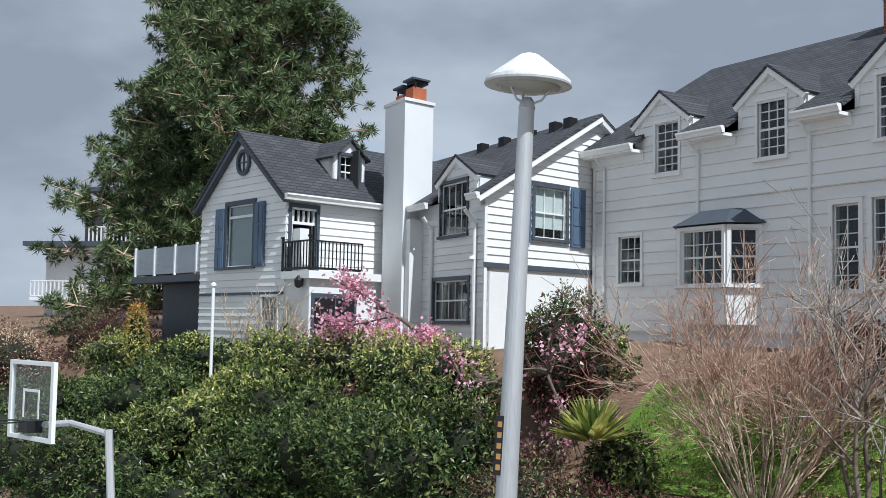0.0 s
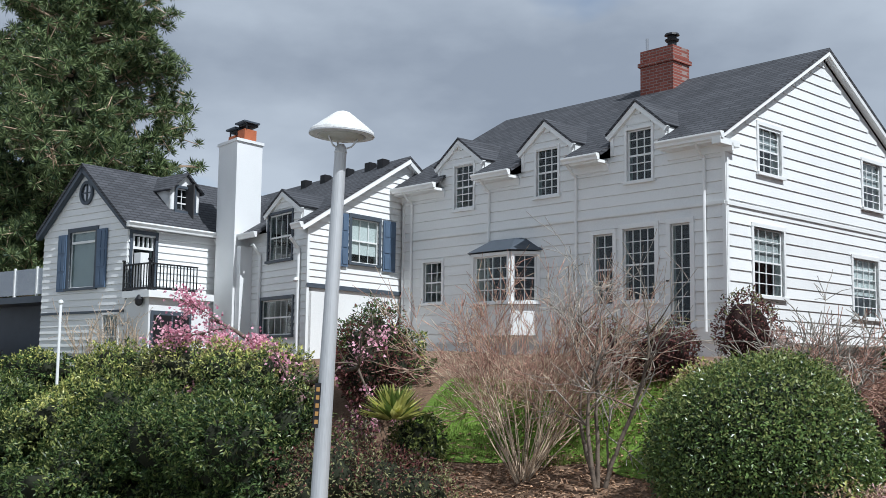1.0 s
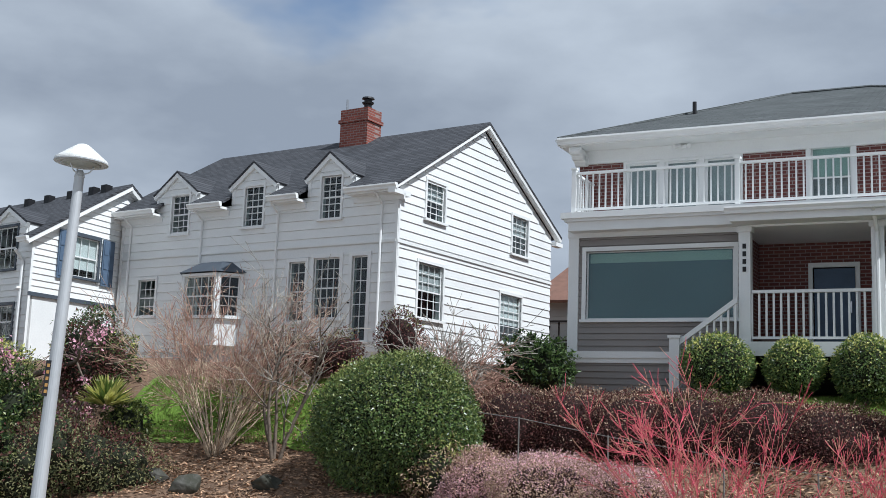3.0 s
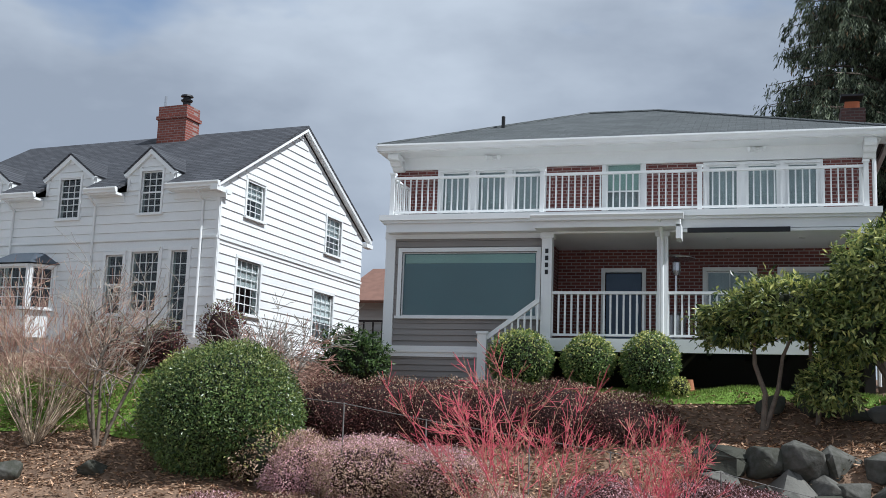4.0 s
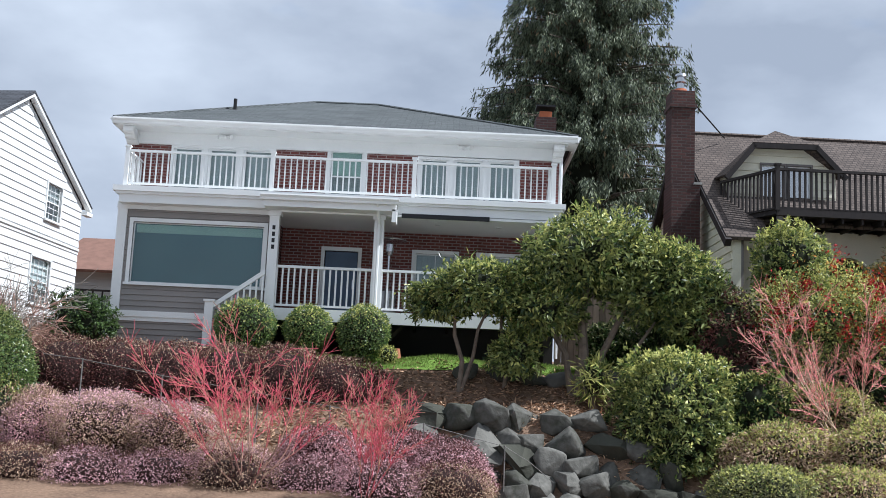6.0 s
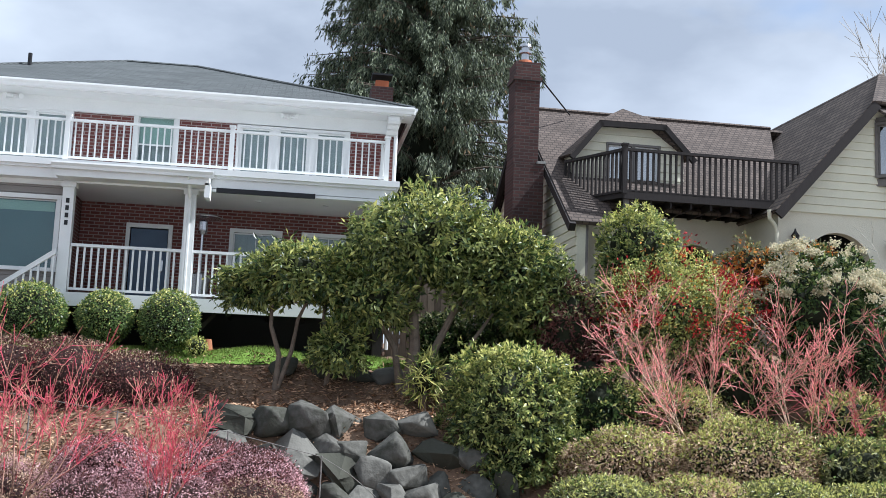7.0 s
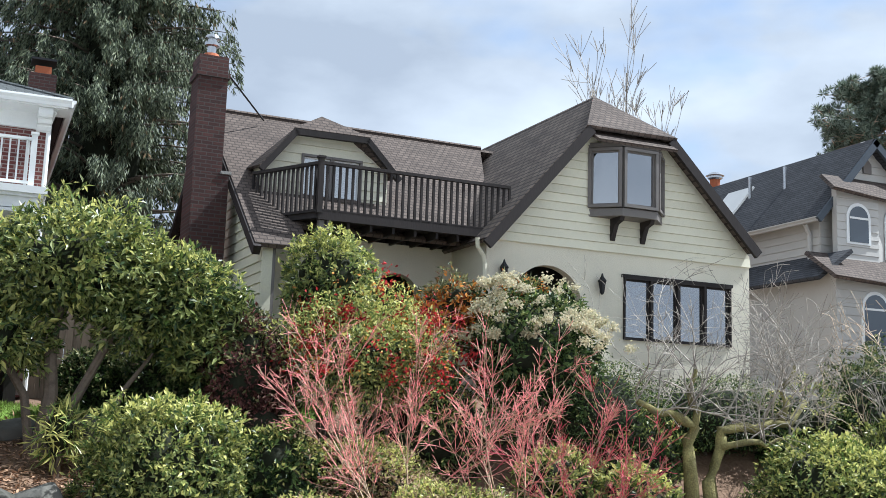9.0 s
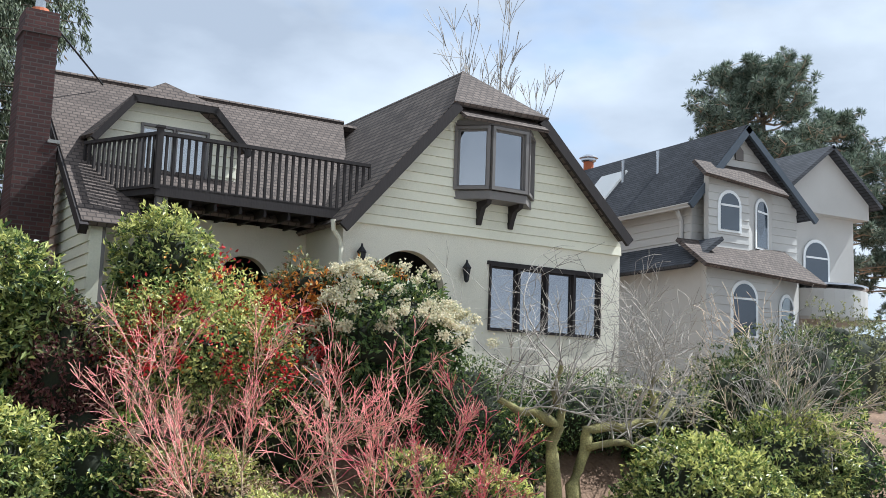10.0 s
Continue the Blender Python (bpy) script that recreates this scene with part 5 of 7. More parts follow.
def arched_window(house, M, c, half, z0, zs, mat=None):
    """A round-headed window: frame ring, pane, bars."""
    n = 10
    out = [(c - half - 0.1, z0), (c + half + 0.1, z0)] + [(c + (half + 0.1) * math.cos(a), zs + (half + 0.1) * math.sin(a)) for a in (math.pi * i / n for i in range(n + 1))]
    ins = [(c - half, z0 + 0.06), (c + half, z0 + 0.06)] + [(c + half * math.cos(a), zs + half * math.sin(a)) for a in (math.pi * i / n for i in range(n + 1))]
    f = part("window", prism(bmesh.new(), M, out, -0.06, -0.02), TRIM, house)
    part("pane", prism(bmesh.new(), M, ins, -0.075, -0.06), mat or SKYPANE, f)
    part("bar", bx(M, c - half, c + half, -0.09, -0.075, zs - 0.04, zs + 0.02), TRIM, f)
    return f


SKYPANE = material("blue_reflecting_glass", (0.05, 0.065, 0.085), 0.04, 0.0, vary=0.1, scale=1, bump=0.0, spec=1.0)
EXL, EXR, ERX, ERZ = 25.3, 29.6, 27.15, 12.0
wall(house_e, "wall", frm(EXL, 37.0, right=(0, -1), deep=(1, 0)), 0, 10.4, 2.5, 9.8, CREAM_E, boards=(0.24, CREAM_E, 7.6, 9.8), label="pale grey lap siding side wall")
wall(house_e, "wall", frm(EXR, 26.6, right=(0, 1), deep=(-1, 0)), 0, 10.4, 2.5, 9.8, CREAM_E)
wall(house_e, "wall", frm(0, 26.6), EXL, EXR, 2.5, 12.0, CREAM_E, cuts=[(-1.19, 1, 9.8 - 1.19 * EXL), (0.9, 1, 9.8 + 0.9 * EXR)], boards=(0.24, CREAM_E, 7.6, 11.8), label="pale grey lap siding gable")
re = bmesh.new()
slab(re, IDENT, [(EXL - 0.45, 26.2, 9.35), (ERX, 26.2, ERZ), (ERX, 37.5, ERZ), (EXL - 0.45, 37.5, 9.35)], 0.12)
slab(re, IDENT, [(EXR + 0.45, 26.2, 9.45), (ERX, 26.2, ERZ), (ERX, 37.5, ERZ), (EXR + 0.45, 37.5, 9.45)], 0.12)
roof_e = part("roof", re, ROOF_GY, house_e, "dark shingle roof")
kz = (ERZ - 9.35) / (ERX - EXL + 0.45)
part("skylight", slab(bmesh.new(), IDENT, [(25.5, 31.2, 9.46 + kz * 0.65), (25.5, 32.6, 9.46 + kz * 0.65), (26.5, 32.6, 9.46 + kz * 1.65), (26.5, 31.2, 9.46 + kz * 1.65)], 0.10), BLIND, roof_e)
part("flue_pipe", tube(bmesh.new(), [(27.4, 34.6, 11.3), (27.4, 34.6, 12.45)], 0.19, 10), FLUE, roof_e)
part("flue_cap", lathe(bmesh.new(), (27.4, 34.6, 12.35), [(0.22, 0), (0.28, 0.05), (0.28, 0.12), (0.36, 0.15), (0.2, 0.26)], 12), CHROME, roof_e)
for y in (29.2, 31.0):
    part("vent_pipe", tube(bmesh.new(), [(26.2, y, 10.8), (26.2, y, 11.6)], 0.07, 6), CHROME, roof_e)
gutter(house_e, frm(EXL - 0.45, 37.5, right=(0, -1), deep=(1, 0)), 0, 11.3, 0.1, 9.32, CREAM_E)
part("downspout", tube(bmesh.new(), [(25.0, 26.9, 9.2), (25.2, 26.95, 8.9), (25.2, 26.95, 7.6)], 0.07, 6), CREAM_E, house_e)
part("gable_vent", prism(bmesh.new(), frm(27.15, 26.58), [(-0.16, 10.95), (0.16, 10.95), (0.16, 11.25), (0.0, 11.4), (-0.16, 11.25)], -0.06, 0), TAUPE_TRIM, house_e)
for p, q in (((EXL - 0.5, 9.28), (ERX, 11.96)), ((EXR + 0.5, 9.38), (ERX, 11.96))):
    part("bargeboard", slab(bmesh.new(), IDENT, [(p[0], 26.12, p[1]), (q[0], 26.12, q[1]), (q[0], 26.22, q[1]), (p[0], 26.22, p[1])], 0.2), DARKTRIM, house_e)
# upper bay with arched windows under a weathered skirt roof
wall(house_e, "wall", frm(0, 26.0), 25.4, 27.0, 8.0, 10.2, CREAM_E, boards=(0.24, CREAM_E, 8.0, 10.2))
d = Vector((1.5, 0.55)).normalized()
m3 = frm(27.0, 26.0, right=d, deep=(-d.y, d.x))
wall(house_e, "wall", m3, 0, 1.6, 8.0, 10.2, CREAM_E)
arched_window(house_e, frm(0, 26.0), 26.2, 0.36, 8.55, 9.35)
arched_window(house_e, m3, 0.8, 0.34, 8.2, 9.35)
for zb, zt, x0, x1, y0, y1 in ((10.1, 10.75, 24.9, 28.7, 25.5, 26.6), (7.30, 8.25, 24.0, 29.2, 24.5, 26.3)):
    part("skirt_roof", slab(bmesh.new(), IDENT, [(x0, y0, zb), (x1, y0 + 0.5, zb - 0.15), (x1 - 0.4, y1, zt), (x0 + 0.5, y1, zt)], 0.12), ROOF_D, house_e, "weathered shingle skirt roof")
# lower storey
wall(house_e, "wall", frm(0, 25.1), 24.5, 27.0, 2.5, 7.4, CREAM_E, boards=(0.24, CREAM_E, 4.6, 7.4))
m4 = frm(27.0, 25.1, right=d, deep=(-d.y, d.x))
wall(house_e, "wall", m4, 0, 1.9, 2.5, 7.3, CREAM_E)
wall(house_e, "wall", frm(24.503, 34.0, right=(0, -1), deep=(1, 0)), 0, 8.71, 2.5, 7.6, CREAM_E)
part("lower_roof", slab(bmesh.new(), IDENT, [(24.05, 25.3, 7.35), (24.05, 34.0, 7.35), (25.3, 34.0, 8.25), (25.3, 25.3, 8.25)], 0.12), ROOF_GY, house_e)
arched_window(house_e, frm(0, 25.1), 25.9, 0.42, 5.4, 6.5)
arched_window(house_e, m4, 0.95, 0.40, 5.2, 6.3)
# tower with a curved balcony
wall(house_e, "wall", frm(28.6, 27.3), 0, 4.4, 2.5, 10.2, CREAM_E, [(0.35, 1.25, 7.0, 9.2)])
window(house_e, frm(28.6, 27.3), 0.35, 1.25, 7.0, 9.2, 1, 2, 0.1, trim=BROWN, sash=BROWN, pane=PANE_SKY)
arched_window(house_e, frm(28.6, 27.3), 2.6, 0.5, 7.0, 8.4)
tw = part("tower_gable", prism(bmesh.new(), frm(30.9, 26.9), [(-1.6, 9.8), (2.4, 9.8), (2.4, 10.4), (0.4, 11.9), (-1.6, 10.4)], 0, 4.0), CREAM_E, house_e)
for p, q in (((-1.9, 10.25), (0.4, 12.05)), ((2.7, 10.25), (0.4, 12.05))):
    part("tower_roof", slab(bmesh.new(), frm(30.9, 26.8), [(p[0], -0.25, p[1]), (q[0], -0.25, q[1]), (q[0], 5, q[1]), (p[0], 5, p[1])], 0.12), ROOF_GY, tw)
part("balcony", lathe(bmesh.new(), (30.6, 27.0, 6.2), [(1.7, 0), (1.75, 0.1), (1.75, 0.95), (1.68, 0.95), (1.68, 0.1)], 32), CREAM_E, house_e, "curved pale balcony")
part("balcony_rail", lathe(bmesh.new(), (30.6, 27.0, 7.25), [(1.72, 0), (1.78, 0.02), (1.78, 0.07), (1.72, 0.09)], 32), CHROME, house_e)
settle(house_e, (27.150, 26.200, 12.000), (26.497, 25.917, 11.272), (1.0000, 0.0000, 0.0000, 1.0000), 1.0000)

# ---- terracotta-roofed house glimpsed between the houses ----
house_f = thing("house", (-11.5, 42, hz(-11, 42)), "cream house with terracotta roof behind the gap", "house")
wall(house_f, "wall", frm(0, 42), -17, -6, 2.5, 6.6, CREAM_E, boards=(0.3, CREAM_E, 2.6, 6.6))
part("roof", slab(slab(bmesh.new(), IDENT, [(-17.5, 41.3, 6.5), (-5.5, 41.3, 6.5), (-6, 45, 8.4), (-17, 45, 8.4)], 0.12), IDENT, [(-17.5, 49, 6.5), (-5.5, 49, 6.5), (-6, 45, 8.4), (-17, 45, 8.4)], 0.12), WOODPALE, house_f)
part("balcony_floor", bx(IDENT, -17, -6, 40.6, 42, 4.5, 4.7), BROWN, house_f)
rail_of(house_f, "balcony_rail", frm(0, 40.7), -17, -6, 0, 4.7, 5.6, 0.4, BROWN, 0.03, 0.08)

# ---- far white terrace building ----
house_g = thing("apartment_building", (-78, 34, hz(-78, 34)), "far white terraced building with balconies", "building")
GC, GS = math.cos(radians(38)), math.sin(radians(38))
MG = frm(-74, 36, right=(GC, GS), deep=(-GS, GC))
for i, (z, d) in enumerate(((4.5, 0), (8.0, 2.0))):
    wall(house_g, "wall", MG, -7 + 4 * i, 4, z - 4.5 if i == 0 else z, z + 3.4, STUCCO_W, [(x, x + 2.2, z + 0.3, z + 2.5) for x in (-2.6, 0.6)], thick=0.3)
    part("balcony_floor", bx(MG, -7 + 4 * i, 4.2, -1.8, 0, z - 0.1, z + 0.1), TRIM, house_g)
    rail_of(house_g, "balcony_rail", MG, -7 + 4 * i, 4.2, -1.7, z + 0.1, z + 1.2, 0.28, TRIM, 0.035, 0.08)
    part("roof_slab", bx(MG, -7.4 + 4 * i, 4.6, -2.2, 8, z + 3.4, z + 3.7), DARKTRIM, house_g)
part("interior", bx(MG, -6, 3.5, 3, 3.1, 0.5, 11.3), ROOM, house_g)


# ---- street furniture ----
def street_lamp(x, y, top, dia, label):
    g = hz(x, y)
    s = dia
    t = thing("street_lamp", (x, y, g), label, "street lamp")
    part("pole", tube(bmesh.new(), [(x, y, g), (x, y, g + 0.25), (x, y, g + 0.3), (x, y, (g + top) / 2), (x, y, top - 0.62 * s)], [0.165 * s, 0.165 * s, 0.135 * s, 0.115 * s, 0.09 * s], 20), GALV, t)
    part("collar", lathe(bmesh.new(), (x, y, top - 0.67 * s), [(0.085 * s, 0), (0.10 * s, 0.02 * s), (0.08 * s, 0.10 * s), (0.05 * s, 0.15 * s)], 18), GALV, t)
    for a in (0.5, 2.6, 4.7):
        c, n = math.cos(a), math.sin(a)
        part("arm", tube(bmesh.new(), [(x + 0.05 * s * c, y + 0.05 * s * n, top - 0.60 * s), (x + 0.17 * s * c, y + 0.17 * s * n, top - 0.56 * s), (x + 0.25 * s * c, y + 0.25 * s * n, top - 0.46 * s), (x + 0.28 * s * c, y + 0.28 * s * n, top - 0.34 * s)], 0.014 * s, 8), GALV, t)
    part("shade", lathe(bmesh.new(), (x, y, top - 0.36 * s), [(0.46 * s, -0.025 * s), (0.50 * s, 0.0), (0.49 * s, 0.04 * s), (0.38 * s, 0.13 * s), (0.20 * s, 0.27 * s), (0.11 * s, 0.335 * s), (0.03 * s, 0.36 * s)], 40), LAMPWHITE, t, "white enamel cone shade", smooth=False)
    part("diffuser", lathe(bmesh.new(), (x, y, top - 0.47 * s), [(0.10 * s, 0), (0.22 * s, 0.015 * s), (0.32 * s, 0.05 * s), (0.40 * s, 0.085 * s)], 32), DIFFUSER, t, "grey glass bowl", smooth=True)
    part("rim", lathe(bmesh.new(), (x, y, top - 0.395 * s), [(0.47 * s, 0), (0.505 * s, 0.01 * s), (0.505 * s, 0.03 * s), (0.47 * s, 0.04 * s)], 40), GALV, t)
    return t


LX, LYL = -13.85, 12.03
lamp = street_lamp(LX, LYL, 5.86, 0.88, "grey steel street lamp with white cone shade")
tag = part("tag", bx(frm(LX - 0.02, LYL - 0.115, right=(0.80, 0.6), deep=(-0.6, 0.8)), -0.045, 0.045, -0.012, 0.01, 1.62, 2.20), BLACK, lamp, "black tag with orange marks")
for i in range(5):
    part("mark", bx(frm(LX - 0.02, LYL - 0.115, right=(0.80, 0.6), deep=(-0.6, 0.8)), -0.022, 0.022, -0.016, -0.012, 1.67 + 0.105 * i, 1.725 + 0.105 * i), ORANGE, tag)
lamp.matrix_world = lamp.matrix_world @ Matrix.Rotation(radians(2.2), 4, Vector((-0.76, 0.65, 0)))
street_lamp(-62, 29.5, 6.3, 2.0, "far white street lamp before the terrace building")

pole = thing("flag_pole", (-27.0, 15.9, hz(-27, 15.9)), "short white pole with round knob behind the hedge", "pole")
part("shaft", tube(bmesh.new(), [(-27.0, 15.9, hz(-27, 15.9)), (-27.0, 15.9, 3.82)], 0.035, 10), TRIM, pole)
part("knob", lathe(bmesh.new(), (-27.0, 15.9, 3.82), [(0.03, 0), (0.06, 0.04), (0.06, 0.08), (0.02, 0.12)], 12), TRIM, pole)

hoop = thing("basketball_hoop", (-20.1, 10.9, hz(-20.1, 10.9)), "basketball hoop with clear backboard on a steel post", "basketball hoop")
MH = frm(-21.66, 10.22, z=0.42, right=(0.995, 0.10), deep=(-0.10, 0.995))
bb = part("backboard", bx(MH, -0.62, 0.62, -0.01, 0.01, 0.98, 2.02), PANE, hoop, "clear acrylic backboard")
bm = bmesh.new()
for a in ((-0.68, 0.68, 0.94, 1.0), (-0.68, 0.68, 2.0, 2.06), (-0.68, -0.60, 1.0, 2.0), (0.60, 0.68, 1.0, 2.0)):
    box(bm, MH, a[0], a[1], -0.03, 0.03, a[2], a[3])
part("board_frame", bm, TRIM, bb)
bm = bmesh.new()
for a in ((-0.25, 0.25, 1.62, 1.66), (-0.25, -0.21, 1.25, 1.62), (0.21, 0.25, 1.25, 1.62)):
    box(bm, MH, a[0], a[1], -0.018, -0.011, a[2], a[3])
part("target_square", bm, TRIM, bb)
part("bracket", bx(MH, -0.14, 0.14, -0.12, 0.12, 1.05, 1.22), BLACK, hoop)
rp = [MH @ Vector((0.24 * math.cos(a), -0.38 + 0.24 * math.sin(a), 1.22)) for a in (2 * math.pi * i / 20 for i in range(21))]
part("rim", tube(bmesh.new(), rp, 0.012, 6), BLACK, hoop)
part("arm", tube(bmesh.new(), [MH @ Vector(p) for p in ((0, 0.05, 1.15), (0.5, 0.35, 1.20), (1.30, 0.5, 1.10))], 0.045, 8), GALV, hoop)
part("post", tube(bmesh.new(), [MH @ Vector((1.28, 0.5, 1.16)), MH @ Vector((1.62, 0.5, -1.17))], 0.055, 8), GALV, hoop)

rope = thing("rope_fence", (-3.58, 15.0, hz(-3.58, 15.0)), "thin rope fence on slim metal stakes", "fence")
fx = [(-7.5, 1.62), (-6.78, 1.55), (-5.32, 1.32), (-3.58, 1.09), (-2.28, 0.91), (-0.59, 0.67), (0.87, 0.34), (1.33, 0.08), (1.75, -0.25)]
part("rope", tube(bmesh.new(), [(x, 15.0, z) for x, z in fx], 0.0065, 6), ROPEGREY, rope)
for x, z in fx[1:-2]:
    part("stake", tube(bmesh.new(), [(x, 15.0, hz(x, 15.0) - 0.05), (x, 15.0, z + 0.02)], 0.012, 6), ROPEGREY, rope)

fence = thing("board_fence", (4.0, 22.6, hz(4.0, 22.6)), "weathered tan board fence between the houses", "fence")
FENCE_WOOD = material("weathered_fence_wood", (0.26, 0.20, 0.15), 0.85, vary=0.25, scale=5, bump=0.2, per_object=0.5, stretch=(1, 1, 0.15))
for z in (2.7, 3.6):
    part("rail", bx(IDENT, 2.45, 5.55, 22.66, 22.71, z, z + 0.09), FENCE_WOOD, fence)
for i in range(20):
    x = 2.45 + 0.155 * i
    part("board", bx(IDENT, x, x + 0.148, 22.63, 22.655, 2.15, 3.95 + 0.02 * (i % 3)), FENCE_WOOD, fence)
for x in (2.5, 4.0, 5.45):
    part("post", bx(IDENT, x - 0.05, x + 0.05, 22.71, 22.81, 2.1, 4.0), FENCE_WOOD, fence)


# ---- plants ----
def foliage(name, color, rough=0.5, spec=0.4, trans=0.33, vary=0.4, island=0.9, low=None):
    return material(name, color, rough, vary=vary, scale=0.9, island=island, bump=0.0, spec=spec, trans=trans, stain=low)


LEAF_DARK = foliage("glossy_dark_leaves", (0.075, 0.118, 0.036), 0.42, 0.28, low=(0.013, 0.03, 0.011))
LEAF_MID = foliage("glossy_green_leaves", (0.205, 0.235, 0.075), 0.34, 0.45, low=(0.032, 0.062, 0.018))
LEAF_YEL = foliage("yellow_green_leaves", (0.50, 0.49, 0.16), 0.36, 0.4, low=(0.14, 0.21, 0.05))
LEAF_BOX = foliage("boxwood_leaves", (0.14, 0.21, 0.06), 0.32, 0.6, low=(0.05, 0.09, 0.028))
LEAF_OLIVE = foliage("olive_leaves", (0.22, 0.22, 0.10), 0.5, 0.4, low=(0.065, 0.08, 0.035))
LEAF_PURPLE = foliage("purple_brown_leaves", (0.14, 0.055, 0.048), 0.6, 0.25, low=(0.045, 0.022, 0.02))
LEAF_RED = foliage("bright_red_leaves", (0.42, 0.035, 0.035), 0.5, 0.3)
LEAF_ORANGE = foliage("orange_leaves", (0.58, 0.24, 0.05), 0.5, 0.3, low=(0.22, 0.06, 0.02))
NEEDLE = foliage("pine_needles", (0.145, 0.19, 0.08), 0.5, 0.3, low=(0.03, 0.06, 0.025), trans=0.15)
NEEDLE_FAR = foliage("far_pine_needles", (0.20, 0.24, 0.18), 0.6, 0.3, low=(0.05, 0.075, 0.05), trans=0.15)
CEDAR = foliage("cedar_sprays", (0.15, 0.175, 0.105), 0.55, 0.3, low=(0.035, 0.05, 0.03), trans=0.15)
CONES = foliage("brown_cone_clusters", (0.23, 0.17, 0.10), 0.8, 0.1)
BLOSSOM = foliage("pink_blossom", (0.76, 0.45, 0.53), 0.7, 0.2, trans=0.35, vary=0.25, low=(0.58, 0.24, 0.33))
CREAMFLOWER = foliage("cream_flowers", (0.66, 0.59, 0.42), 0.7, 0.2, vary=0.15, low=(0.52, 0.50, 0.34))
HEATHER = foliage("pink_heather", (0.70, 0.47, 0.50), 0.8, 0.2, low=(0.42, 0.25, 0.25))
TANTWIG = foliage("tan_twiggy_growth", (0.52, 0.39, 0.28), 0.8, 0.2, low=(0.18, 0.11, 0.065))
BARK = material("grey_brown_bark", (0.17, 0.135, 0.105), 0.9, vary=0.3, scale=8, bump=0.4, island=0.3)
BARK_PALE = material("pale_tan_twigs", (0.56, 0.44, 0.32), 0.8, vary=0.3, scale=3, island=0.5, bump=0.0)
BARK_ROSE = material("rosy_brown_twigs", (0.40, 0.235, 0.18), 0.8, vary=0.3, scale=3, island=0.5, bump=0.0)
BARK_TAN = material("tan_brown_stems", (0.52, 0.38, 0.27), 0.8, vary=0.3, scale=3, island=0.5, bump=0.0)
BARK_GREY = material("grey_twigs", (0.36, 0.325, 0.28), 0.85, vary=0.3, scale=5, island=0.5, bump=0.0)
BARK_RED = material("crimson_dogwood_stems", (0.54, 0.085, 0.12), 0.6, vary=0.3, scale=1.4, island=0.6, bump=0.0, stain=(0.45, 0.25, 0.16))
BARK_CORAL = material("coral_dogwood_stems", (0.74, 0.25, 0.24), 0.6, vary=0.35, scale=1.6, island=0.9, bump=0.0, stain=(0.45, 0.31, 0.20))
MOSS = material("mossy_bark", (0.20, 0.18, 0.075), 0.95, vary=1.1, scale=4, bump=0.8, stain=(0.085, 0.07, 0.055))
# Near-black: the shade deep inside crowns is put into these two colours.
INNER = material("crown_gap_shade", (0.022, 0.026, 0.014), 0.95, vary=0.3, scale=4, bump=0.3)
INNER_RED = material("red_crown_gap_shade", (0.035, 0.018, 0.016), 0.95, vary=0.3, scale=4, bump=0.3)


def unit(v):
    return v / np.maximum(np.linalg.norm(v, axis=-1, keepdims=True), 1e-9)


def blades(name, p, axis, up, length, width, mat, parent, label="", fold=0.25):
    """Leaves: each a folded diamond at p along axis, its face towards up."""
    n = len(p)
    axis = unit(axis)
    side = unit(np.cross(axis, up))
    nrm = np.cross(side, axis)
    length, width = np.broadcast_to(length, (n,))[:, None], np.broadcast_to(width, (n,))[:, None]
    v = np.empty((n, 4, 3))
    v[:, 0] = p
    v[:, 1] = p + axis * length * 0.45 + side * width * 0.5 + nrm * width * fold
    v[:, 2] = p + axis * length
    v[:, 3] = p + axis * length * 0.45 - side * width * 0.5 + nrm * width * fold
    return tagged(raw(name, v.reshape(-1, 3), np.arange(n * 4).reshape(n, 4), mat, parent, label), kind="stuff")


def lumps(d, seed, amount=0.22, k=7):
    """How far a crown reaches in each direction d: soft, uneven lobes."""
    r = np.random.default_rng(seed)
    c = unit(r.normal(size=(k * 4, 3)))
    s = np.zeros(len(d))
    for q, a, w in zip(c, r.uniform(0.4, 1, len(c)), r.uniform(6, 16, len(c))):
        s = np.maximum(s, a * np.exp(-w * (1 - d @ q)))
    return 1 - amount + amount * 1.35 * s


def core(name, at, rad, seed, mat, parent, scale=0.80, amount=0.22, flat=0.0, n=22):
    """A dark solid inside a crown; its colour paints the shade between the leaves."""
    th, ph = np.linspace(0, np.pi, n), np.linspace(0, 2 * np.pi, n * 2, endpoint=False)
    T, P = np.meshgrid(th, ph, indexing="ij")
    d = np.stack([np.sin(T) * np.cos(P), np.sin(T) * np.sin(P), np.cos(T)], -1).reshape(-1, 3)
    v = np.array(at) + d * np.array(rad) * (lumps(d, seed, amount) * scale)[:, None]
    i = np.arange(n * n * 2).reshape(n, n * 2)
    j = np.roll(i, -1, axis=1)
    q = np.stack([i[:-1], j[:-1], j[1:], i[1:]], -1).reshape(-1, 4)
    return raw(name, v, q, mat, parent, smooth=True)


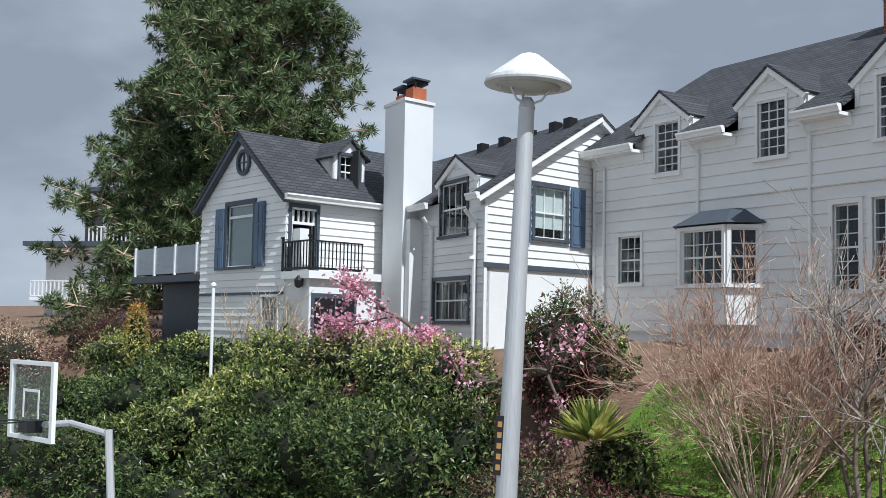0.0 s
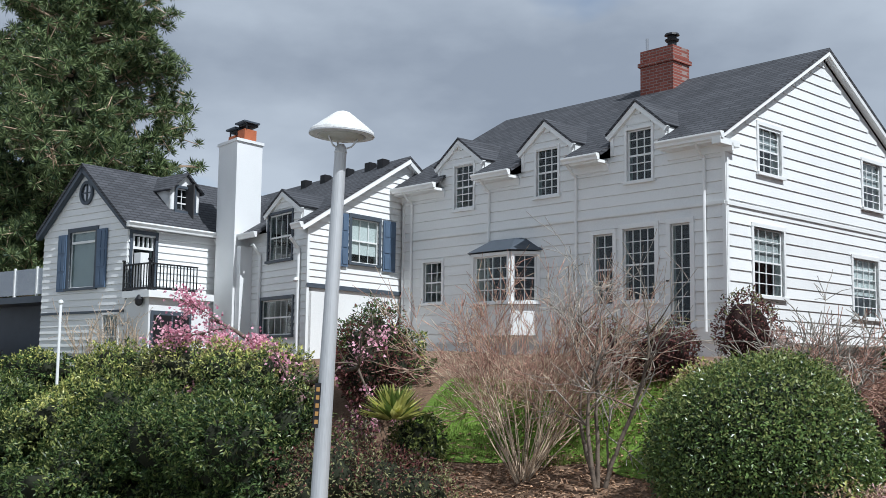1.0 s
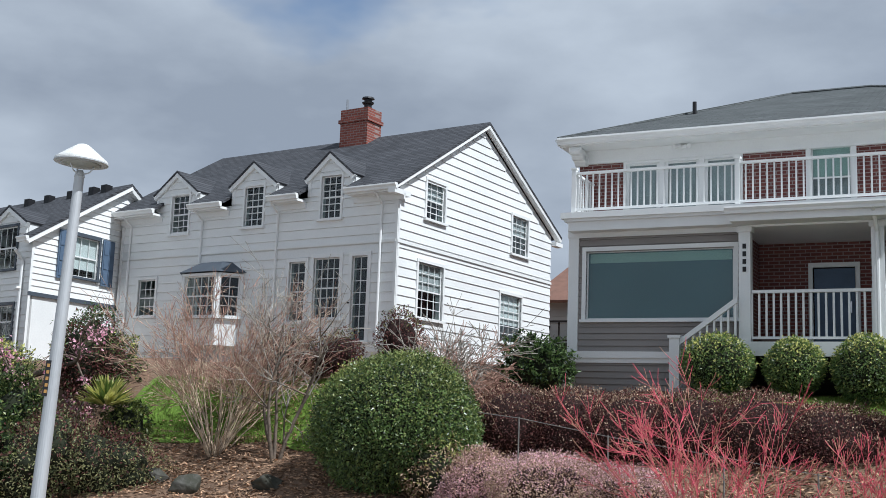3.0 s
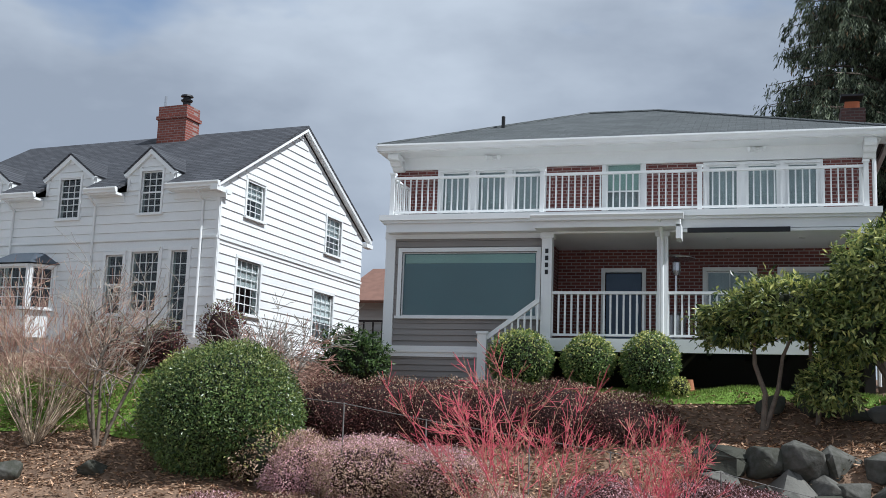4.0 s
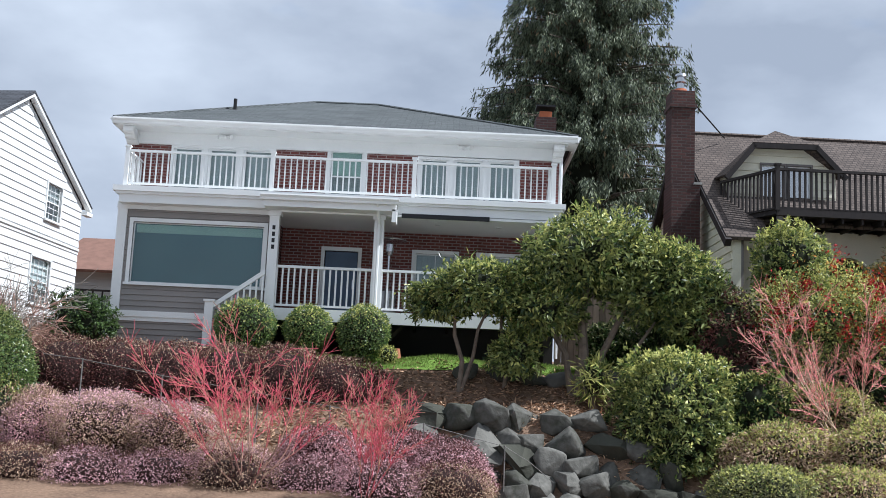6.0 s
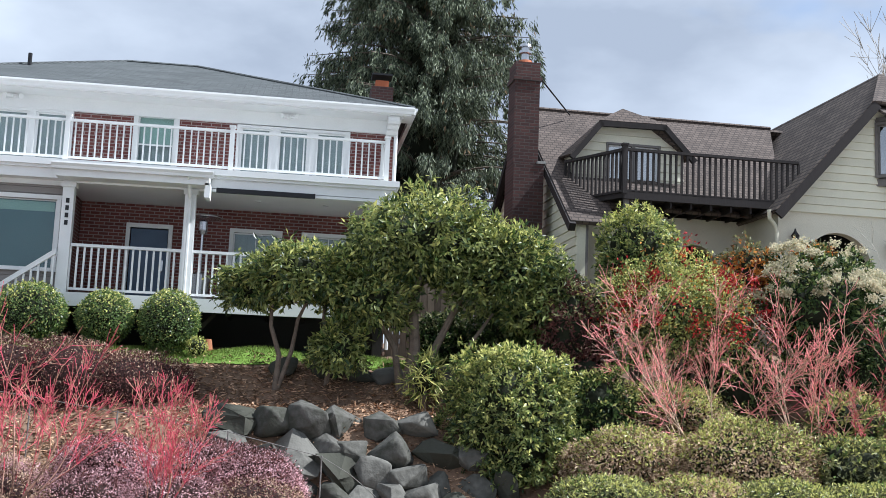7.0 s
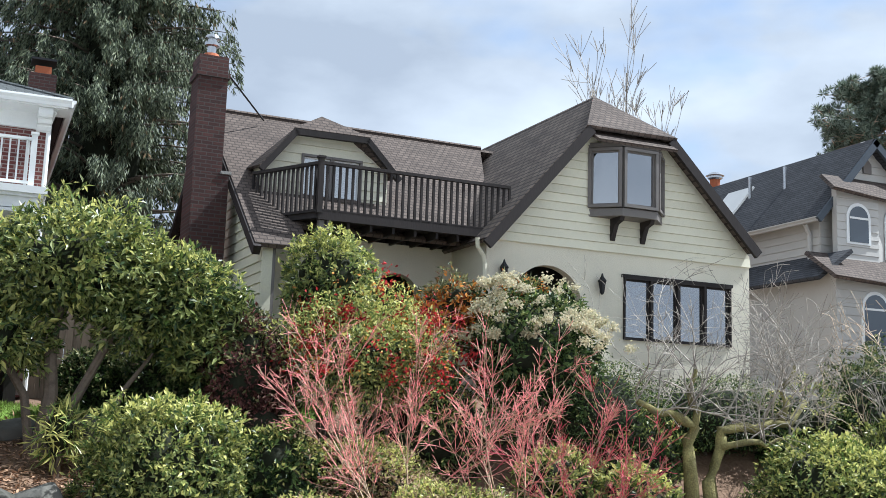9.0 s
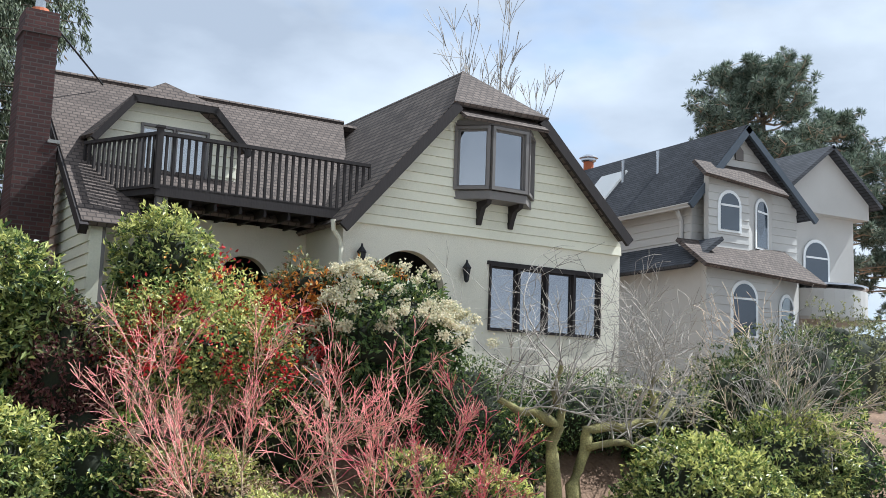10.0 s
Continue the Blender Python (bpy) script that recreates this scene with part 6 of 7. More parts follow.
def crown_points(at, rad, n, seed, amount=0.22, low=-0.75, inner=0.80, whorl=1, reach=0.0):
    """Places and outward directions of leaves on a crown; whorl: how many leaves sit round one twig end."""
    r = np.random.default_rng(seed + 1000)
    n = max(1, n // whorl)
    d = unit(r.normal(size=(n * 2, 3)))
    d = d[d[:, 2] > low][:n]
    fine = lumps(d, seed + 500, min(0.40, amount * 1.25), 40) if amount > 0.1 else 1.0
    f = lumps(d, seed, amount) * fine * (inner + (1 - inner) * r.uniform(0, 1, len(d)) ** 0.6) * (1.02 + np.abs(r.normal(size=len(d))) * 0.05)
    p = np.array(at) + d * np.array(rad) * f[:, None]
    if whorl > 1:
        p, d = np.repeat(p, whorl, axis=0), np.repeat(d, whorl, axis=0)
        p = p + r.normal(size=p.shape) * reach
    return p, d, r


def shrub(at, rad, n, size, mat, label, seed, mat2=None, share=0.2, inner=INNER, amount=0.22, category="shrub", group="", droop=0.1, low=-0.8, name="shrub", stems=True, ratio=0.42, core_size=0.72, inner_share=0.72):
    """A leafy shrub: stems, a dark solid inside for the shade, and leaves standing off the shell in whorls."""
    x, y, z = at
    g = hz(x, y)
    t = thing(name, (x, y, g), label, category, group)
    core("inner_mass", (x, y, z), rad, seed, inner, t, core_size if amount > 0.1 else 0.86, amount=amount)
    p, d, r = crown_points((x, y, z), rad, n, seed, amount, low, inner_share if amount > 0.1 else 0.86, 9 if size >= 0.095 and amount > 0.1 else 1, size * 0.28)
    ax = unit(d * 0.55 + r.normal(size=d.shape) * 0.75 - np.array((0, 0, droop)))
    up = unit(d + r.normal(size=d.shape) * 0.45 + np.array((0, 0, 0.5)))
    L = size * r.uniform(0.6, 1.25, len(p))
    # The second leaf colour is weighted upwards to paint in sunlit tops.
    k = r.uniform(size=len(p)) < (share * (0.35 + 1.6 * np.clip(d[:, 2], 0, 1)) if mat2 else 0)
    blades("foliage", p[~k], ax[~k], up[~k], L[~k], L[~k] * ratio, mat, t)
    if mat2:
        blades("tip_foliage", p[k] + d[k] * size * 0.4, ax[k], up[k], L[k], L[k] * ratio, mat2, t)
    if stems:
        for i in range(4):
            a = 6.28 * i / 4 + seed
            s = 0.25 * rad[0]
            part("stem", tube(bmesh.new(), [(x + 0.3 * s * math.cos(a), y + 0.3 * s * math.sin(a), hz(x, y) - 0.05), (x + s * math.cos(a), y + s * math.sin(a), z)], [0.04, 0.025], 6), BARK, t)
    return t


def tubes(name, segs, mat, parent, label="", sides=3):
    """Twigs: tapered bars from rows of (start, end, radius, radius)."""
    s = np.array(segs)
    a, b, ra, rb = s[:, :3], s[:, 3:6], s[:, 6:7], s[:, 7:8]
    d = unit(b - a)
    u = unit(np.cross(d, np.array((0.3, 0.2, 0.93))))
    w = np.cross(d, u)
    v = np.empty((len(s), sides * 2, 3))
    for k in range(sides):
        c, n = math.cos(2 * math.pi * k / sides), math.sin(2 * math.pi * k / sides)
        v[:, k], v[:, sides + k] = a + (u * c + w * n) * ra, b + (u * c + w * n) * rb
    f = np.array([(k, (k + 1) % sides, sides + (k + 1) % sides, sides + k) for k in range(sides)])
    F = (np.arange(len(s))[:, None, None] * sides * 2 + f[None]).reshape(-1, 4)
    return tagged(raw(name, v.reshape(-1, 3), F, mat, parent, label, smooth=True), kind="stuff")


def grow(r, segs, p, d, length, rad, level, cfg, tips=None):
    """Add one branch and its side branches to segs. cfg: a row a level of (children, spread, length share, wander, lift)."""
    n = max(3, int(length / cfg["seg"]))
    kids, spread, share, wander, lift = cfg["levels"][level]
    step = length / n
    pts = [p]
    for i in range(n):
        d = d + r.normal(size=3) * wander
        d[2] += lift
        d = d / np.linalg.norm(d)
        q = p + d * step
        r0, r1 = rad * (1 - 0.75 * i / n), rad * (1 - 0.75 * (i + 1) / n)
        segs.append((*p, *q, max(r0, cfg["thin"]), max(r1, cfg["thin"])))
        p = q
        pts.append(p)
        if level + 1 < len(cfg["levels"]) and i >= n * cfg.get("bare", 0.25):
            for _ in range(r.poisson(kids / (n * (1 - cfg.get("bare", 0.25))))):
                e = d + r.normal(size=3) * spread
                e = e / np.linalg.norm(e)
                grow(r, segs, p, e, length * share * r.uniform(0.6, 1.15), max(rad * (1 - 0.7 * i / n) * 0.6, cfg["thin"]), level + 1, cfg, tips)
    if tips is not None:
        tips.append((*p, *d))


def bare_shrub(at, stems, height_, spread, mat, label, seed, levels, category="shrub", name="bare_shrub", base=0.12, rad=0.018, thin=0.005, seg=0.16, mats=None, bare=0.25, group="", split=0.0):
    x, y = at[:2]
    g = hz(x, y) if len(at) < 3 else at[2]
    t = thing(name, (x, y, g), label, category, group)
    r = np.random.default_rng(seed)
    cfg = dict(levels=levels, thin=thin, seg=seg, bare=bare)
    sets = [[] for _ in (mats or [mat])] if not split else [[]]
    for i in range(stems):
        a, s = r.uniform(0, 6.28), spread * math.sqrt(r.uniform(0.02, 1))
        d = np.array((math.cos(a) * s, math.sin(a) * s, 1.0))
        p = np.array((x + base * math.cos(a) * r.uniform(), y + base * math.sin(a) * r.uniform(), g - 0.05))
        grow(r, sets[i % len(sets)], p, d / np.linalg.norm(d), height_ * r.uniform(0.65, 1.1), rad * r.uniform(0.6, 1.2), 0, cfg)
    if split:
        rows = np.array(sets[0])
        thick = rows[:, 7] > split * r.uniform(0.6, 1.6, len(rows))
        sets = [rows[thick], rows[~thick]]
    for sg, m in zip(sets, mats or [mat]):
        tubes("branchwork", sg, m, t)
    return t


# left-hand laurel and rhododendron hedge
for i, (x, y, z, rx, ry, rz, m, n, s) in enumerate((
        (-33.0, 16.2, 1.0, 2.6, 1.7, 1.35, LEAF_DARK, 7000, 0.17), (-29.2, 15.6, 1.15, 2.6, 1.7, 1.40, LEAF_DARK, 9000, 0.16), (-25.6, 15.6, 1.1, 2.5, 1.8, 1.50, LEAF_MID, 10000, 0.15),
        (-22.6, 15.4, 0.95, 2.2, 1.7, 1.45, LEAF_DARK, 9000, 0.15), (-20.0, 14.7, 0.55, 1.75, 1.5, 1.80, LEAF_DARK, 10000, 0.14), (-17.9, 14.4, 0.55, 1.55, 1.4, 2.02, LEAF_DARK, 11000, 0.14),
        (-27.5, 13.9, -0.1, 3.4, 1.4, 1.45, LEAF_DARK, 9000, 0.15), (-22.8, 13.8, -0.2, 2.6, 1.3, 1.35, LEAF_DARK, 8000, 0.15))):
    shrub((x, y, z), (rx, ry, rz), n * 2, s * 0.68, m, ("dense glossy green rhododendron in the hedge", "tall dark green rounded rhododendron in the hedge")[m is LEAF_DARK], 10 + i, LEAF_YEL if m is LEAF_MID else LEAF_MID, 0.28, amount=0.58, category="shrub", group="hedge shrubs")
shrub((-16.6, 14.7, 0.35), (1.5, 1.1, 1.25), 9000, 0.07, LEAF_OLIVE, "low dull olive shrub with small leaves", 31, LEAF_PURPLE, 0.3, amount=0.3)
shrub((-15.4, 15.2, 0.35), (1.2, 0.9, 0.95), 6000, 0.07, LEAF_OLIVE, "low dull olive shrub with small leaves", 32, LEAF_PURPLE, 0.4, amount=0.3)
shrub((-18.2, 17.4, 2.55), (0.95, 0.9, 1.15), 7000, 0.08, LEAF_PURPLE, "dark purplish evergreen shrub", 33, LEAF_DARK, 0.4, amount=0.35)
shrub((-21.6, 16.6, 2.2), (0.8, 0.7, 0.8), 3000, 0.09, LEAF_MID, "light green shrub under the plum tree", 34, LEAF_YEL, 0.4)
shrub((-31.8, 16.4, 2.7), (0.35, 0.3, 0.85), 2200, 0.07, LEAF_YEL, "small golden conifer behind the hedge", 35, LEAF_ORANGE, 0.3, category="conifer")
shrub((-38.5, 15.5, 1.7), (2.4, 1.5, 1.4), 6000, 0.09, LEAF_PURPLE, "reddish brown shrub beyond the hedge", 36, TANTWIG, 0.5)
shrub((-36.5, 18.2, 2.5), (1.5, 1.0, 0.9), 3500, 0.08, LEAF_PURPLE, "dark purple shrub by the deck", 37)

# climbing bare vine on the wing of the white house
vine = thing("vine", (-31.5, 18.4, 2.3), "bare brown vine on the white wall", "vine")
rv = np.random.default_rng(5)
sg = []
for i in range(46):
    grow(rv, sg, np.array((-32.2 + 3.2 * rv.uniform(), 18.95, 2.2)), np.array((rv.normal() * 0.2, -0.05, 1.0)), rv.uniform(0.8, 1.6), 0.016, 0, dict(levels=[(5, 0.5, 0.4, 0.12, 0), (2, 0.6, 0.4, 0.15, 0)], thin=0.007, seg=0.15))
tubes("branchwork", sg, BARK_PALE, vine)
settle(vine, (-28.632, 22.334, 8.093), (-26.2541, 20.5754, 7.7874), (0.9465, -0.0088, -0.0588, 0.8375), 0.9303)

# blossoming plum
plum = thing("plum_tree", (-19.4, 17.0, hz(-19.4, 17.0)), "old plum tree with pink blossom on dark limbs", "tree")
rp_ = np.random.default_rng(8)
segs, tips = [], []
cfgp = dict(levels=[(8, 0.45, 0.32, 0.08, -0.012), (6, 0.5, 0.5, 0.12, 0.0), (4, 0.5, 0.5, 0.12, 0.01)], thin=0.008, seg=0.25, bare=0.2)
b0 = np.array((-19.4, 17.0, hz(-19.4, 17.0)))
for d, L, rr in (((0.05, 0, 1), 1.8, 0.13), ((-0.95, -0.05, 0.20), 3.0, 0.10), ((-0.97, 0.1, 0.17), 4.1, 0.10), ((0.95, 0, 0.32), 3.2, 0.08), ((0.8, 0.1, 0.45), 1.8, 0.07), ((-0.9, 0.1, 0.36), 2.2, 0.08)):
    d = np.array(d) / np.linalg.norm(d)
    grow(rp_, segs, b0 + np.array((0, 0, 1.45)) if L != 1.8 else b0, d, L, rr, 0, cfgp, tips)
tubes("limb_frame", segs, BARK, plum, sides=5)
ends = np.array(segs)
pick = ends[(ends[:, 6] < 0.035)]
pick = pick[(pick[:, 0] < -21.0) | ((pick[:, 0] < -18.6) & (np.arange(len(pick)) % 3 == 0)) | (np.arange(len(pick)) % 14 == 0)]
sel = rp_.integers(0, len(pick), 5200)
pos = pick[sel, 3:6] + rp_.normal(size=(5200, 3)) * 0.10
blades("blossom", pos, rp_.normal(size=pos.shape), rp_.normal(size=pos.shape), 0.075, 0.07, BLOSSOM, plum)

# strap-leaved plant
strap = thing("strap_leaf_plant", (-16.4, 16.2, hz(-16.4, 16.2)), "clump of yellow-green strap leaves", "plant")
rs = np.random.default_rng(9)
a = rs.uniform(0, 6.28, 130)
el = rs.uniform(0.15, 1.3, 130)
dv_ = np.stack([np.cos(a) * np.cos(el), np.sin(a) * np.cos(el), np.sin(el)], -1)
blades("foliage", np.array((-16.4, 16.2, hz(-16.4, 16.2) + 1.05)) + dv_ * 0.1, dv_, np.tile((0, 0, 1.0), (130, 1)), 0.6, 0.12, LEAF_YEL, strap)
shrub((-16.4, 16.8, 1.05), (0.6, 0.5, 0.70), 2400, 0.10, LEAF_MID, "low green growth round the strap-leaved plant", 39)

# bare shrub and sapling on the lawn
bare_shrub((-14.15, 16.9), 44, 2.75, 0.85, BARK_PALE, "large bare twiggy shrub with tan stems", 41, [(11, 0.42, 0.38, 0.06, 0.01), (9, 0.45, 0.42, 0.08, 0.02), (5, 0.5, 0.45, 0.08, 0.02)], mats=[BARK_PALE, BARK_ROSE], split=0.0046, rad=0.02, thin=0.0042, seg=0.15, bare=0.35)
bare_shrub((-12.6, 16.75), 5, 3.3, 0.45, BARK, "bare young tree with dark grey-brown stems", 42, [(10, 0.65, 0.42, 0.09, 0.02), (5, 0.5, 0.5, 0.10, 0.01), (2, 0.5, 0.5, 0.1, 0.0)], category="tree", name="young_tree", mats=[BARK, BARK_GREY], split=0.011, rad=0.042, thin=0.005, seg=0.2, bare=0.3)
shrub((-11.1, 17.3, 1.75), (0.55, 0.5, 0.85), 2600, 0.08, TANTWIG, "thin yellowish shrub beside the young tree", 43, LEAF_YEL, 0.35)
for i, (x, y, z, rx, rz) in enumerate(((-13.9, 19.0, 2.75, 0.75, 0.6), (-12.7, 19.05, 2.75, 0.7, 0.6), (-11.3, 19.3, 3.05, 0.6, 0.85))):
    shrub((x, y, z), (rx, 0.5, rz), 2600, 0.07, LEAF_PURPLE, "dark purple-leaved shrub by the white house", 44 + i, LEAF_OLIVE, 0.2, inner=INNER_RED, group="purple shrubs")
bare_shrub((-9.7, 18.4), 26, 1.5, 0.9, BARK_ROSE, "low weeping bare shrub", 48, [(10, 0.5, 0.6, 0.10, -0.05), (6, 0.5, 0.5, 0.12, -0.06), (3, 0.5, 0.5, 0.1, -0.05)], mats=[BARK_ROSE, BARK_GREY], rad=0.022, thin=0.006, seg=0.15)
shrub((-8.6, 20.3, 2.6), (0.85, 0.6, 0.75), 4500, 0.10, LEAF_DARK, "dark laurel bush between the houses", 49)

# clipped round bush
shrub((-9.72, 16.4, 1.30), (1.50, 1.35, 1.30), 52000, 0.062, LEAF_BOX, "large clipped round evergreen bush", 50, LEAF_MID, 0.45, amount=0.07, low=-0.95, ratio=0.5)
shrub((-8.6, 15.75, 0.62), (0.75, 0.5, 0.7), 2200, 0.07, TANTWIG, "dry twiggy patch at the foot of the bush", 51, LEAF_YEL, 0.3, amount=0.3)

# dark red-brown hedge
for i in range(6):
    x = -8.05 + 1.12 * i
    shrub((x, 18.0 + 0.08 * (i % 2), 1.30 - 0.05 * (i == 5)), (1.12, 0.85, 0.84 - 0.12 * (i == 5)), 15000, 0.05, LEAF_PURPLE, "low dark red-brown clipped hedge", 55 + i, TANTWIG, 0.16, inner=INNER_RED, amount=0.09, category="hedge", group="red-brown hedge")

# tan and pink mounds by the street
for i, (x, y, z, rx, ry, rz, m, m2, lab) in enumerate((
        (-6.35, 15.3, 0.30, 1.05, 0.8, 0.78, TANTWIG, HEATHER, "rounded tan mound of twiggy growth"), (-5.1, 15.2, 0.22, 0.9, 0.8, 0.70, TANTWIG, HEATHER, "rounded tan mound of twiggy growth"),
        (-7.8, 15.7, 0.30, 0.7, 0.6, 0.70, HEATHER, TANTWIG, "pinkish brown mound of heather"), (-2.35, 15.0, 0.0, 0.8, 0.7, 0.55, HEATHER, LEAF_PURPLE, "pink flowering heather mound"),
        (-0.9, 15.0, 0.0, 0.9, 0.7, 0.55, HEATHER, LEAF_PURPLE, "pink flowering heather mound"), (-0.15, 14.75, -0.15, 0.85, 0.6, 0.60, HEATHER, LEAF_PURPLE, "pink flowering heather mound"), (-3.9, 14.6, -0.25, 1.0, 0.6, 0.5, HEATHER, TANTWIG, "pink flowering heather mound"))):
    shrub((x, y, z), (rx, ry, rz), 17000, 0.045, m, lab, 60 + i, m2, 0.35, inner=INNER_RED, amount=0.15, category="heather", name="heather", stems=False, low=-0.5)

for i in range(8):
    x = -8.6 + 1.22 * i
    shrub((x, 13.95 + 0.12 * (i % 2), -0.42), (0.85, 0.6, 0.50), 5000, 0.045, (HEATHER, TANTWIG, HEATHER)[i % 3], "low mound of heather along the street edge", 300 + i, LEAF_PURPLE, 0.3, inner=INNER_RED, amount=0.15, category="heather", name="heather", stems=False, low=-0.3, group="street edge heather")
for i in range(5):
    x = 5.2 + 1.5 * i
    shrub((x, 14.2 + 0.15 * (i % 2), -0.30), (1.0, 0.6, 0.55), 9000, 0.07, (LEAF_OLIVE, TANTWIG, LEAF_OLIVE)[i % 3], "low mixed ground cover along the street edge", 320 + i, LEAF_YEL, 0.3, amount=0.15, category="ground cover", name="ground_cover", stems=False, low=-0.3, group="street edge ground cover")
# red dogwoods
DOG = [(10, 0.42, 0.36, 0.085, 0.04), (9, 0.42, 0.44, 0.10, 0.06), (6, 0.45, 0.45, 0.10, 0.06)]
DOG_LOOSE = [(15, 0.46, 0.30, 0.075, 0.02), (10, 0.48, 0.42, 0.10, 0.03), (5, 0.5, 0.45, 0.12, 0.03)]
bare_shrub((-3.45, 13.6), 13, 2.4, 0.95, BARK_RED, "bare dogwood with crimson twigs", 70, DOG, mats=[BARK_ROSE, BARK_RED], split=0.0075, rad=0.018, thin=0.0042, seg=0.16, name="red_dogwood")
bare_shrub((-1.5, 13.6), 9, 1.5, 0.8, BARK_RED, "small bare dogwood with crimson twigs", 71, DOG, rad=0.014, thin=0.0042, seg=0.14, name="red_dogwood")
bare_shrub((7.45, 15.9), 9, 2.95, 1.0, BARK_CORAL, "bare dogwood with coral-red twigs", 72, DOG_LOOSE, mats=[BARK_TAN, BARK_CORAL], split=0.0062, rad=0.019, thin=0.0038, seg=0.15, name="coral_dogwood")
bare_shrub((9.3, 15.9), 9, 2.75, 1.0, BARK_CORAL, "bare dogwood with coral-red twigs", 73, DOG_LOOSE, mats=[BARK_TAN, BARK_CORAL], split=0.0062, rad=0.019, thin=0.0038, seg=0.15, name="coral_dogwood")
bare_shrub((10.7, 15.7), 8, 2.3, 0.95, BARK_RED, "small bare dogwood with crimson twigs", 74, DOG_LOOSE, mats=[BARK_ROSE, BARK_RED], split=0.006, rad=0.02, thin=0.0045, seg=0.16, name="red_dogwood")

# clipped balls in front of the porch
for i, (x, rx, rz) in enumerate(((-4.86, 0.68, 0.58), (-3.42, 0.52, 0.52), (-2.15, 0.58, 0.60))):
    shrub((x, 20.25, 2.70 - 0.02 * i), (rx, 0.55, rz), 7000, 0.06, LEAF_BOX, "clipped rounded boxwood before the porch", 80 + i, LEAF_YEL, 0.3, amount=0.06, low=-0.98, group="clipped boxwoods", ratio=0.5)
shrub((-1.55, 20.0, 2.18), (0.2, 0.2, 0.2), 700, 0.05, LEAF_YEL, "tiny clipped green ball on the lawn", 84, amount=0.05, low=-0.98, ratio=0.5, stems=False)

# rhododendron tree
rho = thing("rhododendron_tree", (2.5, 18.3, hz(2.5, 18.3)), "old rhododendron tree with glossy leaves and bare trunks", "tree")
for (x0, y0), (x1, y1, z1), rr in (((2.5, 18.3), (2.7, 18.3, 3.9), 0.13), ((2.6, 18.3), (3.9, 18.2, 3.8), 0.09), ((2.4, 18.35), (1.5, 18.3, 3.8), 0.08), ((0.05, 18.4), (-0.1, 18.4, 3.2), 0.06), ((0.08, 18.4), (0.7, 18.4, 3.4), 0.05), ((3.2, 18.2), (4.1, 18.2, 3.0), 0.06), ((1.0, 18.5), (0.9, 18.4, 3.4), 0.05)):
    g = hz(x0, y0)
    part("trunk", tube(bmesh.new(), [(x0, y0, g - 0.05), (x0 + 0.25 * (x1 - x0) + 0.08, y0, g + 0.35 * (z1 - g)), (x0 + 0.6 * (x1 - x0) - 0.05, (y0 + y1) / 2, g + 0.65 * (z1 - g)), (x1, y1, z1)], [rr, rr * 0.85, rr * 0.7, rr * 0.4], 8), BARK, rho)
for i, (c, rad, n) in enumerate((((2.75, 18.2, 4.28), (1.85, 1.2, 1.04), 11500), ((0.5, 18.2, 3.55), (1.55, 1.0, 0.62), 7000), ((4.3, 18.1, 3.80), (1.2, 1.0, 1.02), 7000), ((1.7, 18.1, 3.1), (1.1, 0.8, 0.6), 3500), ((-0.6, 18.3, 3.2), (0.6, 0.6, 0.45), 1800), ((1.2, 17.9, 2.2), (0.6, 0.5, 0.55), 1500), ((4.8, 18.0, 3.0), (0.6, 0.6, 0.5), 1500))):
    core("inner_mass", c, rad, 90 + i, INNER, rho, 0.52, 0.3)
    p, d, r = crown_points(c, rad, n, 90 + i, 0.34, -0.9, 0.62, 8, 0.045)
    ax = unit(d * 0.6 + r.normal(size=d.shape) * 0.7 - np.array((0, 0, 0.15)))
    up = unit(d + r.normal(size=d.shape) * 0.4 + np.array((0, 0, 0.6)))
    L = 0.15 * r.uniform(0.6, 1.25, len(p))
    # Yellow-green leaves thicken towards the top, painting sunlight on the crown.
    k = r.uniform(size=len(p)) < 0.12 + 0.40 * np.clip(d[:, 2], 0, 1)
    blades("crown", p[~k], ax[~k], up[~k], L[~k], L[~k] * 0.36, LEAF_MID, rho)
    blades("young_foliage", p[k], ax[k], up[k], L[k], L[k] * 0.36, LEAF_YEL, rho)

# bushes on the bank
shrub((4.15, 16.3, 0.95), (1.24, 1.1, 1.42), 22000, 0.10, LEAF_MID, "dense round green bush on the bank", 100, LEAF_YEL, 0.35, amount=0.18)
shrub((2.75, 17.6, 1.7), (0.3, 0.3, 0.45), 500, 0.22, LEAF_YEL, "tuft of yellow-green leaves", 101, ratio=0.15)
nd = shrub((7.45, 17.3, 3.0), (1.85, 1.2, 1.40), 20000, 0.085, LEAF_MID, "loose nandina shrub with red berries and leaves", 102, LEAF_YEL, 0.8, amount=0.5, core_size=0.40, inner_share=0.4)
p, d, r = crown_points((7.45, 17.3, 3.05), (1.95, 1.3, 1.45), 7000, 103, 0.4, -0.3)
spots = p[r.integers(0, len(p), 60)]
pp = np.repeat(spots, 46, axis=0) + r.normal(size=(60 * 46, 3)) * np.repeat(r.uniform(0.03, 0.13, (60, 1)), 46, axis=0) * np.array((1, 1, 1.5))
blades("red_foliage", pp, r.normal(size=pp.shape), r.normal(size=pp.shape), 0.075, 0.042, LEAF_RED, nd)
ot = p[r.uniform(size=len(p)) < 0.07]
blades("bronze_foliage", ot, r.normal(size=ot.shape), r.normal(size=ot.shape), 0.08, 0.04, LEAF_ORANGE, nd)
shrub((6.95, 18.2, 4.22), (0.82, 0.8, 1.05), 8000, 0.10, LEAF_MID, "tall green bush below the deck", 105, LEAF_YEL, 0.35)
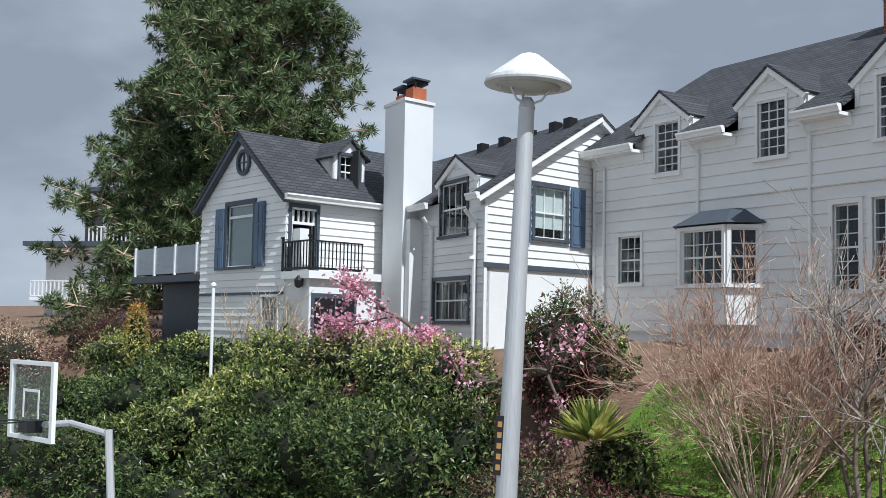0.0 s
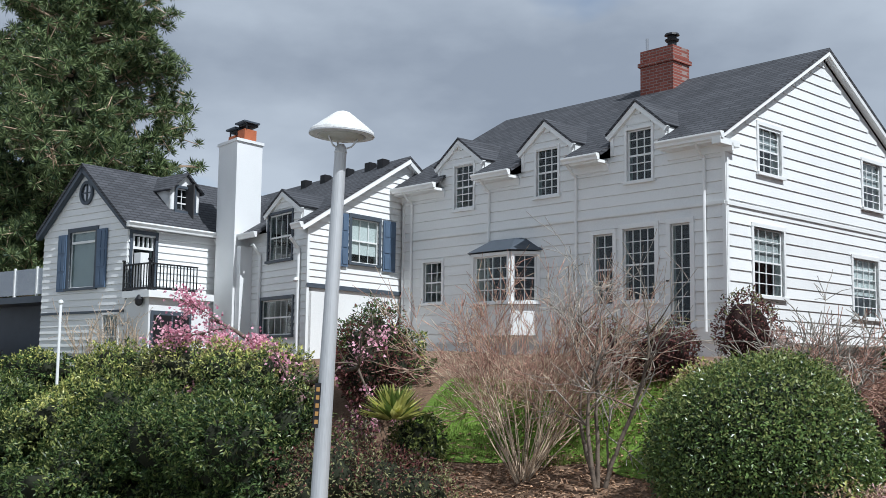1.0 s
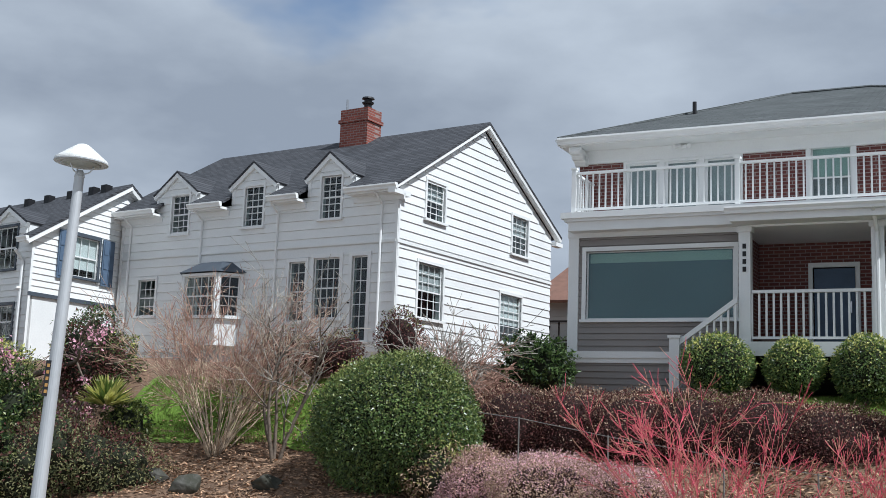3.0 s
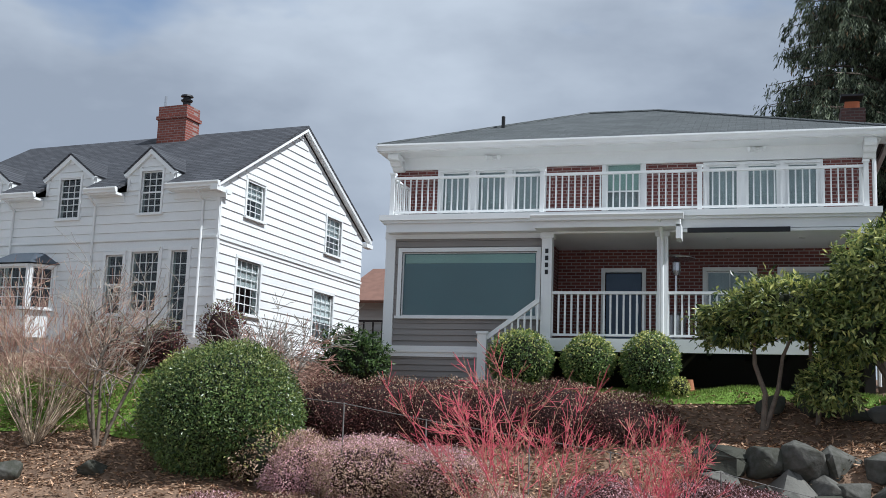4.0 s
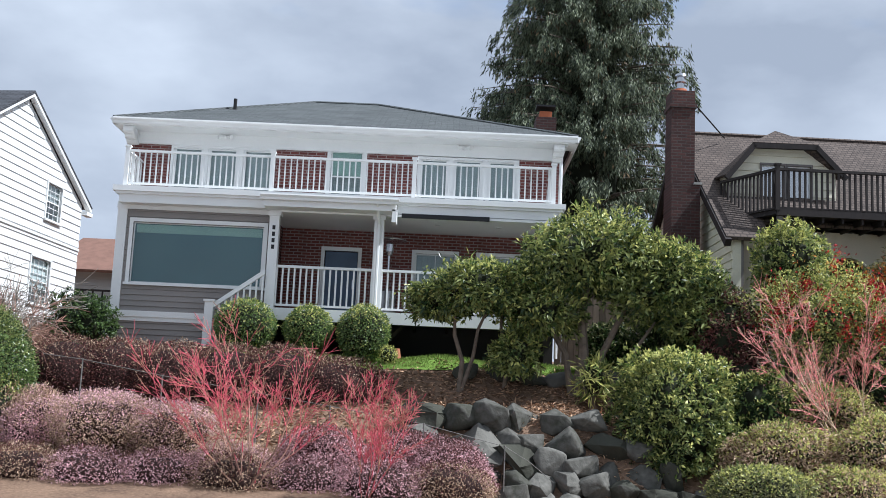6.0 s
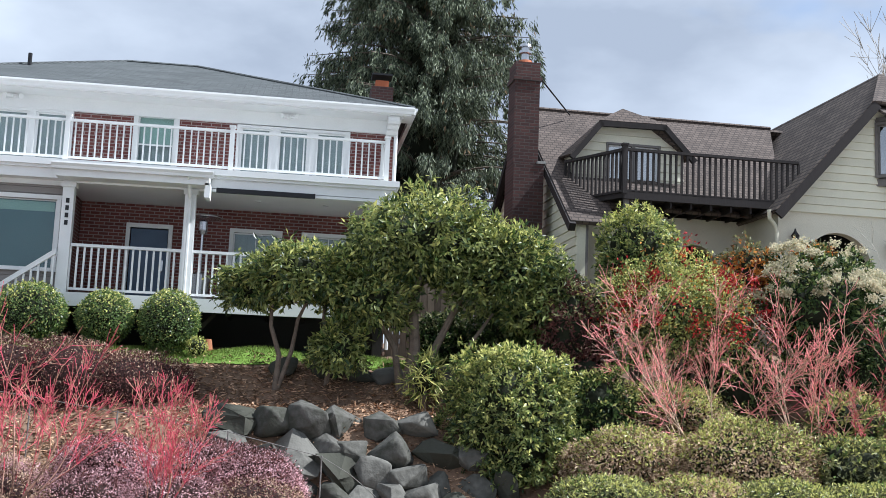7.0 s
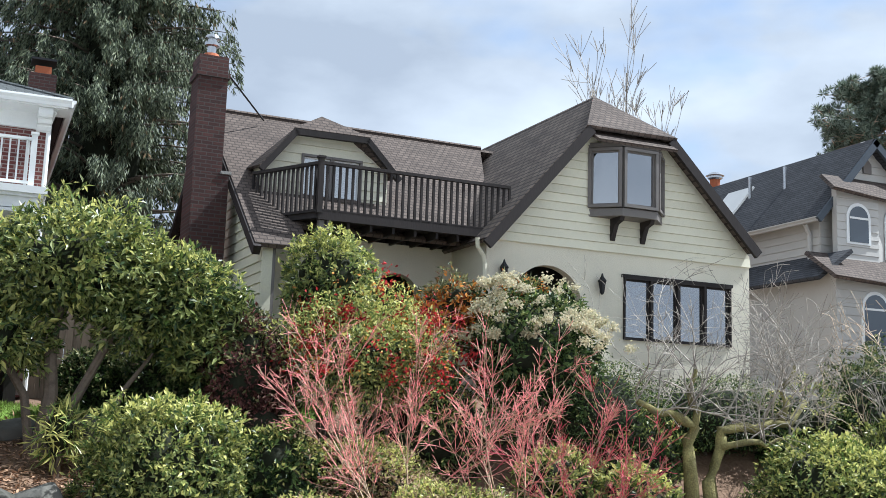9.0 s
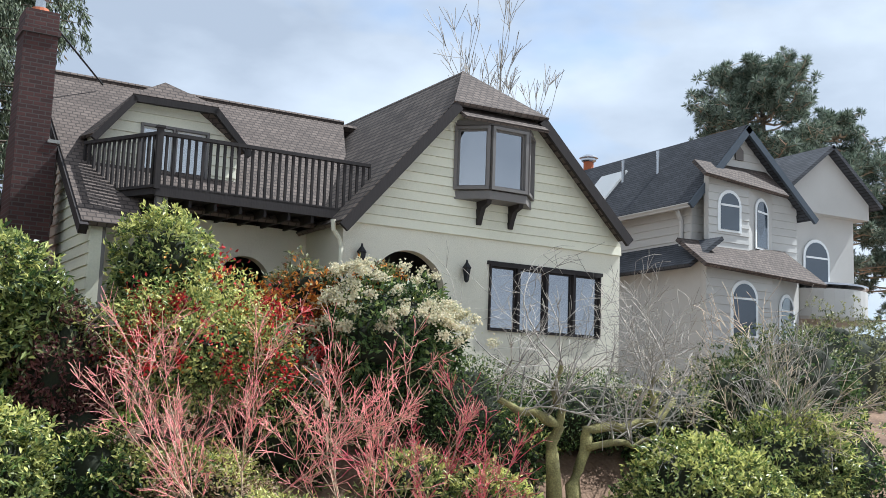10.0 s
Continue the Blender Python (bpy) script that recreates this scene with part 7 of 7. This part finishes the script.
shrub((5.2, 18.0, 3.4), (0.5, 0.5, 0.65), 2200, 0.16, LEAF_MID, "dark green glossy bush beside the rhododendron", 106, ratio=0.3)
shrub((5.7, 17.5, 1.6), (0.7, 0.6, 1.0), 2500, 0.07, LEAF_PURPLE, "dark bare-looking shrub in shade", 107, BARK_ROSE, 0.2)
pieris = shrub((10.42, 17.5, 3.30), (1.34, 1.1, 1.18), 9000, 0.12, LEAF_DARK, "pieris bush covered with cream flower clusters", 108, LEAF_MID, 0.2, amount=0.3)
p, d, r = crown_points((10.45, 17.4, 3.38), (1.38, 1.2, 1.22), 120, 109, 0.3, 0.05, 0.97)
pp = np.repeat(p, 85, axis=0) + r.normal(size=(len(p) * 85, 3)) * np.array((0.055, 0.055, 0.04))
blades("flower_mass", pp, unit(r.normal(size=pp.shape) - np.array((0, 0, 0.5))), r.normal(size=pp.shape), 0.05, 0.04, CREAMFLOWER, pieris)
shrub((9.15, 18.1, 4.05), (0.75, 0.5, 0.62), 3000, 0.11, LEAF_ORANGE, "orange and bronze leaved bush", 110, LEAF_OLIVE, 0.4, amount=0.35)
shrub((10.6, 18.3, 4.35), (0.5, 0.4, 0.5), 1500, 0.11, LEAF_ORANGE, "orange and bronze leaved bush", 111, LEAF_OLIVE, 0.4, amount=0.35)
shrub((11.6, 17.8, 2.4), (2.0, 0.9, 0.95), 10000, 0.07, LEAF_DARK, "dark green yew hedge below the house", 112, LEAF_MID, 0.3, category="hedge")
shrub((14.6, 18.0, 2.3), (1.8, 0.9, 0.9), 8000, 0.07, LEAF_DARK, "dark green yew hedge below the house", 113, LEAF_MID, 0.3, category="hedge")
shrub((10.4, 16.3, 1.05), (0.85, 0.6, 0.75), 3500, 0.10, LEAF_MID, "green bush at the foot of the bank", 114, LEAF_YEL, 0.4)
shrub((11.5, 15.8, 0.8), (0.8, 0.6, 0.7), 3000, 0.12, LEAF_MID, "bright green bush at the foot of the slope", 115, LEAF_YEL, 0.5)
shrub((15.6, 15.7, 1.05), (1.7, 0.95, 1.15), 12000, 0.11, LEAF_MID, "spreading bright green leafy bush", 116, LEAF_YEL, 0.45)
shrub((17.9, 16.2, 1.35), (1.6, 1.0, 1.2), 11000, 0.11, LEAF_MID, "spreading bright green leafy bush", 117, LEAF_YEL, 0.35)
shrub((18.6, 17.8, 2.4), (1.8, 1.2, 1.4), 9000, 0.10, LEAF_DARK, "dark green bush at the garden corner", 118, LEAF_OLIVE, 0.3, amount=0.3)
shrub((21.5, 19.5, 3.0), (2.2, 1.4, 1.6), 8000, 0.11, LEAF_DARK, "dark shaded shrubs beyond the garden", 119, LEAF_OLIVE, 0.3, amount=0.3)
shrub((5.9, 15.3, 0.3), (1.1, 0.7, 0.75), 14000, 0.075, TANTWIG, "low tan ground cover", 120, LEAF_YEL, 0.3, inner=INNER, stems=False)
shrub((7.9, 15.3, 0.4), (1.5, 0.7, 0.8), 18000, 0.075, TANTWIG, "low tan ground cover", 121, LEAF_YEL, 0.4, inner=INNER, stems=False)
shrub((7.1, 16.5, 1.0), (1.4, 0.6, 0.9), 16000, 0.075, TANTWIG, "loose tan and yellow-green twiggy growth", 122, LEAF_YEL, 0.4, inner=INNER, stems=False, amount=0.4)

for i, (x, y, z, rx, rz, m) in enumerate(((9.8, 15.3, 0.3, 0.9, 0.7, LEAF_OLIVE), (5.9, 16.6, 1.1, 0.9, 1.0, LEAF_DARK), (8.6, 17.6, 1.9, 1.3, 1.1, LEAF_DARK), (12.6, 17.6, 1.6, 1.1, 0.9, LEAF_DARK), (16.4, 15.2, 0.6, 1.1, 0.8, LEAF_MID), (19.6, 16.4, 1.5, 1.3, 1.2, LEAF_DARK), (16.5, 17.6, 2.0, 1.4, 1.1, LEAF_DARK))):
    shrub((x, y, z), (rx, 0.7, rz), 5000, 0.10, m, "leafy evergreen underplanting on the shaded bank", 340 + i, LEAF_YEL, 0.25, amount=0.3, group="bank underplanting")

for i, (x, y, z, rx, ry, rz, m) in enumerate(((4.6, 19.6, 2.6, 0.8, 0.5, 0.9, LEAF_DARK), (3.4, 19.9, 2.5, 0.7, 0.4, 0.7, LEAF_DARK), (5.4, 18.7, 2.2, 0.7, 0.6, 1.0, LEAF_PURPLE), (24.5, 21.0, 3.3, 2.4, 1.3, 1.9, LEAF_OLIVE), (28.5, 22.5, 3.4, 2.6, 1.4, 2.2, LEAF_OLIVE), (32.5, 23.5, 3.8, 2.6, 1.4, 2.4, LEAF_DARK), (-36.0, 14.6, 0.3, 2.4, 1.3, 1.5, LEAF_DARK), (-40.5, 15.0, 0.6, 2.6, 1.3, 1.7, LEAF_OLIVE), (-32.0, 13.5, 0.0, 2.6, 0.9, 1.3, LEAF_DARK), (-28.0, 13.3, -0.2, 2.4, 0.8, 1.1, LEAF_DARK), (5.55, 17.7, 2.5, 0.8, 0.6, 1.25, LEAF_PURPLE), (4.9, 18.6, 2.9, 0.6, 0.5, 0.9, LEAF_DARK), (-44.5, 17.0, 1.4, 2.6, 1.4, 1.8, LEAF_PURPLE), (-40.5, 19.2, 2.2, 2.4, 1.2, 1.5, LEAF_PURPLE), (-46.5, 21.0, 2.4, 3.0, 1.4, 1.5, LEAF_OLIVE))):
    shrub((x, y, z), (rx, ry, rz), 6000, 0.10, m, "dark shaded evergreen shrub between the houses", 360 + i, LEAF_OLIVE, 0.25, amount=0.3)
for i, (x, y, z, rx, rz, m) in enumerate(((-26.5, 17.2, 2.2, 1.8, 0.8, LEAF_MID), (-23.6, 17.2, 2.3, 1.6, 0.8, LEAF_OLIVE), (-20.6, 16.9, 2.1, 1.2, 0.85, LEAF_OLIVE), (-30.2, 17.2, 2.2, 1.8, 0.75, LEAF_DARK), (-34.0, 17.0, 2.1, 1.8, 0.75, LEAF_OLIVE), (-19.0, 18.4, 2.6, 1.3, 0.7, LEAF_DARK))):
    shrub((x, y, z), (rx, 0.9, rz), 5000, 0.10, m, "low mixed green shrub behind the hedge", 370 + i, LEAF_YEL, 0.3, amount=0.3)

# gnarled mossy tree with bare twigs
gn = thing("gnarled_tree", (13.1, 16.4, hz(13.1, 16.4)), "old gnarled mossy tree with bare drooping twigs", "tree")
rg = np.random.default_rng(12)
b0 = Vector((13.1, 16.4, hz(13.1, 16.4) - 0.1))
limbs = ([b0, (13.0, 16.4, 0.9), (12.92, 16.4, 1.5), (13.05, 16.4, 1.9), (12.8, 16.4, 2.06), (12.55, 16.4, 2.20), (12.3, 16.4, 2.16), (11.9, 16.45, 2.34)], [b0 + Vector((0.35, 0, 0)), (13.35, 16.4, 1.0), (13.6, 16.4, 1.55), (13.6, 16.4, 1.85), (13.95, 16.4, 1.97), (14.3, 16.4, 1.90), (14.7, 16.4, 2.02), (15.1, 16.4, 2.05), (15.5, 16.5, 2.45)],
         [(13.0, 16.4, 1.8), (13.1, 16.4, 2.2), (12.95, 16.4, 2.5), (13.05, 16.3, 2.9)], [(13.6, 16.4, 1.6), (14.0, 16.2, 1.72), (14.4, 16.15, 1.66), (14.8, 16.1, 1.85)], [(14.9, 16.4, 2.0), (15.0, 16.4, 2.4), (14.95, 16.4, 2.75), (15.2, 16.4, 3.1)])
sg = []
cfgg = dict(levels=[(7, 0.6, 0.5, 0.14, 0.0), (5, 0.6, 0.5, 0.15, -0.02), (3, 0.5, 0.5, 0.12, -0.03)], thin=0.0038, seg=0.16, bare=0.1)
for j, path in enumerate(limbs):
    rough_ = [Vector(path[0])]
    for p, q in zip(path, path[1:]):
        rough_ += [(Vector(p) + Vector(q)) / 2 + Vector(rg.normal(size=3)) * 0.035, Vector(q) + Vector(rg.normal(size=3)) * 0.02]
    path = [p + Vector((0, 0, 0.22 if p.z > 0.85 else 0.0)) for p in rough_]
    n = len(path)
    part("limb", tube(bmesh.new(), path, [(0.12, 0.125, 0.07, 0.065, 0.08)[j] * (1 - 0.6 * i / (n - 1)) * rg.uniform(0.78, 1.25) for i in range(n)], 9), MOSS, gn, smooth=True)
    for p in path[6 if j < 2 else 2::2]:
        for _ in range(2):
            d = np.array((rg.normal() * 0.9, rg.normal() * 0.5, abs(rg.normal()) + 0.45))
            grow(rg, sg, np.array(p), d / np.linalg.norm(d), rg.uniform(1.1, 2.3), 0.02, 0, cfgg)
tubes("twig_mass", sg, BARK_GREY, gn)
bare_shrub((18.0, 17.2), 20, 2.6, 0.9, BARK_GREY, "grey bare twiggy shrub at the corner", 125, [(9, 0.45, 0.5, 0.09, -0.02), (6, 0.5, 0.5, 0.1, -0.02), (3, 0.5, 0.5, 0.1, -0.02)], mats=[BARK_GREY, BARK_PALE], rad=0.02, thin=0.006, seg=0.18)

# ---- big trees ----
PX, PY = -45.7, 26.9
pine = thing("pine_tree", (PX, PY, hz(PX, PY)), "tall dense dark green pine", "tree")
part("trunk", tube(bmesh.new(), [(PX, PY, hz(PX, PY)), (PX, PY, 10), (PX, PY, 22.5)], [0.6, 0.45, 0.12], 10), BARK, pine)


def pine_crown(t, at, top, low, reach, n_limbs, clumps, per, mat, seed, size, taper=0.8):
    """Limbs that rise from the trunk, each with side twigs that end in round needle tufts."""
    r = np.random.default_rng(seed)
    x, y, z = at
    c, seg = [], []
    for i in range(n_limbs):
        f = r.uniform() ** 0.85
        h = low + (top - low) * f
        a = r.uniform(0, 6.28)
        R = (reach * (1 - f) ** taper * (0.80 + 0.20 * math.sin(3 * a + 9 * f)) + 0.4) * r.uniform(0.62, 1.12)
        rise = 0.10 + 0.35 * f
        limb = [np.array((x + math.cos(a) * R * u, y + math.sin(a) * R * u, h + rise * R * u * u - 0.06 * R * u)) + r.normal(size=3) * 0.08 for u in (0.0, 0.3, 0.55, 0.8, 1.0)]
        for k in range(4):
            seg.append((*limb[k], *limb[k + 1], 0.085 - 0.018 * k, 0.067 - 0.018 * k))
        for j in range(clumps):
            u = 0.40 + 0.60 * r.uniform() ** 0.7
            w = u * 4.0
            k = min(3, int(w))
            p = limb[k] + (limb[k + 1] - limb[k]) * (w - k)
            out = np.array((math.cos(a), math.sin(a), 0.35)) * 0.5 + r.normal(size=3) * np.array((0.75, 0.75, 0.5))
            q = p + out * r.uniform(0.35, 0.95) * (0.5 + 0.12 * R) * (1.25 - 0.6 * u)
            seg.append((*p, *q, 0.028, 0.016))
            c.append(q)
    c = np.array(c)
    tubes("limb_frame", seg, BARK_TAN, t, sides=4)
    d = unit(r.normal(size=(len(c) * per, 3)) + np.array((0, 0, 0.35)))
    p = np.repeat(c, per, axis=0) + d * size * 0.22 * r.uniform(0, 1, (len(d), 1))
    blades("needle_mass", p, d, r.normal(size=d.shape), size * r.uniform(0.65, 1.1, len(p)), size * 0.13, mat, t, fold=0.1)


pine_crown(pine, (PX, PY, 0), 23.0, 3.0, 7.0, 400, 17, 56, NEEDLE, 20, 0.36, 0.66)
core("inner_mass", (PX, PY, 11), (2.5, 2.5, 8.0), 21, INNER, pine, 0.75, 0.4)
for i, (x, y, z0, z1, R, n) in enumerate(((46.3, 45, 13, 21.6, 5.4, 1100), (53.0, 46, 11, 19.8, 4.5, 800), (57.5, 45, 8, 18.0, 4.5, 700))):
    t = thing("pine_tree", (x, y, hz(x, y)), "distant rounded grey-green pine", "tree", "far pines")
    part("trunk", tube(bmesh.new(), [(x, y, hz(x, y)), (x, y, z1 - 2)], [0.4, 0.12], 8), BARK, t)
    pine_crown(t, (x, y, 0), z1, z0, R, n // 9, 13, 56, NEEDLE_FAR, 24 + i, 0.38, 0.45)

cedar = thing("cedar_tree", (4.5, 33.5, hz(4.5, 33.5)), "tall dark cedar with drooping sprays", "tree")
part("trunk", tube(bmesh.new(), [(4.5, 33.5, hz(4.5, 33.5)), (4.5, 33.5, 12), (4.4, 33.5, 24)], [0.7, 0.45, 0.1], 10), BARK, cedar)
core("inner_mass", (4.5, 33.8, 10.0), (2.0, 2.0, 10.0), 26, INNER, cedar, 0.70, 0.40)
rc_ = np.random.default_rng(27)
seg, pts, dirs = [], [], []
for i in range(620):
    f = rc_.uniform()
    h = 4.5 + 19 * f
    a = rc_.uniform(0, 6.28)
    R = 5.2 * (1 - f) ** 0.72 * rc_.uniform(0.7, 1.08) + 0.4
    p = np.array((4.5, 33.5, h))
    d = np.array((math.cos(a), math.sin(a), 0.25))
    n = 7
    for j in range(n):
        q = p + d * R / n
        d = d + np.array((0, 0, -0.09 + (0.10 if j > 4 else 0)))
        seg.append((*p, *q, 0.05 * (1 - j / n) + 0.01, 0.05 * (1 - (j + 1) / n) + 0.01))
        if j > 0:
            for _ in range(3):
                m, drop = 32, rc_.uniform(0.18, 0.60)
                u = rc_.uniform(size=(m, 1))
                sway = np.array((0.30 * d[0], 0.30 * d[1], -1.0)) + rc_.normal(size=3) * np.array((0.12, 0.12, 0.0))
                pts.append(p + (q - p) * rc_.uniform() + rc_.normal(size=3) * np.array((0.14, 0.14, 0.05)) + sway * drop * u + rc_.normal(size=(m, 3)) * 0.085 * (1.15 - u))
                dirs.append(rc_.normal(size=(m, 3)) * np.array((0.40, 0.40, 0.15)) + sway)
        p = q
tubes("limb_frame", seg, BARK, cedar, sides=4)
pts, dirs = np.concatenate(pts), np.concatenate(dirs)
blades("spray_mass", pts, dirs, rc_.normal(size=pts.shape), rc_.uniform(0.12, 0.26, len(pts)), 0.040, CEDAR, cedar, fold=0.15)
k = rc_.integers(0, len(pts), 4300)
blades("cone_mass", pts[k] - np.array((0, 0, 0.25)), dirs[k], rc_.normal(size=pts[k].shape), 0.22, 0.06, CONES, cedar)

for i, (x, y, h, s) in enumerate(((20.6, 31, 12.2, 7), (22.3, 31.5, 10.3, 8), (38.0, 40, 9, 6))):
    bare_shrub((x, y, 3.0), 5, h * 0.86, 0.085, BARK_GREY, "tall bare tree behind the house", 130 + i, [(18, 0.22, 0.20, 0.02, 0.01), (9, 0.3, 0.4, 0.05, 0.06), (4, 0.4, 0.4, 0.06, 0.03)], category="tree", name="bare_tree", rad=0.07, thin=0.010, seg=0.4, bare=0.4, group="bare trees")


# ---- rocks and mulch ----
def rock(x, y, z, w, h, d, seed):
    r = np.random.default_rng(seed)
    bm = bmesh.new()
    for way in unit(r.normal(size=(17, 3))):
        bm.verts.new(way / (np.abs(way) ** 3.4).sum() ** (1 / 3.4) * r.uniform(0.74, 1.0))
    hull = bmesh.ops.convex_hull(bm, input=bm.verts)
    bmesh.ops.delete(bm, geom=[v for v in bm.verts if not v.link_faces], context="VERTS")
    bmesh.ops.bevel(bm, geom=bm.edges[:], offset=0.09, segments=2, profile=0.6, affect="EDGES", clamp_overlap=True)
    for v in bm.verts:
        v.co = v.co * (1 + 0.02 * r.normal())
    M = Matrix.Translation((x, y, z)) @ Euler((r.uniform(-0.3, 0.3), r.uniform(-0.35, 0.35), r.uniform(-0.5, 0.5))).to_matrix().to_4x4() @ Matrix.Diagonal((w * 0.62, d * 0.62, h * 0.62, 1))
    bmesh.ops.transform(bm, matrix=M, verts=bm.verts)
    ob = part("rock", bm, ROCK, smooth=True)
    ob.data.transform(Matrix.Translation((-x, -y, -z)))
    ob.location = (x, y, z)
    return tagged(ob, "rough grey basalt boulder in the bank", "rock", "rockery boulders")


rr_ = np.random.default_rng(77)
k = 0
for row, (z, x0, x1, w) in enumerate(((-0.72, 0.7, 4.9, 0.60), (-0.36, 0.2, 4.6, 0.66), (0.04, -0.5, 4.1, 0.62), (0.44, -0.95, 3.3, 0.66), (0.80, -1.0, 2.5, 0.64))):
    x = x0
    while x < x1:
        wide = w * rr_.uniform(0.62, 1.18)
        yy = 15.12 + (z + 0.70) * 0.72 + rr_.normal() * 0.05
        zz = z - 0.24 * float(smooth(1.5, 4.5, x)) + rr_.normal() * 0.05
        rock(x + wide / 2, yy, zz, wide * 1.12, 0.52 * rr_.uniform(0.85, 1.2), 0.62, 200 + k)
        x += wide * 0.97
        k += 1
for x, y, s in ((1.0, 19.0, 0.45), (1.6, 19.0, 0.5), (2.2, 19.05, 0.45), (2.8, 18.9, 0.5), (3.4, 19.0, 0.5), (3.9, 18.9, 0.4), (0.2, 19.1, 0.4), (-11.9, 15.6, 0.35), (-13.6, 15.4, 0.4), (-14.4, 15.6, 0.3)):
    rock(x, y, hz(x, y) + 0.08, s * 1.4, s, s * 1.3, 300 + k)
    k += 1
rm_ = np.random.default_rng(78)
n = 40000
X, Y = np.concatenate([rm_.uniform(-17, 8, n // 2), rm_.uniform(-15.5, 5, n // 2)]), np.concatenate([rm_.uniform(14.2, 20, n // 2), rm_.uniform(15, 19.4, n // 2)])
P = np.stack([X, Y, height(X, Y) + 0.015], -1)
tagged(blades("bark_chips", P, rm_.normal(size=(n, 3)) * np.array((1, 1, 0.25)), np.tile((0, 0, 1.0), (n, 1)) + rm_.normal(size=(n, 3)) * 0.4, rm_.uniform(0.05, 0.16, n), 0.04, CHIP, None), "scattered bark chips and dry leaves", "bark mulch", kind="stuff")
